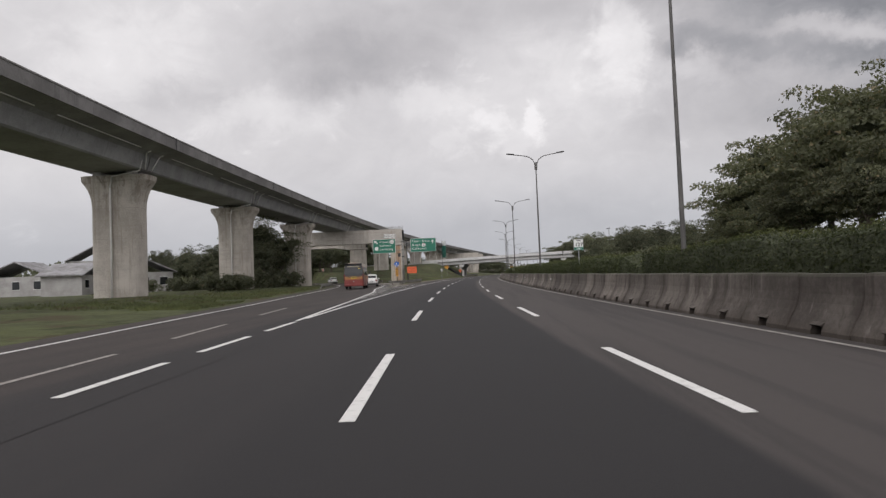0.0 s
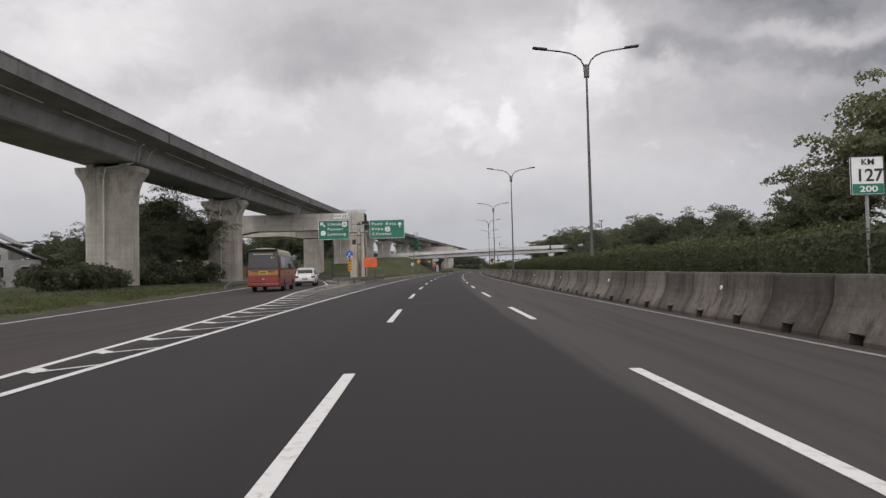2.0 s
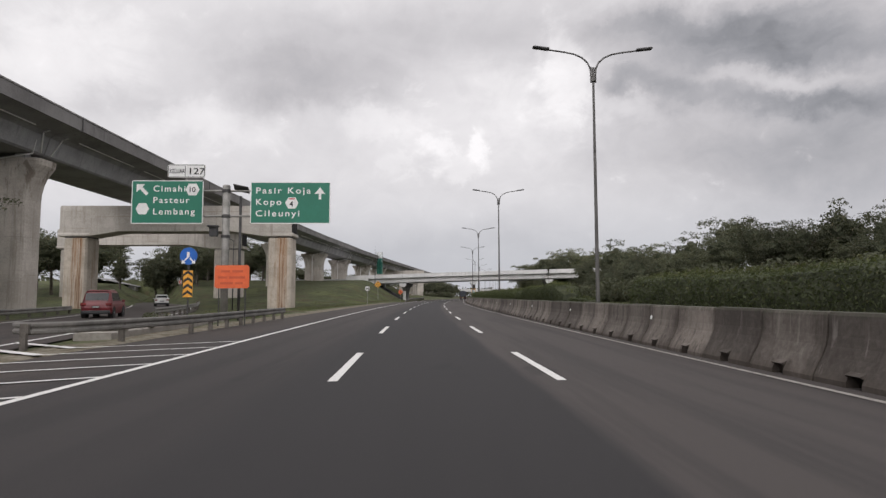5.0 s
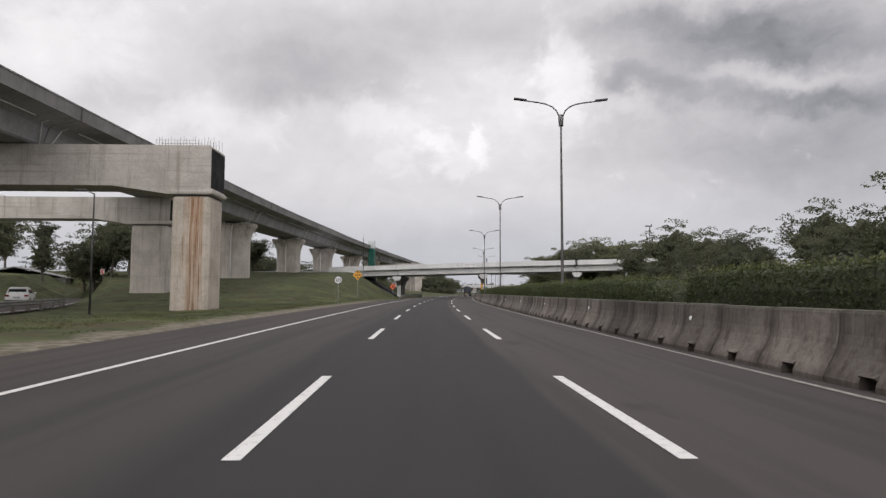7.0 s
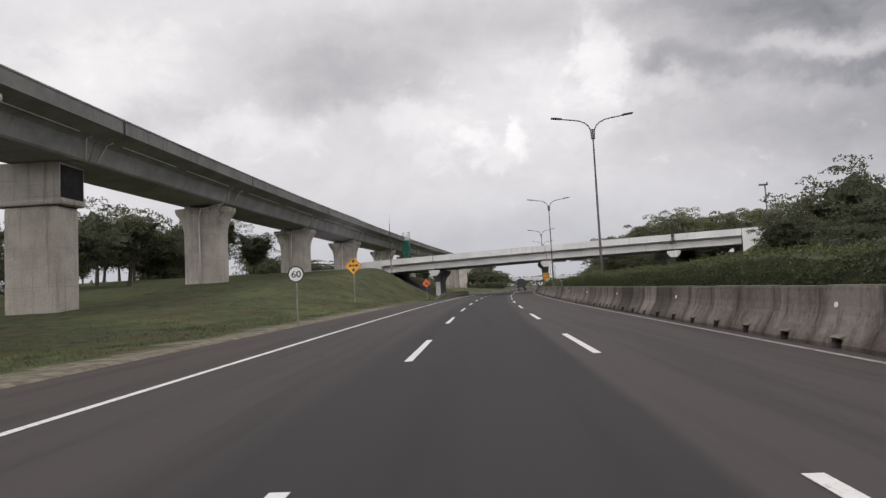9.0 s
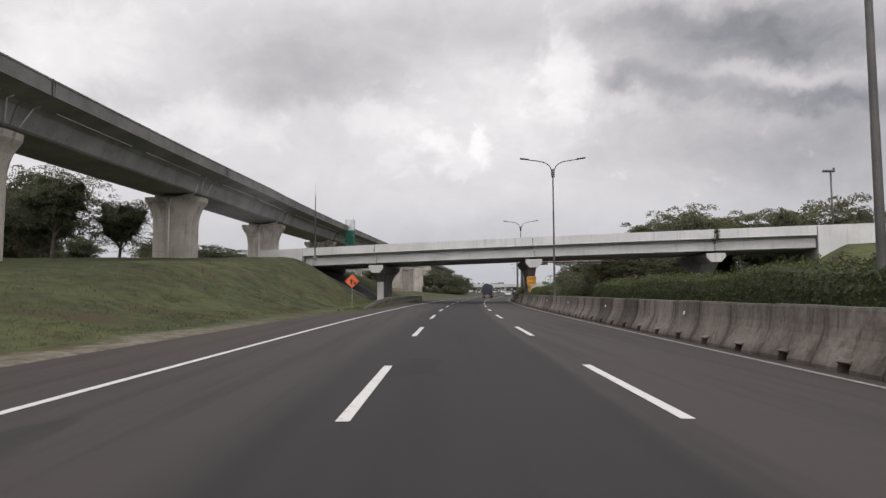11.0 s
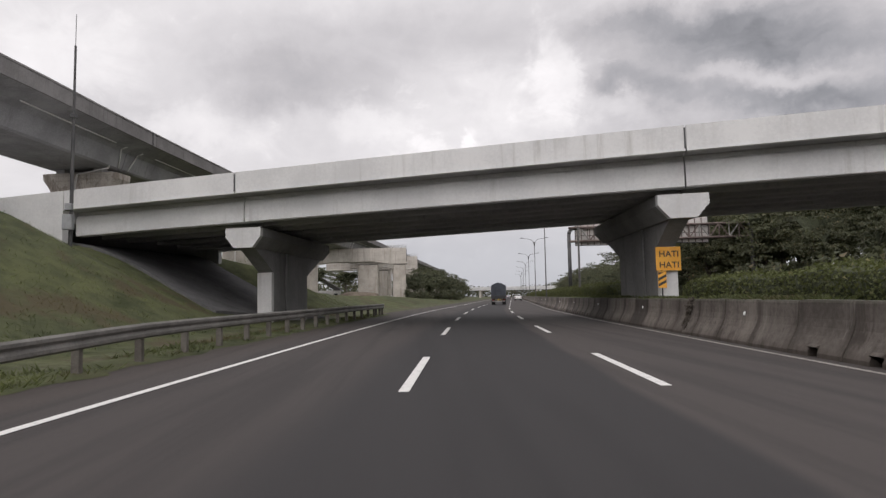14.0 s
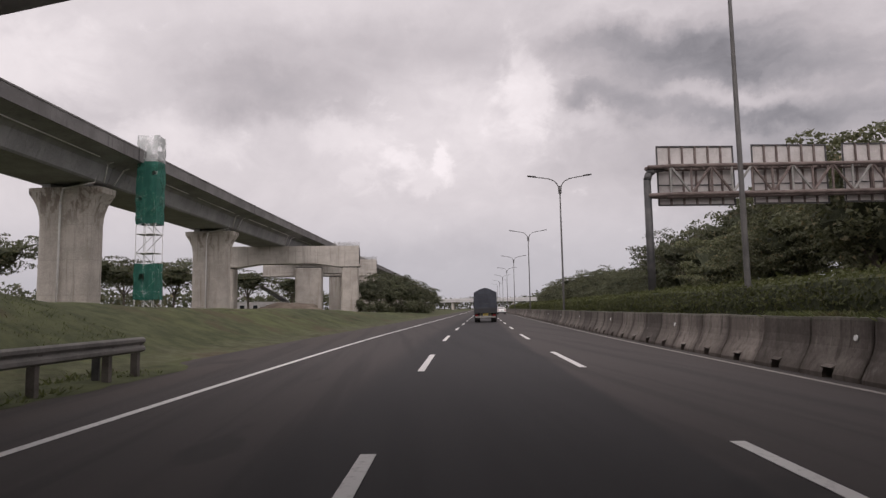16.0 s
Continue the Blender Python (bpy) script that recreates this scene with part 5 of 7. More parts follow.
left_panel = green_panel(-17.2, -13.33, 5.28, 7.66, [("Cimahi", -16.05, 1.72), ("Pasteur", -16.05, 1.95), ("Lembang", -16.05, 2.25)], 0.47, 7.05)
part("exit_number_shield", outline_face(hexagon(-13.92, 7.16, 0.38), 0.012, 0.006), WHITE_SHEET, left_panel)
words("lettering", "10", 0.40, BLACK, left_panel, (-14.15, 0.004, 7.02))
part("exit_shield", outline_face(hexagon(-16.6, 6.1, 0.36), 0.012, 0.006), WHITE_SHEET, left_panel)
part("arrow", outline_face([(-16.95, 7.45), (-16.5, 7.45), (-16.63, 7.3), (-16.3, 6.95), (-16.42, 6.83), (-16.76, 7.17), (-16.95, 7.02)], 0.012, 0.006), WHITE_SHEET, left_panel)
plate = part("exit_plate", board(bmesh.new(), -15.3, -13.25, 7.82, 8.55, 0.02), WHITE_SHEET, gantry, "small white exit number board")
part("border", boxes((-15.25, -13.3, 0.012, 0.018, 7.84, 7.87), (-15.25, -13.3, 0.012, 0.018, 8.5, 8.53), (-15.27, -15.24, 0.012, 0.018, 7.9, 8.47), (-13.31, -13.28, 0.012, 0.018, 7.9, 8.47), (-14.36, -14.33, 0.012, 0.018, 7.9, 8.47)), BLACK, plate)
words("lettering", "127", 0.5, BLACK, plate, (-14.22, 0.016, 8.0), (90, 0, 0), "", 0.82)
words("lettering", "KELUAR", 0.34, BLACK, plate, (-15.2, 0.014, 8.06), (90, 0, 0), "", 0.82)
part("solar_panel", boxes((-0.42, 0.42, -0.3, 0.3, -0.02, 0.02), bevel=0.01), DARK_STEEL, gantry, "dark tilted solar panel").matrix_basis = pose(-11.35, 0.3, 7.25, -28, 12, 0)
part("plate_arm", boxes((-14.3, -14.22, 0.06, 0.12, 7.6, 8.5)), DULL_STEEL, gantry)
part("signal_lamp", boxes((-12.98, -12.55, 0.0, 0.3, 4.6, 5.1), (-13.05, -12.5, -0.15, 0.3, 5.1, 5.2), bevel=0.03), DARK_STEEL, gantry, "dark warning lamp box")

keep = thing("keep_sides_sign", "round blue sign with two white arrows over a hazard marker", "road sign", pose(0, 108.5, 0))
part("post", tubes(((-12.75, 0.06, 0), (-12.75, 0.06, 3.8), 0.04, 0.04), sides=10), DARK_STEEL, keep)
face = part("disc", disc_face(-12.75, 3.3, 0.42), BLUE, keep)
part("arrow", outline_face([(-12.83, 3.5), (-12.7, 3.5), (-12.7, 3.28), (-12.95, 3.02), (-12.87, 2.95), (-13.08, 2.93), (-13.06, 3.14), (-13.0, 3.06), (-12.83, 3.25)], -0.006, 0.005), WHITE_SHEET, face)
part("arrow", outline_face([(-12.68, 3.25), (-12.5, 3.06), (-12.44, 3.14), (-12.42, 2.93), (-12.63, 2.95), (-12.55, 3.02), (-12.69, 3.17)], -0.006, 0.005), WHITE_SHEET, face)
mark = part("hazard_board", boxes((-12.98, -12.52, 0.0, 0.025, 1.3, 2.6)), YELLOW, keep, "yellow and black chevron board")
for k in range(4):
    z = 1.34 + 0.32 * k
    part("stripe", outline_face([(-12.97, z), (-12.75, z + 0.16), (-12.53, z), (-12.53, z + 0.14), (-12.75, z + 0.30), (-12.97, z + 0.14)], -0.006, 0.005), BLACK, mark)

FADED_RED = mottled("faded_red_lettering", (0.50, 0.075, 0.03), (0.58, 0.10, 0.04), 3, 25, 0.6)
works = thing("works_board", "orange roadworks board on two legs in the gore", "road sign", pose(-10.0, 106.5, 0))
pb = part("panel", board(bmesh.new(), -0.78, 0.78, 1.7, 2.75, 0.0), ORANGE, works)
for z, cuts in ((2.42, (-0.5, -0.1, 0.02, 0.5)), (2.14, (-0.62, -0.2, -0.12, 0.6)), (1.88, (-0.52, 0.05, 0.14, 0.5))):
    for x0, x1 in (cuts[:2], cuts[2:]):
        part("unreadable_bar", boxes((x0, x1, -0.008, -0.003, z, z + 0.10)), FADED_RED, pb)
for s in (-0.6, 0.6):
    part("leg", tubes(((s, 0.06, -0.05), (s, 0.06, 2.7), 0.03, 0.03), sides=8), DARK_STEEL, works)

# nose of the gore: kerbed island, drums and rail
island = tagged(part("gore_island", prism(bmesh.new(), [(0, 0), (0.05, 0.22), (0.15, 0.25), (4.2, 0.25), (4.3, 0.22), (4.35, 0)], 0, 14), KERB), "low kerbed concrete island at the gore nose", "kerb", kind="structure")
bm = bmesh.new()
bm.from_mesh(island.data)
for v in bm.verts:
    f = v.co.y / 14
    v.co.x = (v.co.x - 2.2) * (0.25 + 0.75 * f)
bm.to_mesh(island.data)
bm.free()
island.matrix_basis = pose(-11.4, 97.5, -0.03, 0, 0, 11)


rr = random.Random(44)
for k in range(14):
    bm = bmesh.new()
    bmesh.ops.create_icosphere(bm, subdivisions=2, radius=1.0)
    sx, sy, sz = rr.uniform(0.15, 0.38), rr.uniform(0.15, 0.34), rr.uniform(0.10, 0.22)
    for v in bm.verts:
        v.co = Vector((v.co.x * sx, v.co.y * sy, v.co.z * sz)) * (1 + 0.35 * noise.noise(v.co * 1.7 + Vector((k, 0, 0))))
    stone = part("rubble_stone", bm, KERB)
    tagged(stone, "loose broken concrete lump on the gore island", "rubble", group="rubble on the gore island")
    f = rr.random()
    stone.matrix_basis = pose(-11.6 + rr.uniform(-0.5, 0.9) * (0.5 + f) - 0.12 * 7 * f, 98.2 + 5.5 * f, 0.25 + sz * 0.5, 0, 0, rr.uniform(0, 360))


def guard_rail(name, points, top, label, flare=0):
    """A W-beam rail on posts through (x, y) points."""
    g = thing(name, label, "guard rail")
    prof = [(0.0, 0.0), (0.05, 0.04), (0.05, 0.10), (0.0, 0.15), (0.0, 0.17), (0.05, 0.22), (0.05, 0.28), (0.0, 0.32)]
    verts, faces = [], []
    n = len(prof)
    for k, (x, y) in enumerate(points):
        z = (top(y) if callable(top) else top - (0.42 if flare and k == 0 else 0.12 if flare and k == 1 else 0)) - 0.32
        a, b = points[max(k - 1, 0)], points[min(k + 1, len(points) - 1)]
        d = Vector((b[0] - a[0], b[1] - a[1])).normalized()
        verts += [(x + d.y * px, y - d.x * px, z + pz) for px, pz in prof]
        verts += [(x + d.y * (px - 0.012), y - d.x * (px - 0.012), z + pz) for px, pz in prof]
    m = 2 * n
    for k in range(len(points) - 1):
        for i in range(n - 1):
            a = k * m + i
            faces.append((a, a + 1, a + 1 + m, a + m))
            faces.append((a + n, a + n + m, a + n + 1 + m, a + n + 1))
        faces.append((k * m, k * m + m, k * m + m + n, k * m + n))
        faces.append((k * m + n - 1, k * m + 2 * n - 1, k * m + m + 2 * n - 1, k * m + m + n - 1))
    for e in (0, (len(points) - 1) * m):
        faces += [(e + i, e + i + 1, e + n + i + 1, e + n + i) for i in range(n - 1)]
    mesh_object("beam", verts, faces, RAIL_STEEL, g, "weathered W-shaped beam")
    for k, (x, y) in enumerate(points):
        if k % 2 == 1 or k == len(points) - 1:
            d = heading(y)
            p = part("rail_post", boxes((-0.2, -0.05, -0.06, 0.06, -1.0, -0.03), (-0.06, -0.005, -0.05, 0.05, -0.28, -0.04), bevel=0.006), POST_STEEL, g)
            p.matrix_basis = pose(x, y - 0.1, top(y - 0.1) if callable(top) else top - (0.4 if flare and k == 1 else 0), 0, 0, d)
    return g


guard_rail("guard_rail", [(-11.9, 94.6), (-11.2, 94.2), (-10.6, 95.0), (-10.1, 97), (-9.8, 99)] + [(-9.55 + 0.006 * (y - 101), y) for y in steps(101, 114.8, 1.0)], 0.68, "weathered steel guard rail round the gore nose")
guard_rail("guard_rail", [(line(y) - 6.0, y) for y in steps(216.6, 263, 1.05)], lambda y: lerp(y, [(216.5, 0.12), (218, 0.24), (220.5, 0.45), (224, 0.67), (230, 0.84), (233, 0.86)]), "weathered steel guard rail below the overpass, end sunk", 1)
guard_rail("guard_rail", [(lerp(y, RAMP_LEFT) - 1.6, y) for y in steps(88, 128, 1.6)], 0.62, "dull steel guard rail along the exit ramp", 1)

guard_rail("guard_rail", [(line(y) + 25.2, y) for y in steps(232, 330, 2.0)], 0.95, "pale steel guard rail beyond the opposite lanes")
guard_rail("guard_rail", [(lerp(y, RAMP_RIGHT) + 0.75, y) for y in steps(112, 160, 1.6)], 0.72, "weathered steel guard rail on the inner side of the exit ramp")

chevron = thing("curve_sign", "small red and white curve arrow board beside the exit ramp", "road sign", pose(-51.0, 204.4, height(-51.0, 204.4)))
part("post", tubes(((0, 0.05, -0.3), (0, 0.05, 2.4), 0.04, 0.04), sides=8), DARK_STEEL, chevron)
arrow_board = part("panel", boxes((-0.32, 0.32, 0.0, 0.03, 1.5, 2.3), bevel=0.008), SIGN_BACK, chevron)
part("arrow", outline_face([(0.26, 2.25), (-0.06, 1.9), (0.26, 1.55), (0.0, 1.55), (-0.28, 1.9), (0.0, 2.25)], -0.006, 0.005), RED, arrow_board)

marker = thing("marker_post", "short dark delineator post in the grass", "post", pose(line(262) - 6.4, 262.0, 0.0))
part("shaft", boxes((-0.07, 0.07, -0.05, 0.05, -0.3, 0.72), bevel=0.015), DARK_STEEL, marker)
part("cap", boxes((-0.08, 0.08, -0.06, 0.06, 0.722, 0.78), bevel=0.02), POST_STEEL, marker)

limit = thing("speed_limit_sign", "round white speed limit sign with a worn dark rim", "road sign", pose(-9.8, 167.6, 0))
part("post", tubes(((0, 0.06, 0.0), (0, 0.06, 2.75), 0.035, 0.035), sides=10), DULL_STEEL, limit)
rim = part("rim", disc_face(0, 2.42, 0.40, 0.0), DARK_STEEL, limit)
face = part("face", disc_face(0, 2.42, 0.335, -0.006, 0.005), WHITE_SHEET, limit)
words("lettering", "60", 0.44, BLACK, face, (-0.23, -0.012, 2.27), (90, 0, 0), "", 0.46)


def diamond(name, at, r, sheet, label, bars):
    s = thing(name, label, "road sign", pose(*at))
    part("post", tubes(((0, 0.05, -2.4), (0, 0.05, r * 0.9), 0.03, 0.03), sides=8), DULL_STEEL, s)
    f = part("panel", outline_face([(0, -r), (r, 0), (0, r), (-r, 0)], 0.0, 0.02), sheet, s)
    part("border", outline_face([(0, -r * 0.93), (r * 0.93, 0), (0, r * 0.93), (-r * 0.93, 0), (-r * 0.88, 0), (0, r * 0.88), (r * 0.88, 0), (0, -r * 0.88)], -0.005, 0.004), BLACK, f)
    for b in bars:
        part("symbol", outline_face(b, -0.006, 0.005), BLACK, f)
    return s


diamond("warning_sign", (-9.2, 179.0, 3.2), 0.58, YELLOW, "amber diamond warning sign with black symbols", [octagon(0, 0.3, 0.10), octagon(0, -0.28, 0.10), [(-0.3, -0.06), (-0.12, -0.06), (-0.12, 0.08), (-0.3, 0.08)], [(-0.06, -0.06), (0.06, -0.06), (0.06, 0.08), (-0.06, 0.08)], [(0.12, -0.06), (0.3, -0.06), (0.3, 0.08), (0.12, 0.08)]])
diamond("works_sign", (-7.23, 217.0, 2.22), 0.56, ORANGE, "orange diamond roadworks sign on a thin post", [[(-0.16, 0.1), (-0.02, 0.22), (0.02, 0.02), (0.0, -0.24), (-0.12, -0.24), (-0.13, -0.02)], [(0.04, 0.06), (0.08, 0.08), (0.2, -0.12), (0.16, -0.14)], [(0.1, -0.26), (0.34, -0.2), (0.26, -0.08), (0.14, -0.16)]])



def kilometre_sign(at, low, w, number, small):
    k = thing("kilometre_sign", "white kilometre board on a post in the median", "road sign", pose(*at))
    part("post", tubes(((0, 0.05, -0.1), (0, 0.05, low + 0.7), 0.03, 0.03), sides=8), STEEL, k)
    h = w / 2
    b = part("panel", board(bmesh.new(), -h, h, low, low + 0.72, 0.0, 0.02, 0.03), WHITE_SHEET, k)
    part("border", boxes((-h, h, -0.006, -0.002, low + 0.70, low + 0.72), (-h, h, -0.006, -0.002, low, low + 0.02), (-h, -h + 0.02, -0.006, -0.002, low + 0.022, low + 0.698), (h - 0.02, h, -0.006, -0.002, low + 0.022, low + 0.698)), DARK_STEEL, b, "dark border")
    words("lettering", "KM", 0.15, BLACK, b, (-0.11, -0.006, low + 0.56), (90, 0, 0), "", 0.22)
    words("lettering", number, 0.32, BLACK, b, (-h * 0.72, -0.006, low + 0.26), (90, 0, 0), "", h * 1.44)
    g = part("lower_plate", boxes((-h + 0.03, h - 0.03, -0.008, -0.004, low + 0.03, low + 0.21)), GREEN_SIGN, b, "green lower strip")
    words("lettering", small, 0.15, WHITE_SHEET, g, (-0.16, -0.013, low + 0.065), (90, 0, 0), "", 0.32)
    return k


kilometre_sign((7.89, 46.25, 0.9), 1.56, 0.61, "127", "200")
kilometre_sign((9.61, 224.5, 0.9), 1.13, 0.77, "127", "400")

caution = thing("caution_board", "amber caution board over a black and yellow hazard plate", "road sign", pose(10.92, 242.42, 0, 0, 0, -3))
part("post", tubes(((-0.28, 0.06, 0.7), (-0.28, 0.06, 3.1), 0.03, 0.03), sides=8), DARK_STEEL, caution)
b = part("panel", boxes((-0.52, 0.52, 0.0, 0.025, 2.2, 3.2)), YELLOW, caution)
for z in (2.78, 2.32):
    words("lettering", "HATI", 0.36, BLACK, b, (-0.40, -0.006, z), (90, 0, 0), "", 0.8)
b = part("hazard_plate", boxes((-0.46, -0.11, 0.0, 0.025, 1.48, 2.17)), YELLOW, caution)
for k in range(3):
    z = 1.53 + 0.24 * k
    part("stripe", outline_face([(-0.45, z), (-0.12, z + 0.17), (-0.12, z + 0.29), (-0.45, z + 0.12)] if k < 2 else [(-0.45, z), (-0.21, z + 0.12), (-0.45, z + 0.12)], -0.006, 0.005), BLACK, b)

mast = thing("antenna_mast", "thin dark mast with an equipment box beside the abutment", "mast", pose(-15.3, 245.2, 3.4))
part("pole", tubes(((0, 0, -0.5), (0, 0, 6.0), 0.09, 0.075), ((0, 0, 6.0), (0, 0, 9.8), 0.06, 0.05), ((0, 0, 9.8), (0, 0, 11.3), 0.018, 0.012), sides=8), DARK_STEEL, mast)
part("equipment_box", boxes((-0.22, 0.22, -0.35, -0.09, 1.2, 1.9), (-0.15, 0.15, -0.3, -0.09, 2.1, 2.4), bevel=0.02), STEEL, mast)
part("bracket", boxes((-0.12, 0.12, -0.1, 0.1, 6.4, 6.6)), DARK_STEEL, mast)

# ---- sign gantry of the opposite carriageway, seen from behind ----
back = thing("sign_gantry", "grey tubular sign gantry seen from behind with panel backs", "sign gantry", pose(0, 277.5, 0, 0, 0, -2))
X0, X1 = 15.05, 32.6
tilt = lambda x: 0.012 * (x - 15)
bm = bmesh.new()
tube(bm, (X0, 0, 0.6), (X0, 0, 7.2), 0.19, 0.17, 14)
for a, b in (((X0, 0, 7.2), (X0 + 0.1, 0, 7.5)), ((X0 + 0.1, 0, 7.5), (X0 + 0.35, 0, 7.72)), ((X0 + 0.35, 0, 7.72), (X0 + 0.8, 0, 7.78))):
    tube(bm, a, b, 0.18, 0.18, 14)
part("post", bm, DARK_STEEL, back, "dark bent tube post", True)
bm = bmesh.new()
part("footing", boxes((X1 - 0.15, X1 + 0.95, -0.5, 0.5, -0.1, 1.35), bevel=0.05), WHITEWASH, back, "pale concrete footing block")
tube(bm, (X1 + 0.4, 0, 1.3), (X1 + 0.4, 0, 7.35), 0.19, 0.17, 14)
for a, b in (((X1 + 0.4, 0, 7.35), (X1 + 0.3, 0, 7.7)), ((X1 + 0.3, 0, 7.7), (X1 + 0.05, 0, 7.93)), ((X1 + 0.05, 0, 7.93), (X1 - 0.4, 0, 7.99))):
    tube(bm, a, b, 0.18, 0.18, 14)
part("post", bm, DARK_STEEL, back, "dark bent tube post", True)
for z in (6.45, 7.78):
    for d in (-0.35, 0.35):
        part("chord", tubes(((X0, d * 0.4, z), (X0 + 1.0, d, z + 0.01), 0.10, 0.10), ((X0 + 1.0, d, z + 0.01), (X1, d, z + tilt(X1)), 0.10, 0.10), sides=8), RUST_STEEL, back, "", True)
n = 17
for k in range(n):
    xa, xb = X0 + 1.0 + (X1 - X0 - 1) * k / n, X0 + 1.0 + (X1 - X0 - 1) * (k + 1) / n
    za, zb = tilt(xa), tilt(xb)
    part("web_member", tubes(((xa, -0.35, 6.45 + za), (xa, -0.35, 7.78 + za), 0.055, 0.055), ((xa, -0.35, (6.45 if k % 2 else 7.78) + za), (xb, -0.35, (7.78 if k % 2 else 6.45) + zb), 0.065, 0.065), ((xa, -0.35, 7.78 + za), (xa, 0.35, 7.78 + za), 0.045, 0.045), ((xa, -0.35, 6.45 + za), (xa, 0.35, 6.45 + za), 0.045, 0.045), ((xa, -0.35, 7.78 + za), (xb, 0.35, 7.78 + zb), 0.04, 0.04), sides=6), RUST_STEEL if k % 3 else DULL_STEEL, back)
for x0, x1 in ((15.75, 19.55), (20.45, 24.2), (25.0, 29.0)):
    t = tilt((x0 + x1) / 2)
    g = part("panel_back", board(bmesh.new(), x0, x1, 6.02 + t, 8.95 + t, 0.55), SIGN_BACK, back, "dull aluminium panel back with dark seams")
    for k in range(1, 6):
        x = x0 + (x1 - x0) * k / 6
        part("rib", boxes((x - 0.04, x + 0.04, 0.47, 0.546, 6.05 + t, 8.92 + t)), RUST_STEEL, g)
    part("panel_frame", boxes((x0, x1, 0.5, 0.546, 8.88 + t, 8.95 + t), (x0, x1, 0.5, 0.546, 6.02 + t, 6.09 + t), (x0, x0 + 0.06, 0.5, 0.546, 6.1 + t, 8.87 + t), (x1 - 0.06, x1, 0.5, 0.546, 6.1 + t, 8.87 + t), (x0 + 0.07, x1 - 0.07, 0.5, 0.546, 7.0 + t, 7.05 + t)), DARK_STEEL, g)

# ---- scaffold stair tower ----
tower = thing("scaffold_tower", "scaffold stair tower wrapped in green netting beside the viaduct", "scaffold", pose(-18.9, 306.8, 1.2, 0, 0, heading(306)) @ Matrix.Diagonal((0.66, 0.66, 1, 1)))
bm = bmesh.new()
for sx in (-1.35, 0, 1.35):
    for sy in (-1.0, 1.0):
        tube(bm, (sx, sy, 0), (sx, sy, 16.2), 0.045, 0.045, 6)
for k in range(10):
    z = 0.4 + k * 1.72
    for sy in (-1.0, 1.0):
        tube(bm, (-1.4, sy, z), (1.4, sy, z), 0.035, 0.035, 6)
    for sx in (-1.35, 1.35):
        tube(bm, (sx, -1, z), (sx, 1, z), 0.035, 0.035, 6)
    if k < 9:
        s = 1 if k % 2 else -1
        tube(bm, (-1.3 * s, -1, z), (1.3 * s, -1, z + 1.72), 0.04, 0.04, 6)
        tube(bm, (-1.3 * s, 1, z), (1.3 * s, 1, z + 1.72), 0.04, 0.04, 6)
part("frame", bm, WHITE_SHEET, tower, "pale scaffold tubes")
for k in range(9):
    part("platform", boxes((-1.3, 1.3, -0.9, 0.9, 0.36 + 1.72 * k, 0.40 + 1.72 * k)), DULL_STEEL, tower)


def netting(z0, z1, seed):
    """Loose net panels round the tower, with folds and tears."""
    rng = random.Random(seed)
    ring = [(-1.45, -1.1), (-0.7, -1.12), (0, -1.1), (0.7, -1.12), (1.45, -1.1), (1.47, 0), (1.45, 1.1), (0, 1.12), (-1.45, 1.1), (-1.47, 0)]
    rows = steps(z0, z1, 0.45)
    verts = [(x + rng.uniform(-0.07, 0.07), y + rng.uniform(-0.06, 0.06), z + rng.uniform(-0.06, 0.06)) for z in rows for x, y in ring]
    m = len(ring)
    faces = [(k * m + i, k * m + (i + 1) % m, k * m + m + (i + 1) % m, k * m + m + i) for k in range(len(rows) - 1) for i in range(m) if rng.random() > 0.02]
    return verts, faces


for z0, z1, seed in ((1.4, 4.6, 1), (8.2, 13.9, 2)):
    v, f = netting(z0, z1, seed)
    mesh_object("netting", v, f, NET, tower, "torn green safety netting")
v, f = netting(13.9, 16.3, 4)
mesh_object("netting", v, f, PALE_NET, tower, "pale netting at the top")


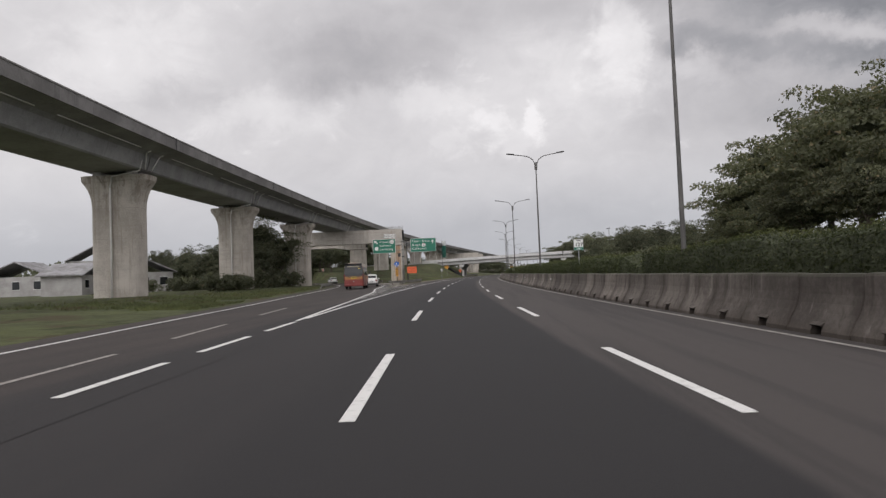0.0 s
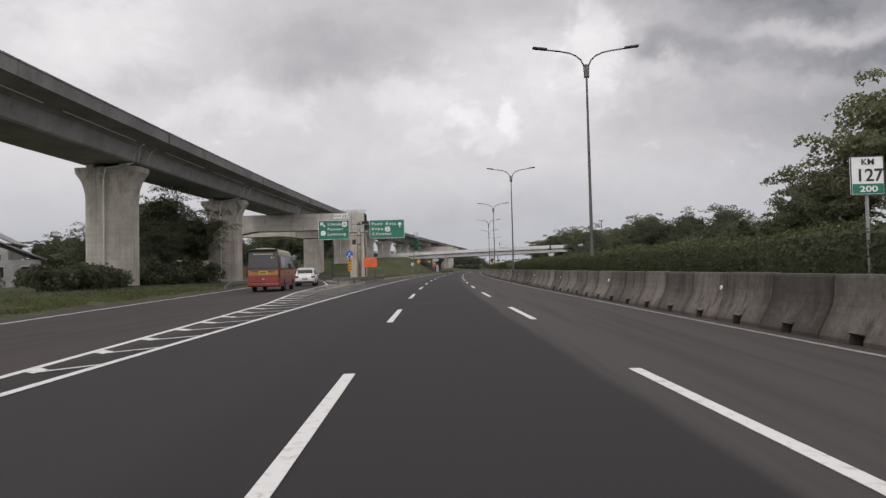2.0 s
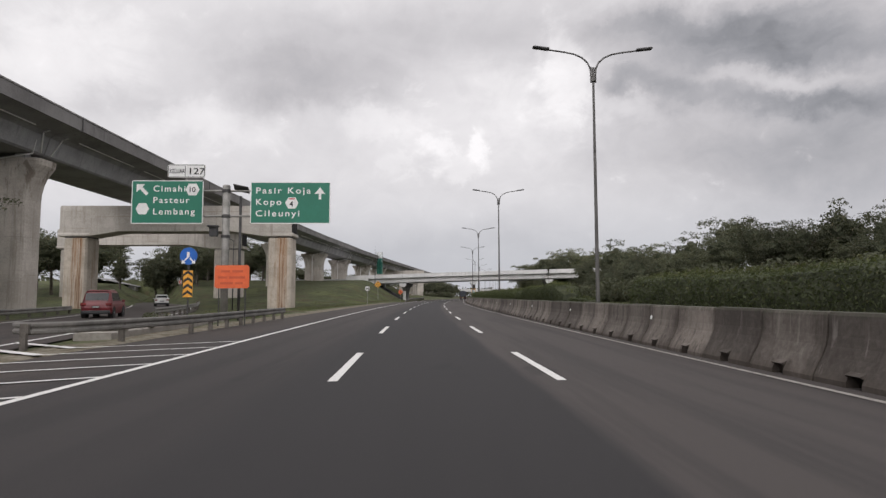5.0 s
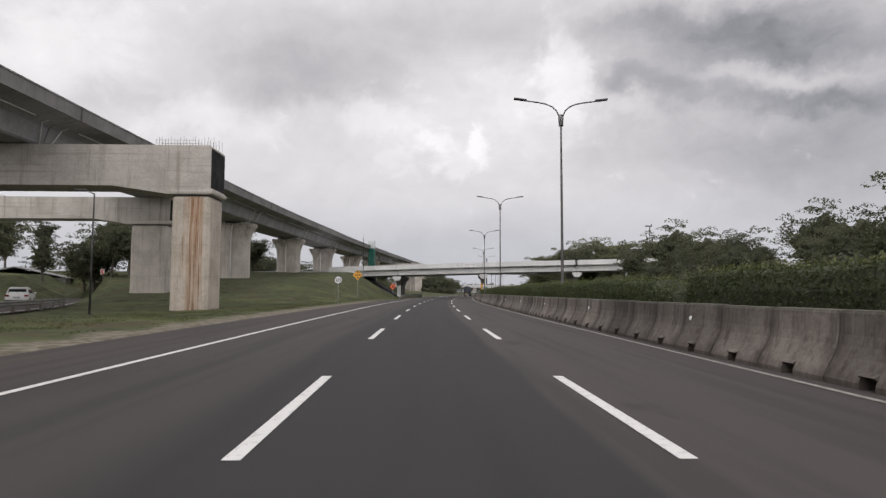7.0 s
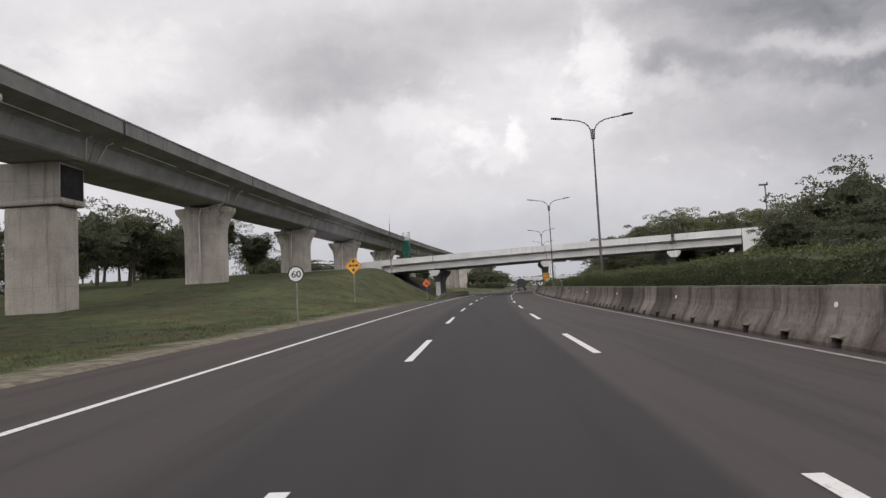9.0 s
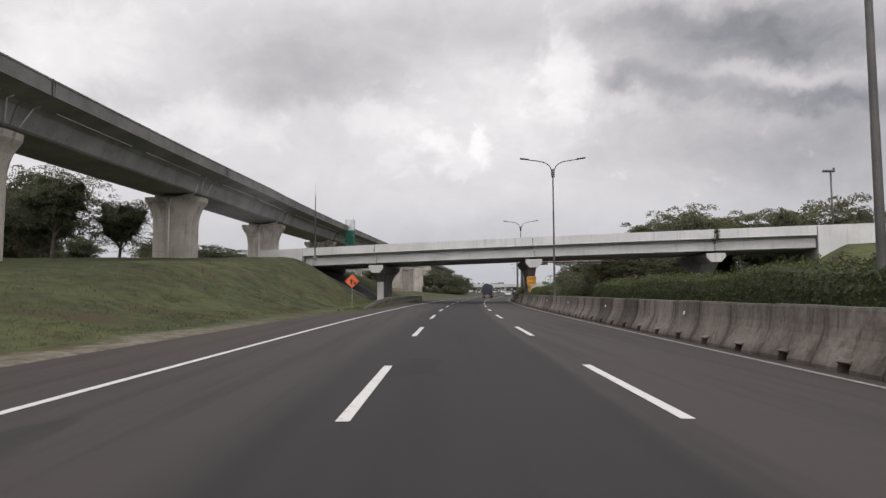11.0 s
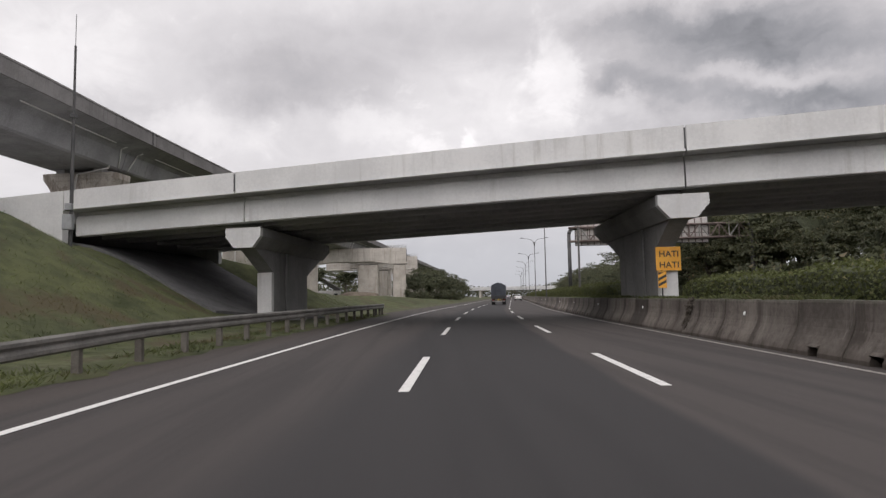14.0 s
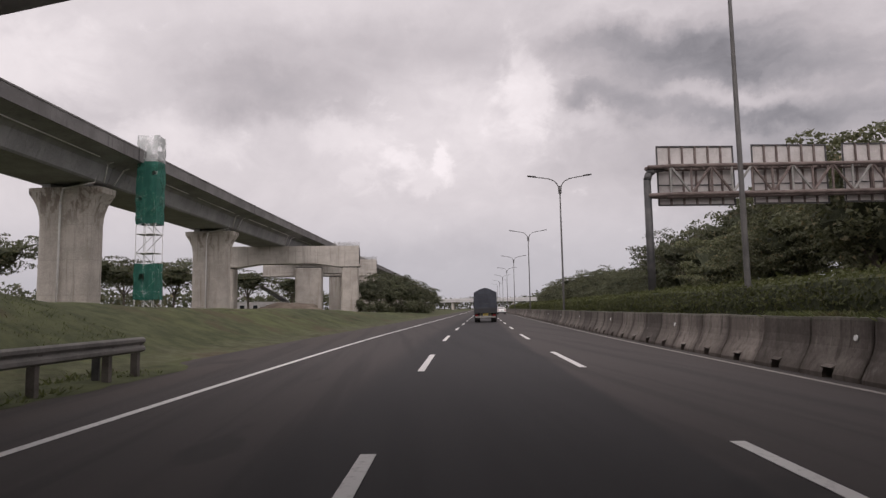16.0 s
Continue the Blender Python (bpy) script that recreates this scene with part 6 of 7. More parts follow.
# ---- trees, bushes, far woods ----
def tree(seed, tall, wide, label, flat=False, leaf=0.24, density=1.0, bare=0.3, name="tree", foliage=LEAF):
    """A trunk with limbs, and a crown of leaf clumps hung on their ends."""
    rng = np.random.default_rng(seed)
    rnd = random.Random(seed)
    t = thing(name, label, "tree", group="roadside trees")
    bm = bmesh.new()
    tips = []
    fork = tall * (bare + rnd.uniform(-0.05, 0.08))
    lean = Vector((rnd.uniform(-0.3, 0.3), rnd.uniform(-0.3, 0.3), 0))
    a = Vector((0, 0, -0.4))
    r = 0.022 * tall + 0.05
    for k in range(3):
        b = Vector((lean.x * (k + 1) / 3, lean.y * (k + 1) / 3, fork * (k + 1) / 3))
        tube(bm, a, b, r, r * 0.86, 8, False)
        a, r = b, r * 0.86
    limbs = rnd.randint(6, 9)
    for k in range(limbs):
        ang = 2 * math.pi * (k + rnd.uniform(-0.3, 0.3)) / limbs
        reach = wide * rnd.uniform(0.45, 1.0)
        rise = (tall - fork) * (rnd.uniform(0.55, 0.85) if flat else rnd.uniform(0.2, 0.85))
        p, q = a + Vector((0, 0, rnd.uniform(-0.12, 0.0) * fork)), None
        rr = r * 0.6
        for j in range(1, 4):
            f = j / 3
            q = a + Vector((math.cos(ang) * reach * f ** 1.1, math.sin(ang) * reach * f ** 1.1, rise * f ** (0.7 if flat else 0.9))) + Vector((rnd.uniform(-0.25, 0.25), rnd.uniform(-0.25, 0.25), 0))
            tube(bm, p, q, rr, rr * 0.7, 5, False)
            p, rr = q, rr * 0.68
            tips.append((q, f))
            for _ in range(2):
                s = q + Vector((rnd.uniform(-1, 1) * wide * 0.2, rnd.uniform(-1, 1) * wide * 0.2, rnd.uniform(0.0, 0.6) * wide * (0.16 if flat else 0.35)))
                tube(bm, q, s, rr * 0.5, rr * 0.22, 3, False)
                tips.append((s, f))
    for _ in range(4 if flat else 8):
        q = a + Vector((rnd.uniform(-0.35, 0.35) * wide, rnd.uniform(-0.35, 0.35) * wide, (tall - fork) * rnd.uniform(0.5, 0.9)))
        tube(bm, a, q, r * 0.4, r * 0.12, 5, False)
        tips.append((q, 1.0))
    part("trunk", bm, BARK, t, "", True)
    centres, normals = [], []
    spots = np.array([tuple(q) for q, f in tips])
    core = spots.mean(axis=0)
    squat = np.array([1, 1, 0.45 if flat else 0.9])
    # solid core fills the crown; its dark tone paints the inner shade
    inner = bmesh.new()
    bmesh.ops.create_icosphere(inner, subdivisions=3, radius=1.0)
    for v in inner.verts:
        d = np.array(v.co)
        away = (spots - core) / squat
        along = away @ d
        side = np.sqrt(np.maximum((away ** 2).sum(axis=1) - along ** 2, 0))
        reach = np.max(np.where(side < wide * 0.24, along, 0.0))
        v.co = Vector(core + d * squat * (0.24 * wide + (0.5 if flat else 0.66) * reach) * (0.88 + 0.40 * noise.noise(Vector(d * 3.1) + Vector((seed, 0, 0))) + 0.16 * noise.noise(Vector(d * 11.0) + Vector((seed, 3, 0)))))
    part("inner_foliage", inner, SHADE_CORE, t, "solid crown filling, toned dark for inner shade")
    for q, f in tips:
        n = int((28 + 60 * f) * density * 1.9)
        size = wide * (0.19 + 0.11 * rnd.random())
        for _ in range(2 if flat else 3):
            c = np.array(q) + rng.normal(size=3) * size * np.array([0.9, 0.9, 0.3 if flat else 0.7])
            d = rng.normal(size=(n, 3))
            d /= np.linalg.norm(d, axis=1)[:, None]
            d[:, 2] = np.abs(d[:, 2]) * 0.9 - 0.25
            rad = size * rng.uniform(0.55, 1.05, (n, 1))
            centres.append(c + d * rad * np.array([1, 1, 0.35 if flat else 0.75]))
            normals.append(d + np.array([0, 0, 0.5]))
    v, fc = leaf_cloud(np.concatenate(centres), np.concatenate(normals), leaf * 0.84, rng)
    leaf_object("crown", v, fc, foliage, t)
    return t


def bush(seed, wide, tall, label):
    rng = np.random.default_rng(seed)
    t = thing("bush", label, "bush", group="roadside bushes")
    bm = bmesh.new()
    for k in range(7):
        a = 2 * math.pi * k / 7
        tube(bm, (0, 0, -0.2), (math.cos(a) * wide * 0.4, math.sin(a) * wide * 0.4, tall * 0.6), 0.05, 0.015, 5, False)
    part("stems", bm, BARK, t)
    cs, ns = [], []
    for k in range(16):
        c = rng.normal(size=3) * np.array([wide * 0.32, wide * 0.32, 0]) + np.array([0, 0, tall * rng.uniform(0.2, 0.7)])
        d = rng.normal(size=(130, 3))
        d /= np.linalg.norm(d, axis=1)[:, None]
        s = wide * rng.uniform(0.2, 0.34)
        p = c + d * s * rng.uniform(0.6, 1.05, (130, 1)) * np.array([1, 1, 0.9])
        p[:, 2] = np.clip(p[:, 2], 0.02, tall)
        cs.append(p)
        ns.append(d)
    v, f = leaf_cloud(np.concatenate(cs), np.concatenate(ns), 0.145, rng)
    leaf_object("foliage", v, f, LEAF, t)
    return t


def stand(ob, x, y, scale=1.0, turn=0.0, squash=1.0):
    """Sets a copy of a tree or bush on the ground."""
    return copy_thing(ob, pose(x, y, height(x, y) - 0.1, 0, 0, turn) @ Matrix.Diagonal((scale, scale, scale * squash, 1)))


rnd = random.Random(21)
BROAD = [tree(s, 10.0, 4.2, "broad dark green roadside tree with an uneven crown", leaf=0.135, density=0.42) for s in (11, 12, 13, 14)]
BIG = [tree(s, 10.0, 4.2, "tall broad roadside tree with dense brown-green foliage", leaf=0.165, density=0.58, foliage=PALE_LEAF) for s in (18, 19)]
MID = [tree(s, 10.0, 4.2, "dark green tree in the belt beyond the road", leaf=0.20, density=0.23) for s in (15, 16, 17)]
UMBRELLA = [tree(s, 10.0, 6.0, "spreading umbrella-crowned rain tree behind the viaduct", flat=True, leaf=0.22, density=0.3, bare=0.42) for s in (31, 32)]
SLIM = [tree(s, 10.0, 2.2, "slim dark conifer-like tree", leaf=0.19, density=0.22, bare=0.15) for s in (41, 42)]
PINE = [tree(s, 12.0, 2.5, "tall sparse pine with a long bare trunk", leaf=0.17, density=0.20, bare=0.42) for s in (45, 46)]
BUSHES = [bush(s, 2.6, 2.3, "dense dark green bush in rough grass") for s in (51, 52, 53)]
for k, ob in enumerate(BROAD + BIG + MID + UMBRELLA + SLIM + PINE + BUSHES):
    x, y = line(430) + 40 + 7 * (k % 6), 430 + 9 * (k // 6)
    ob.matrix_basis = pose(x, y, height(x, y) - 0.1)

# the big group beside the opposite carriageway
for off, y, s in ((37.5, 82, 1.45), (40, 74, 1.6), (42, 66, 1.7), (46, 78, 1.3), (39, 67, 1.6), (45, 60, 1.6), (42, 52, 1.6), (38, 92, 0.85), (41, 101, 1.0), (35.5, 70, 0.95), (35, 60, 0.9), (36, 78, 0.9), (35.5, 50, 0.9), (47, 70, 1.7), (49, 45, 1.7)):
    stand(rnd.choice(BIG), line(y) + off, y, s, rnd.uniform(0, 360))
# the belt of trees along it
y = 106.0
while y < 520:
    near = lerp(y, [(106, 36), (150, 35), (175, 31.5), (190, 31), (205, 33), (245, 34), (262, 31), (300, 27.5), (420, 27), (520, 27)])
    tall = lerp(y, [(105, 0.70), (125, 0.76), (137, 0.86), (152, 0.84), (162, 0.70), (185, 0.74), (200, 0.92), (214, 1.0), (240, 0.75), (262, 1.0), (285, 1.25), (305, 1.2), (335, 1.05), (360, 0.9), (520, 0.9)])
    for row in range(0 if 214 < y < 240 else 2):
        yy = y + rnd.uniform(-2, 2)
        x = line(yy) + near + row * 5.5 + rnd.uniform(-1.5, 1.5)
        s = tall * rnd.uniform(0.72, 1.18) * (0.75 if row == 0 else 1.0)
        pool = BROAD if (row == 0 and y < 200) else BIG if (row == 0 and 255 < y < 320) else MID
        pick = rnd.choice(SLIM) if rnd.random() < 0.12 else rnd.choice(UMBRELLA) if (y > 300 and rnd.random() < 0.2) else rnd.choice(pool)
        stand(pick, x, yy, s, rnd.uniform(0, 360))
    if rnd.random() < 0.9 and not 212 < y < 254:
        yy = y + rnd.uniform(-2, 2)
        stand(rnd.choice(BUSHES), line(yy) + near - 3.2 + rnd.uniform(-1, 1), yy, rnd.uniform(0.8, 1.5), rnd.uniform(0, 360))
    y += 6.8
for k in range(26):
    y = 50 + k * 3.1
    stand(rnd.choice(BUSHES), line(y) + 29.5 + rnd.uniform(-1.2, 1.2), y, rnd.uniform(0.9, 1.5), rnd.uniform(0, 360))
for x, y, s in ((32, 284, 1.25), (36.5, 277, 1.3), (44, 273, 1.38), (51, 276, 1.42), (57.5, 271, 1.42), (63, 276, 1.5), (47, 283, 1.35), (70, 270, 1.5)):
    stand(rnd.choice(BIG), x, y, s, rnd.uniform(0, 360))
for x, y in ((38, 261), (41, 264), (44.5, 262), (48, 264), (51.5, 262), (55, 264), (58.5, 262), (62, 265), (66, 263)):
    stand(rnd.choice(BUSHES), x, y, rnd.uniform(1.6, 2.1), rnd.uniform(0, 360))
# thicket at the foot of the belt
for y in steps(103, 212, 2.5) + steps(256, 420, 3.2):
    near = lerp(y, [(103, 31), (130, 30.5), (175, 28.3), (212, 29), (256, 28.5), (300, 27.0), (420, 27.0)])
    stand(rnd.choice(BUSHES), line(y) + near + rnd.uniform(-0.9, 1.2), y + rnd.uniform(-0.8, 0.8), rnd.uniform(1.0, 1.75), rnd.uniform(0, 360))
# left of the exit ramp and behind the viaduct
for x, y, s in ((-38, 113, 1.18), (-41, 119, 1.15), (-36.5, 121, 1.0), (-43.5, 112, 0.78), (-35, 108, 0.72), (-45, 124, 0.95), (-47.5, 114, 0.72), (-52, 121, 0.7), (-58, 128, 0.8), (-64, 132, 0.8), (-48, 133, 0.9), (-56, 140, 0.9), (-40, 130, 1.0)):
    stand(rnd.choice(BROAD if x > -46 else MID), x, y, s, rnd.uniform(0, 360))
for x, y, s in ((-33, 104, 1.3), (-35, 101, 1.2), (-37, 106, 1.6), (-40, 108, 1.7), (-42, 104, 1.4), (-34, 112, 1.5), (-45, 107, 1.5), (-36.5, 109, 1.6), (-33.5, 117, 1.3), (-47, 102, 1.1), (-50, 99, 1.0), (-44, 99, 0.9), (-13.9, 107.4, 0.34), (-12.9, 103.5, 0.25)):
    stand(rnd.choice(BUSHES), x, y, s, rnd.uniform(0, 360))
for k in range(24):
    y = 82 + k * 2.0
    x = lerp(y, RAMP_LEFT) - 13 - 0.15 * (y - 82) + rnd.uniform(-1.5, 1.5)
    stand(rnd.choice(BUSHES), x, y, rnd.uniform(0.7, 1.15), rnd.uniform(0, 360))
for k in range(32):
    y = 165 + k * 4.2
    x = line(y) - 58 - rnd.uniform(0, 26)
    if y < 178 or not 0.52 < -x / (y - 100) < 0.66:
        stand(rnd.choice(MID), x, y, rnd.uniform(0.9, 1.25), rnd.uniform(0, 360))
for x, y, s in ((-64, 150, 0.9), (-71, 158, 0.8), (-78, 149, 0.9), (-84, 166, 1.1), (-90, 175, 1.0)):
    stand(rnd.choice(SLIM + BROAD[:1]), x, y, s, rnd.uniform(0, 360))
for x, y, s in ((-52, 338, 1.25), (-60, 330, 1.3), (-44, 352, 1.1), (-37, 366, 1.1), (-30, 395, 1.15), (-66, 345, 1.2), (-24, 420, 1.15), (-48, 372, 1.2)):
    stand(rnd.choice(UMBRELLA), x, y, s, rnd.uniform(0, 360))
for x, y, s, kinds in ((-75, 229, 1.0, PINE), (-112, 274, 1.3, PINE), (-79, 236, 0.9, PINE), (-55, 215, 1.1, MID), (-50, 211, 0.95, MID), (-60, 219, 1.15, MID), (-64, 224, 1.05, MID), (-47, 219, 1.05, MID), (-57, 228, 1.25, MID), (-44, 240, 1.1, BROAD), (-49, 246, 1.1, BROAD), (-54, 250, 1.2, MID), (-58, 240, 1.15, MID), (-62, 252, 1.2, MID), (-40, 247, 0.95, BROAD), (-67, 246, 1.2, MID), (-53, 290, 1.15, MID), (-48, 293, 0.85, MID)):
    stand(rnd.choice(kinds), x, y, s, rnd.uniform(0, 360))
# clump at the left edge of the road beyond the last portal frames
for x, y, s in ((-1.2, 366, 0.72), (0.4, 372, 0.78), (2.5, 378, 0.70), (4.8, 384, 0.82), (1.5, 386, 0.9), (6.5, 392, 0.75), (8.5, 401, 0.7), (10, 410, 0.75), (5, 398, 0.85), (12, 422, 0.7), (9, 428, 0.8), (15, 436, 0.7)):
    stand(rnd.choice(MID), x, y, s, rnd.uniform(0, 360))
for x, y in ((-2.5, 361), (0.5, 365), (3.2, 371), (5.5, 377), (8, 385), (10, 393)):
    stand(rnd.choice(BUSHES), x, y, rnd.uniform(1.0, 1.6), rnd.uniform(0, 360))


def far_woods(name, points, low, tall, leaf, seed, label):
    """A distant belt of woods with an uneven top."""
    rng = np.random.default_rng(seed)
    cs, ns = [], []
    for (x0, y0), (x1, y1) in zip(points, points[1:]):
        n = int(math.hypot(x1 - x0, y1 - y0) * 28)
        f = rng.random(n)
        x, y = x0 + (x1 - x0) * f + rng.normal(0, 5, n), y0 + (y1 - y0) * f + rng.normal(0, 5, n)
        top = np.array([tall * (0.7 + 0.35 * noise.noise((a * 0.06, b * 0.06, seed)) + 0.25 * noise.noise((a * 0.21, b * 0.21, seed))) for a, b in zip(x, y)])
        z = low + top * rng.random(n) ** 0.6
        cs.append(np.stack([x, y, z], 1))
        d = rng.normal(size=(n, 3)) + np.array([0, -0.6, 0.6])
        ns.append(d)
    v, f = leaf_cloud(np.concatenate(cs), np.concatenate(ns), leaf, rng)
    return tagged(leaf_object(name, v, f, LEAF), label, "woods", kind="stuff")


far_woods("far_woods", [(-330, 380), (-200, 420), (-110, 470), (-40, 560), (20, 640)], 0, 13, 1.0, 61, "distant dark belt of trees on the horizon")
far_woods("far_woods", [(110, 700), (95, 560), (100, 430), (96, 300), (88, 160), (80, 40)], 0, 13, 0.9, 62, "distant dark belt of trees beyond the motorway")
far_woods("far_woods", [(-150, 60), (-130, 160), (-125, 260), (-120, 360)], 0, 10, 0.8, 63, "distant belt of trees beyond the houses")
far_woods("far_woods", [(20, 760), (70, 740), (130, 720)], 0, 12, 1.0, 64, "distant belt of trees closing the road")


def tufts(name, n, seed, area, size, label):
    """Grass blades in tufts on the verge."""
    rng = np.random.default_rng(seed)
    pts = []
    while len(pts) < n:
        off, y = area(rng)
        x = line(y) + off
        if lerp(y, RAMP_LEFT) - 2 < x < lerp(y, RAMP_RIGHT) + 1.5 and y < 228:
            continue
        if noise.noise((x * 0.35, y * 0.35, 7)) < -0.22:
            continue
        pts.append((x, y, height(x, y)))
    c = np.array(pts)
    h = size * rng.uniform(0.5, 1.6, (n, 1))
    a = rng.uniform(0, 2 * np.pi, n)
    side = np.stack([np.cos(a), np.sin(a), np.zeros(n)], 1) * h * 0.10
    bend = np.stack([rng.normal(0, 1, n), rng.normal(0, 1, n), np.zeros(n)], 1) * h * 0.8
    up_ = np.array([0, 0, 1.0]) * h
    v = np.stack([c - side * 2, c + side * 2, c + up_ + bend + side * 0.3, c + up_ * 0.96 + bend - side * 0.3], 1).reshape(-1, 3)
    return tagged(leaf_object(name, v, np.arange(4 * n).reshape(-1, 4), GRASS_BLADE), label, "grass", kind="stuff")


tufts("verge_grass", 60000, 71, lambda r: (-9.0 - abs(r.normal(0, 6.0)), r.uniform(106, 270)), 0.06, "short uneven grass on the verge and embankment")
tufts("verge_grass", 9000, 74, lambda r: (-5.95 - r.random() * 1.4, r.uniform(213, 264)), 0.12, "ragged grass under the guard rail")
tufts("verge_grass", 24000, 72, lambda r: (8.2 + r.random() * 2.6, r.uniform(8, 300)), 0.09, "short grass on the raised median")
tufts("verge_grass", 9000, 75, lambda r: (7.98 + abs(r.normal(0, 0.35)), r.uniform(229, 263)), 0.17, "rank grass leaning over the barrier under the overpass")
tufts("verge_grass", 20000, 73, lambda r: (-11.5 - abs(r.normal(0, 6)), r.uniform(38, 105)), 0.11, "short grass beside the exit ramp")

# ---- houses and far overpass ----
def house(at, turn, w, d, wall, ridge, label):
    h = thing("house", label, "house", pose(*at, 0, 0, turn), "houses beyond the ramp")
    part("wall", boxes((-w / 2, w / 2, -d / 2, d / 2, -0.3, wall)), PLASTER, h)
    over = 0.6
    bm = prism(bmesh.new(), [(-w / 2 - over, wall - 0.15), (0, ridge), (w / 2 + over, wall - 0.15), (w / 2 + over, wall + 0.05), (0, ridge + 0.2), (-w / 2 - over, wall + 0.05)], -d / 2 - over, d / 2 + over)
    part("roof", bm, ROOF, h)
    for k in range(max(2, int(w / 3))):
        x = -w / 2 + (k + 0.5) * w / max(2, int(w / 3))
        win = part("window", boxes((x - 0.6, x + 0.6, -d / 2 - 0.03, -d / 2 + 0.02, wall * 0.35, wall * 0.75)), GLASS_DARK, h)
        part("frame", boxes((x - 0.66, x + 0.66, -d / 2 - 0.05, -d / 2 - 0.032, wall * 0.75, wall * 0.75 + 0.07), (x - 0.66, x + 0.66, -d / 2 - 0.05, -d / 2 - 0.032, wall * 0.35 - 0.07, wall * 0.35)), WHITE_SHEET, win)
    return h


house((-72, 124, 0.3), 25, 12, 9, 6.2, 9.8, "two-storey grey plastered house with a shallow roof")
house((-58.5, 112, 0.3), 40, 9, 7, 3.4, 5.6, "low house with a weathered sheet roof")
house((-64, 103, 0.3), 100, 10, 6, 3.2, 5.0, "low grey house with a patched sheet roof")
house((-84, 118, 0.3), 10, 11, 8, 3.6, 6.2, "low house with a dark roof")
house((-35, 430, 0.5), 20, 14, 9, 3.6, 8.2, "pale house with a steep roof far behind the viaduct")

house((-84, 238, 0.3), 12, 18, 9, 3.6, 5.6, "long low building with a pale sheet roof beyond the ramp")

far = thing("far_overpass", "distant pale overpass crossing the motorway", "overpass", pose(line(600) + 8, 600, 0, 0, 0, heading(600) - 4))
part("parapet", boxes((-70, 70, -0.3, 0, 6.0, 7.0), bevel=0.03), WHITEWASH, far)
part("girder", boxes((-70, 70, 0.002, 9, 4.9, 6.1)), WHITEWASH, far)
for x in (-24, -9, 11, 30):
    part("pier", boxes((x - 0.6, x + 0.6, 1, 8, -0.5, 4.895), bevel=0.05), PIER, far)

mound = bmesh.new()
bmesh.ops.create_icosphere(mound, subdivisions=4, radius=1.0)
for v in mound.verts:
    v.co = Vector((v.co.x * 5.5, v.co.y * 3.5, max(v.co.z, -0.1) * 1.7)) * (1 + 0.22 * noise.noise(v.co * 2.5))
tagged(part("earth_mound", mound, EARTH), "heap of bare brown soil beside a viaduct pier", "soil heap").matrix_basis = pose(-12.5, 345, 0.9)


# ---- vehicles ----
def wheel(x, y, r, w, parent, hub=STEEL):
    bm = bmesh.new()
    s = 1 if x > 0 else -1
    outline = [(0.55 * r, 0), (0.9 * r, 0.0), (r, 0.12 * w), (r, 0.88 * w), (0.9 * r, w), (0.55 * r, w)]
    n = 20
    rings = [[bm.verts.new((x - s * d, y + q * math.cos(2 * math.pi * i / n), r + q * math.sin(2 * math.pi * i / n))) for i in range(n)] for q, d in outline]
    for a, b in zip(rings, rings[1:]):
        for i in range(n):
            bm.faces.new((a[i], a[(i + 1) % n], b[(i + 1) % n], b[i]))
    bmesh.ops.recalc_face_normals(bm, faces=bm.faces)
    t = part("wheel", bm, RUBBER, parent, "black tyre", True)
    part("rim", tubes(((x - s * 0.04, y, r), (x - s * (w - 0.02), y, r), 0.56 * r, 0.56 * r), ((x - s * 0.0, y, r), (x - s * 0.06, y, r), 0.2 * r, 0.22 * r), sides=16), hub, t)
    return t


def loft(rings, caps=True):
    bm = bmesh.new()
    vs = [[bm.verts.new(p) for p in ring] for ring in rings]
    n = len(vs[0])
    for a, b in zip(vs, vs[1:]):
        for i in range(n - 1):
            bm.faces.new((a[i], a[i + 1], b[i + 1], b[i]))
    return bm, vs


def paint(name, c, dirty=0.75, rough=0.35):
    return mottled(name, c, tuple(v * dirty for v in c), 1.2, 14, rough, 0, 0.0004)


TAN, ORANGE_PAINT, RED_PAINT = paint("tan_paint", (0.32, 0.235, 0.16)), paint("orange_paint", (0.44, 0.20, 0.065)), paint("red_paint", (0.26, 0.052, 0.045))
WHITE_PAINT, DARK_PAINT, MAROON = paint("white_paint", (0.72, 0.72, 0.70), 0.9), paint("grey_black_paint", (0.03, 0.03, 0.032)), paint("maroon_paint", (0.16, 0.02, 0.025))
LAMP_RED = mottled("red_lens", (0.15, 0.014, 0.014), (0.22, 0.02, 0.018), 3, 25, 0.2)
PLATE = mottled("yellow_plate", (0.55, 0.40, 0.05), (0.60, 0.44, 0.07), 2, 15, 0.5)
CHROME = mottled("chrome", (0.6, 0.6, 0.6), (0.7, 0.7, 0.7), 3, 30, 0.2, 1.0, 0.0)
CREAM = paint("cream_lettering", (0.62, 0.55, 0.40), 0.9, 0.5)


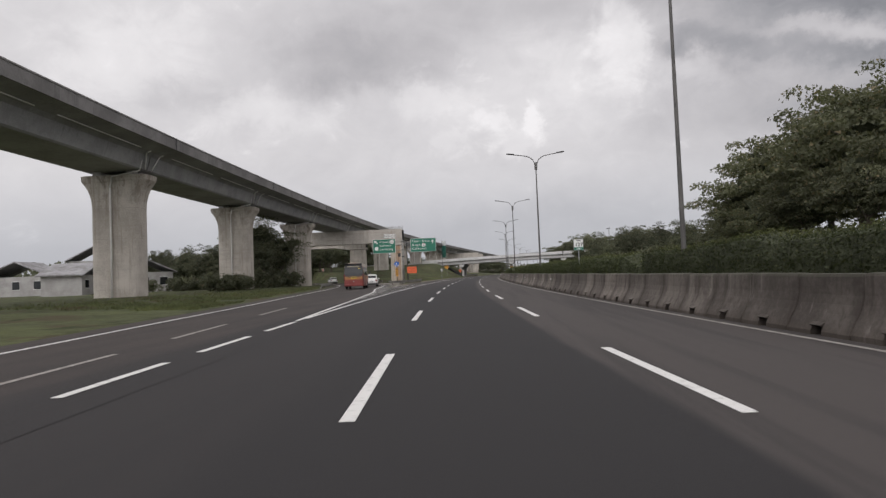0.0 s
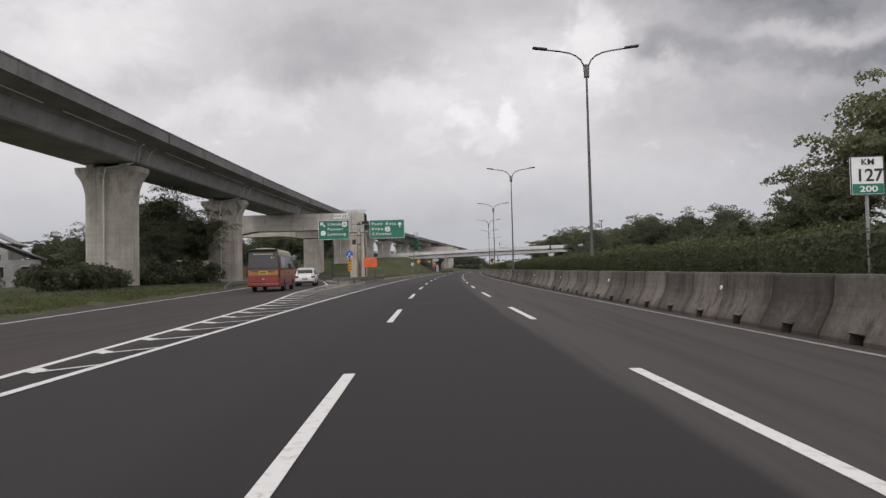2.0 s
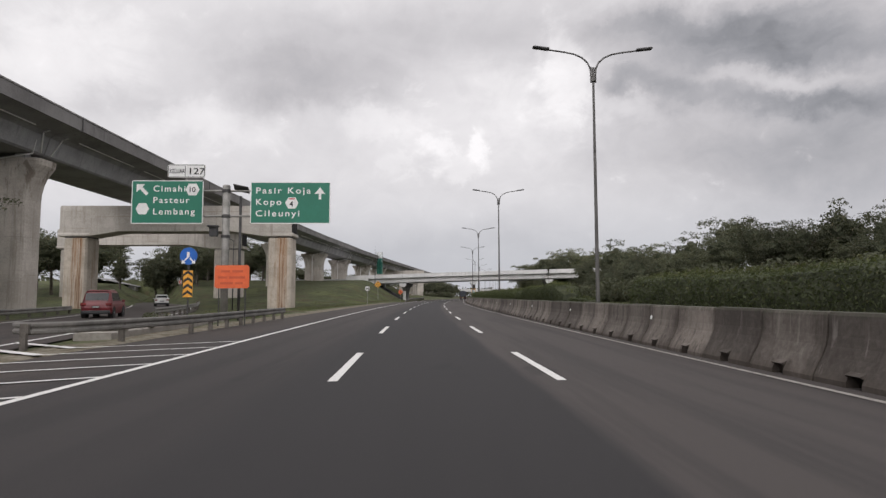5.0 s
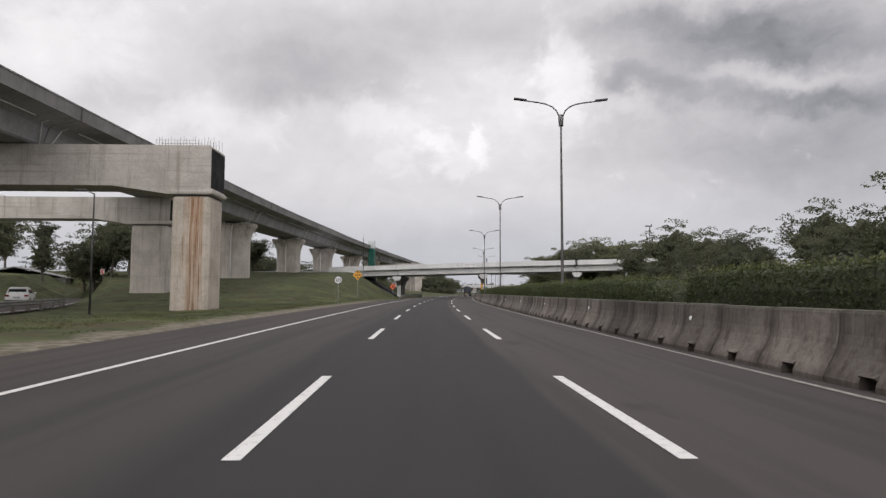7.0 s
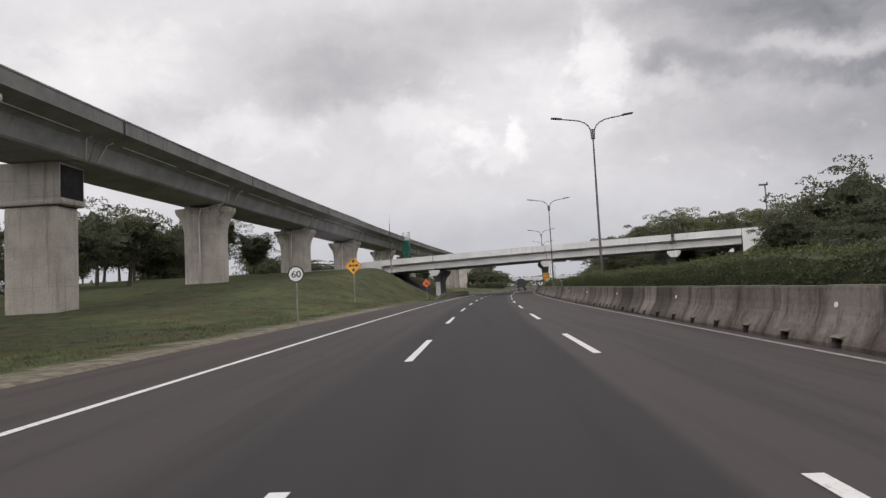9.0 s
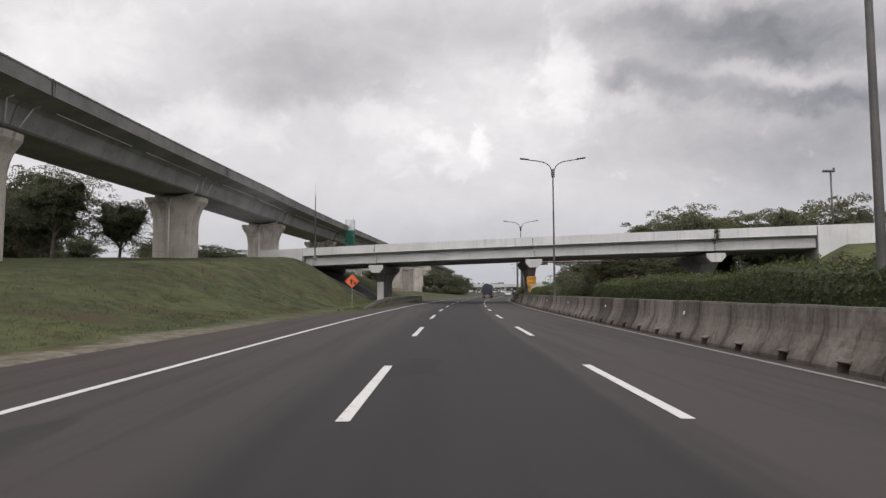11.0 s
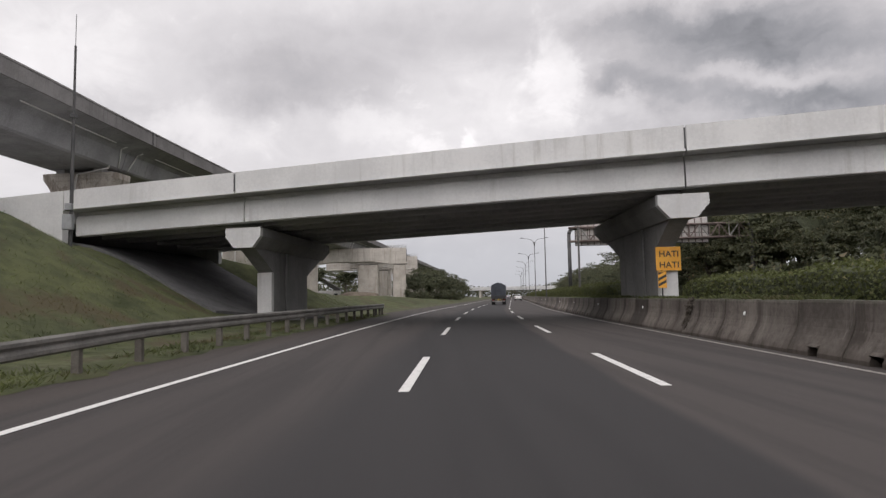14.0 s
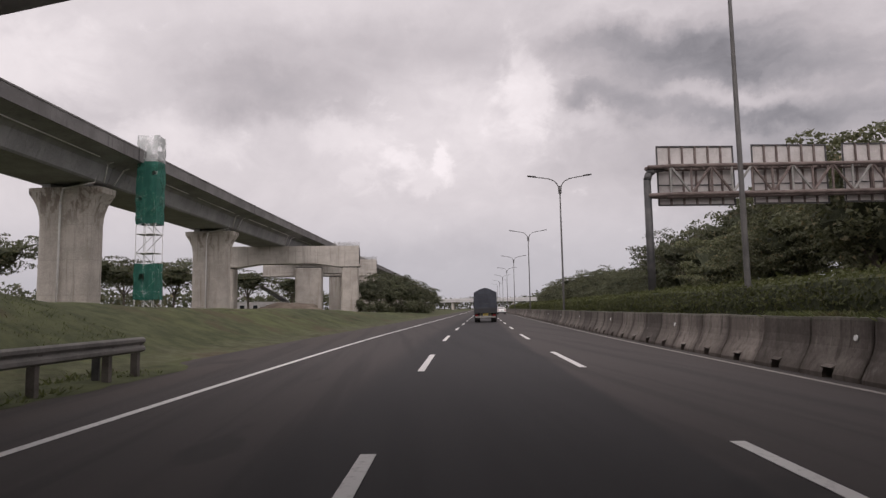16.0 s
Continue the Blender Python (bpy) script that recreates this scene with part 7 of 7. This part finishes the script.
def minibus(m):
    """A medium bus: shells in bands of colour round one body shape; the rear is at y = 0."""
    b = thing("minibus", "orange, red and tan minibus with tinted windows on the ramp", "bus", m)
    length, half = 7.3, 1.12

    def width(z):
        return half * lerp(z, [(0.35, 0.965), (0.6, 1.0), (1.6, 1.0), (2.5, 0.93), (2.75, 0.88), (2.92, 0.76), (3.02, 0.50), (3.06, 0.0)])

    def rear(z):
        return lerp(z, [(0.35, 0.06), (0.6, 0.0), (1.5, 0.03), (2.5, 0.13), (2.9, 0.22), (3.06, 0.6)])

    def front(z):
        return lerp(z, [(0.35, length), (1.2, length), (1.6, length - 0.12), (2.5, length - 0.95), (2.9, length - 1.3), (3.06, length - 1.9)])

    def band(name, zs, material, label=""):
        rings = []
        for z in zs:
            w, r0, f0, c = width(z), rear(z), front(z), 0.22
            w = max(w, 0.02)
            c = min(c, w * 0.6)
            loop = [(-w + c, r0), (w - c, r0), (w - 0.3 * c, r0 + 0.3 * c), (w, r0 + c), (w, f0 - c), (w - 0.3 * c, f0 - 0.3 * c), (w - c, f0), (-w + c, f0), (-w + 0.3 * c, f0 - 0.3 * c), (-w, f0 - c), (-w, r0 + c), (-w + 0.3 * c, r0 + 0.3 * c), (-w + c, r0)]
            rings.append([(x, y, z) for x, y in loop])
        bm, vs = loft(rings)
        bmesh.ops.remove_doubles(bm, verts=bm.verts, dist=1e-4)
        bmesh.ops.recalc_face_normals(bm, faces=bm.faces)
        return part(name, bm, material, b, label)

    band("lower_body", [0.35, 0.42, 0.6, 0.9, 1.12], RED_PAINT, "dusty red lower body")
    band("stripe", [1.12, 1.3, 1.5], ORANGE_PAINT, "orange side band")
    band("window_band", [1.5, 1.6, 2.0, 2.3, 2.5], DARK_PAINT, "black window band")
    band("roof", [2.5, 2.62, 2.75, 2.85, 2.92, 2.98, 3.02, 3.05], TAN, "tan roof")
    part("floor", boxes((-1.05, 1.05, 0.15, length - 0.15, 0.36, 0.42)), DARK_STEEL, b)
    for s in (-1, 1):
        x0 = s * 1.075
        for k, (y0, y1) in enumerate(((0.75, 5.1), (5.2, 6.0))):
            pts = [(y0 + 0.12, 1.62), (y1, 1.62), (y1 - 0.05 * k, 2.45), (y0, 2.45)]
            bm = bmesh.new()
            f = [bm.verts.new((s * (width(z) + 0.012), y, z)) for y, z in pts]
            g = [bm.verts.new((s * (width(z) - 0.02), y, z)) for y, z in pts]
            bm.faces.new(f)
            for i in range(4):
                bm.faces.new((f[i], f[(i + 1) % 4], g[(i + 1) % 4], g[i]))
            bmesh.ops.recalc_face_normals(bm, faces=bm.faces)
            part("side_window", bm, GLASS_DARK, b, "tinted side window")
        bm = bmesh.new()
        for a, c in (((0.62, 2.5), (0.66, 1.66)), ((0.66, 1.66), (0.8, 1.56)), ((0.8, 1.56), (1.5, 1.55))):
            tube(bm, (s * (width(a[1]) + 0.012), *a), (s * (width(c[1]) + 0.012), *c), 0.03, 0.03, 6)
        part("window_trim", bm, TAN, b, "tan swoosh trim")
        for y in (2.05, 5.95):
            arch = bmesh.new()
            box(arch, min(s * 0.8, s * 1.128), max(s * 0.8, s * 1.128), y - 0.47, y + 0.47, 0.36, 0.92, 0.12, 2)
            part("wheel_arch", arch, RUBBER, b, "dark wheel arch")
            wheel(s * 1.14, y, 0.39, 0.26, b)
        for k, y in enumerate((1.4, 2.6, 3.0, 3.4, 3.8, 4.2)):
            part("side_marking", boxes((min(s * 1.118, s * 1.124), max(s * 1.118, s * 1.124), y, y + (0.5 if k == 0 else 0.2), 1.2, 1.42)), MAROON if k else DARK_PAINT, b)
    def rear_plate(name, rows, thick, material, parent, label=""):
        """A plate that follows the raked tail: rows of (height, half width, distance proud of the body)."""
        bm = bmesh.new()
        outer = [[bm.verts.new((x, rear(z) - d, z)) for x in (-w, 0.0, w)] for z, w, d in rows]
        inner_ = [[bm.verts.new((x, rear(z) - d + thick, z)) for x in (-w, 0.0, w)] for z, w, d in rows]
        for a, c in zip(range(len(rows)), range(1, len(rows))):
            for k in (0, 1):
                bm.faces.new((outer[a][k], outer[a][k + 1], outer[c][k + 1], outer[c][k]))
                bm.faces.new((inner_[a][k], inner_[c][k], inner_[c][k + 1], inner_[a][k + 1]))
            for k in (0, 2):
                bm.faces.new((outer[a][k], outer[c][k], inner_[c][k], inner_[a][k]))
        for e in (0, -1):
            for k in (0, 1):
                bm.faces.new((outer[e][k], inner_[e][k], inner_[e][k + 1], outer[e][k + 1]))
        bmesh.ops.recalc_face_normals(bm, faces=bm.faces)
        return part(name, bm, material, parent, label)

    frame_ = rear_plate("rear_surround", [(1.46, 1.03, 0.03), (1.9, 1.03, 0.03), (2.5, 0.99, 0.03), (2.74, 0.95, 0.03), (2.9, 0.88, 0.04)], 0.14, DARK_PAINT, b, "black glazed tail panel")
    rear_plate("rear_window", [(1.68, 0.94, 0.043), (2.0, 0.94, 0.043), (2.46, 0.90, 0.043)], 0.012, GLASS_DARK, frame_, "wide tinted rear window")
    rear_plate("chin", [(1.36, 0.45, 0.06), (1.42, 0.8, 0.055), (1.5, 1.0, 0.045)], 0.03, DARK_PAINT, frame_)
    for k in range(9):
        x = -0.66 + k * 0.15
        part("lettering_bar", boxes((x, x + 0.1, 0.085, 0.118, 2.55, 2.64)), CREAM, frame_)
    part("spoiler", boxes((-0.98, 0.98, -0.06, 0.55, 2.84, 2.95), bevel=0.04), DARK_PAINT, b, "dark roof spoiler")
    words("route_code", "BLO", 0.16, PLATE, b, (0.5, 0.052, 2.30), (90, 0, 0), "yellow route letters")
    part("tailgate", boxes((-1.0, 1.0, -0.03, 0.04, 0.66, 1.1), bevel=0.025), RED_PAINT, b)
    part("rear_band", boxes((-1.0, 1.0, -0.022, 0.05, 1.12, 1.5), bevel=0.02), ORANGE_PAINT, b)
    p = part("number_plate", boxes((-0.3, 0.3, -0.05, -0.024, 1.22, 1.42)), PLATE, b, "yellow number plate")
    part("unreadable_bar", boxes((-0.22, 0.22, -0.056, -0.052, 1.28, 1.36)), BLACK, p)
    part("rear_emblem", boxes((-0.1, 0.1, -0.05, -0.031, 0.84, 0.93), bevel=0.02), CHROME, b)
    part("bumper", boxes((-1.08, 1.08, -0.06, 0.12, 0.38, 0.62), bevel=0.05), RED_PAINT, b)
    for s in (-1, 1):
        lamp = part("tail_lamp", boxes((min(s * 0.98, s * 1.13), max(s * 0.98, s * 1.13), 0.02, 0.24, 1.02, 1.86), bevel=0.03), DARK_PAINT, b, "tall dark lamp cluster")
        for z in (1.1, 1.32, 1.54):
            part("lens", tubes(((s * 1.05, 0.025, z + 0.08), (s * 1.05, -0.005, z + 0.08), 0.075, 0.07), sides=14), LAMP_RED, lamp)
        mir = part("mirror", boxes((min(s * 1.3, s * 1.5), max(s * 1.3, s * 1.5), 6.3, 6.4, 1.65, 2.05), bevel=0.03), DARK_PAINT, b)
        part("mirror_arm", tubes(((s * 1.0, 6.2, 1.6), (s * 1.42, 6.34, 1.7), 0.02, 0.02), sides=6), DARK_PAINT, mir)
    part("windscreen", boxes((-0.9, 0.9, 0, 0.03, -0.5, 0.42), bevel=0.01), GLASS_DARK, b).matrix_basis = pose(0, 6.78, 2.05, 44, 0, 0)
    return b


def car(m, body, label, length=4.2, half=0.86, tall=1.66, name="car", lift=0.0, plate_mat=BLACK):
    """A hatchback: side outline drawn out, a tapered cabin, glass, lamps and wheels; the rear is at y = 0."""
    c = thing(name, label, "car", m)
    z0, belt, roof = 0.26 + lift, 0.98 + lift * 0.6, tall

    def shell(rows, name, material, parent=c, lbl=""):
        bm, vs = loft([[(x * w, y, z) for x, y, z in row] for w, row in rows])
        bmesh.ops.remove_doubles(bm, verts=bm.verts, dist=1e-4)
        bmesh.ops.recalc_face_normals(bm, faces=bm.faces)
        return part(name, bm, material, parent, lbl, False)

    L = length
    base = [(z0, 0.93, 0.10, L - 0.12), (z0 + 0.16, 0.98, 0.03, L - 0.03), (z0 + 0.38, 1.0, 0.0, L), (belt - 0.14, 0.99, 0.05, L - 0.10), (belt, 0.95, 0.12, L - 0.45)]

    def ring(w, y0, y1, z, r=0.22):
        return [(-w + r, y0, z), (w - r, y0, z), (w - 0.3 * r, y0 + 0.3 * r, z), (w, y0 + r, z), (w, y1 - r, z), (w - 0.3 * r, y1 - 0.3 * r, z), (w - r, y1, z), (-w + r, y1, z), (-w + 0.3 * r, y1 - 0.3 * r, z), (-w, y1 - r, z), (-w, y0 + r, z), (-w + 0.3 * r, y0 + 0.3 * r, z), (-w + r, y0, z)]

    shell([(1, ring(half * w, y0, y1, z)) for z, w, y0, y1 in base], "body", body)
    hood = bmesh.new()
    box(hood, -half * 0.92, half * 0.92, L - 1.25, L - 0.2, belt - 0.08, belt + 0.02, 0.05, 2)
    part("bonnet", hood, body, c)
    cab = [(belt, 0.94, 0.12, L - 1.05), (belt + 0.1, 0.93, 0.16, L - 1.2), (roof - 0.12, 0.80, 0.42, L - 1.85), (roof - 0.03, 0.74, 0.55, L - 2.0), (roof, 0.55, 0.75, L - 2.2), (roof + 0.005, 0.02, 1.0, L - 2.4)]
    shell([(1, ring(max(half * w, 0.03), y0, y1, z, min(0.2, max(half * w, 0.03) * 0.6))) for z, w, y0, y1 in cab], "cabin", body)
    g = bmesh.new()
    box(g, -half * 0.74, half * 0.74, -0.012, 0.02, 0.0, (roof - belt) * 0.74, 0.01)
    tilt_ = math.degrees(math.atan2(0.30, roof - 0.12 - belt))
    part("rear_window", g, GLASS_DARK, c).matrix_basis = pose(0, 0.155, belt + 0.06, -tilt_, 0, 0)
    for s in (-1, 1):
        bm = bmesh.new()
        pts = [(0.55, belt + 0.08, 0.935), (L - 1.5, belt + 0.08, 0.935), (L - 1.95, roof - 0.2, 0.825), (0.72, roof - 0.2, 0.825)]
        f = [bm.verts.new((s * (half * w + 0.012), y, z)) for y, z, w in pts]
        q = [bm.verts.new((s * (half * w - 0.02), y, z)) for y, z, w in pts]
        bm.faces.new(f)
        for i in range(4):
            bm.faces.new((f[i], f[(i + 1) % 4], q[(i + 1) % 4], q[i]))
        bmesh.ops.recalc_face_normals(bm, faces=bm.faces)
        part("side_window", bm, GLASS_DARK, c)
        part("tail_lamp", boxes((min(s * half * 0.62, s * half * 0.985), max(s * half * 0.62, s * half * 0.985), -0.005, 0.16, belt - 0.2, belt - 0.04), bevel=0.02), LAMP_RED, c, "red tail lamp")
        part("roof_rail", tubes(((s * half * 0.70, 0.8, roof + 0.03), (s * half * 0.70, L - 2.3, roof + 0.03), 0.015, 0.015), sides=6), CHROME, c)
        mir = bmesh.new()
        box(mir, min(s * half, s * (half + 0.2)), max(s * half, s * (half + 0.2)), L - 1.5, L - 1.4, belt, belt + 0.15, 0.03)
        part("mirror", mir, body, c)
        for y in (0.78, L - 0.85):
            arch = bmesh.new()
            tube(arch, (s * (half * 0.7), y, 0.33 + lift * 0.4), (s * (half + 0.012), y, 0.33 + lift * 0.4), 0.40, 0.40, 20)
            part("wheel_arch", arch, RUBBER, c, "black wheel arch")
            wheel(s * (half + 0.02), y, 0.33 + lift * 0.3, 0.22, c, STEEL)
    part("bumper", boxes((-half * 0.93, half * 0.93, -0.05, 0.1, z0, z0 + 0.22), bevel=0.04), DARK_PAINT, c, "dark lower bumper")
    p = part("number_plate", boxes((-0.22, 0.22, -0.03, -0.012, belt - 0.35, belt - 0.22)), plate_mat, c)
    part("unreadable_bar", boxes((-0.17, 0.17, -0.036, -0.032, belt - 0.31, belt - 0.26)), WHITE_SHEET, p)
    part("spoiler", boxes((-half * 0.68, half * 0.68, 0.38, 0.62, roof - 0.09, roof - 0.04), bevel=0.015), body, c)
    return c


def truck(m):
    """A tarpaulin-covered lorry seen from behind; the rear is at y = 0."""
    t = thing("covered_truck", "lorry with a dark gabled tarpaulin over its load", "truck", m)
    bm = prism(bmesh.new(), [(-1.06, 1.05), (1.06, 1.05), (1.08, 2.2), (1.05, 2.78), (0.55, 3.06), (0.0, 3.22), (-0.55, 3.06), (-1.05, 2.78), (-1.08, 2.2)], 0.0, 4.6)
    bmesh.ops.subdivide_edges(bm, edges=bm.edges, cuts=4, use_grid_fill=True)
    for v in bm.verts:
        v.co += Vector((1, 0.3, 0.4)) * 0.05 * noise.noise(v.co * 1.9)
    part("tarpaulin", bm, TARP, t, "dark blue-black tarpaulin with folds")
    for k in range(4):
        z = 1.35 + k * 0.4
        part("lashing", tubes(((-1.1, -0.03, z), (1.1, -0.03, z + 0.05 * (-1) ** k), 0.012, 0.012), sides=5), DARK_STEEL, t)
    part("load_bed", boxes((-1.08, 1.08, -0.04, 4.7, 0.85, 1.06), bevel=0.02), DARK_PAINT, t)
    part("tailboard", boxes((-1.06, 1.06, -0.08, -0.045, 0.86, 1.3), bevel=0.012), DARK_PAINT, t)
    part("chassis", boxes((-0.4, -0.28, 0, 6.2, 0.6, 0.85), (0.28, 0.4, 0, 6.2, 0.6, 0.85), (-0.9, 0.9, 0.05, 0.15, 0.5, 0.62)), DARK_STEEL, t)
    part("rear_bumper", boxes((-0.95, 0.95, -0.08, 0.0, 0.45, 0.58), bevel=0.01), DULL_STEEL, t)
    for s in (-1, 1):
        part("tail_lamp", boxes((s * 0.8 - 0.14, s * 0.8 + 0.14, -0.11, -0.082, 0.6, 0.74)), LAMP_RED, t)
        part("mud_flap", boxes((s * 0.78 - 0.26, s * 0.78 + 0.26, 0.55, 0.57, 0.2, 0.8)), RUBBER, t)
        for x in (1.04, 0.76):
            wheel(s * x, 1.25, 0.42, 0.24, t)
        wheel(s * 1.0, 5.3, 0.42, 0.24, t)
    cab = bmesh.new()
    box(cab, -0.98, 0.98, 4.75, 6.4, 0.6, 2.35, 0.12, 2)
    part("cab", cab, paint("cab_paint", (0.35, 0.33, 0.10)), t)
    part("windscreen", boxes((-0.85, 0.85, 6.37, 6.42, 1.5, 2.2), bevel=0.01), GLASS_DARK, t)
    p = part("number_plate", boxes((-0.22, 0.22, -0.1, -0.082, 0.66, 0.8)), PLATE, t)
    part("unreadable_bar", boxes((-0.17, 0.17, -0.106, -0.102, 0.70, 0.76)), BLACK, p)
    return t


BUS_Y, SUV_Y = 77.0, 91.0
minibus(pose(lerp(BUS_Y, [(50, -10.3), (86, -14.0)]), BUS_Y, 0.01, 0, 0, 7))
car(pose(-13.75, SUV_Y, 0.01, 0, 0, 9), WHITE_PAINT, "white hatchback with a dark rear window on the exit ramp", 4.4, 0.9, 1.68)
car(pose(-21.6, 117, 0.01, 0, 0, 15), MAROON, "dark maroon car with a loaded roof on the exit ramp", 4.4, 0.88, 1.75)
car(pose(line(372) + 5.4, 372, 0.0, 0, 0, heading(372)), WHITE_PAINT, "small white car far along the motorway", 4.2, 0.86, 1.5)
car(pose(line(520) + 1.8, 520, 0.0, 0, 0, heading(520)), paint("silver_paint", (0.4, 0.4, 0.42), 0.9), "silver car far along the motorway", 4.2, 0.86, 1.5)
car(pose(line(217) + 17.5, 217, 0.0, 0, 0, 180 + heading(217)), WHITE_PAINT, "white van-like car on the opposite carriageway", 4.6, 0.9, 1.75)
car(pose(-37.0, 163, 0.01, 0, 0, 25), WHITE_PAINT, "white station wagon driving down the exit ramp", 4.5, 0.88, 1.6)
truck(pose(line(306.5) + 1.95, 306.5, 0.0, 0, 0, heading(306)))
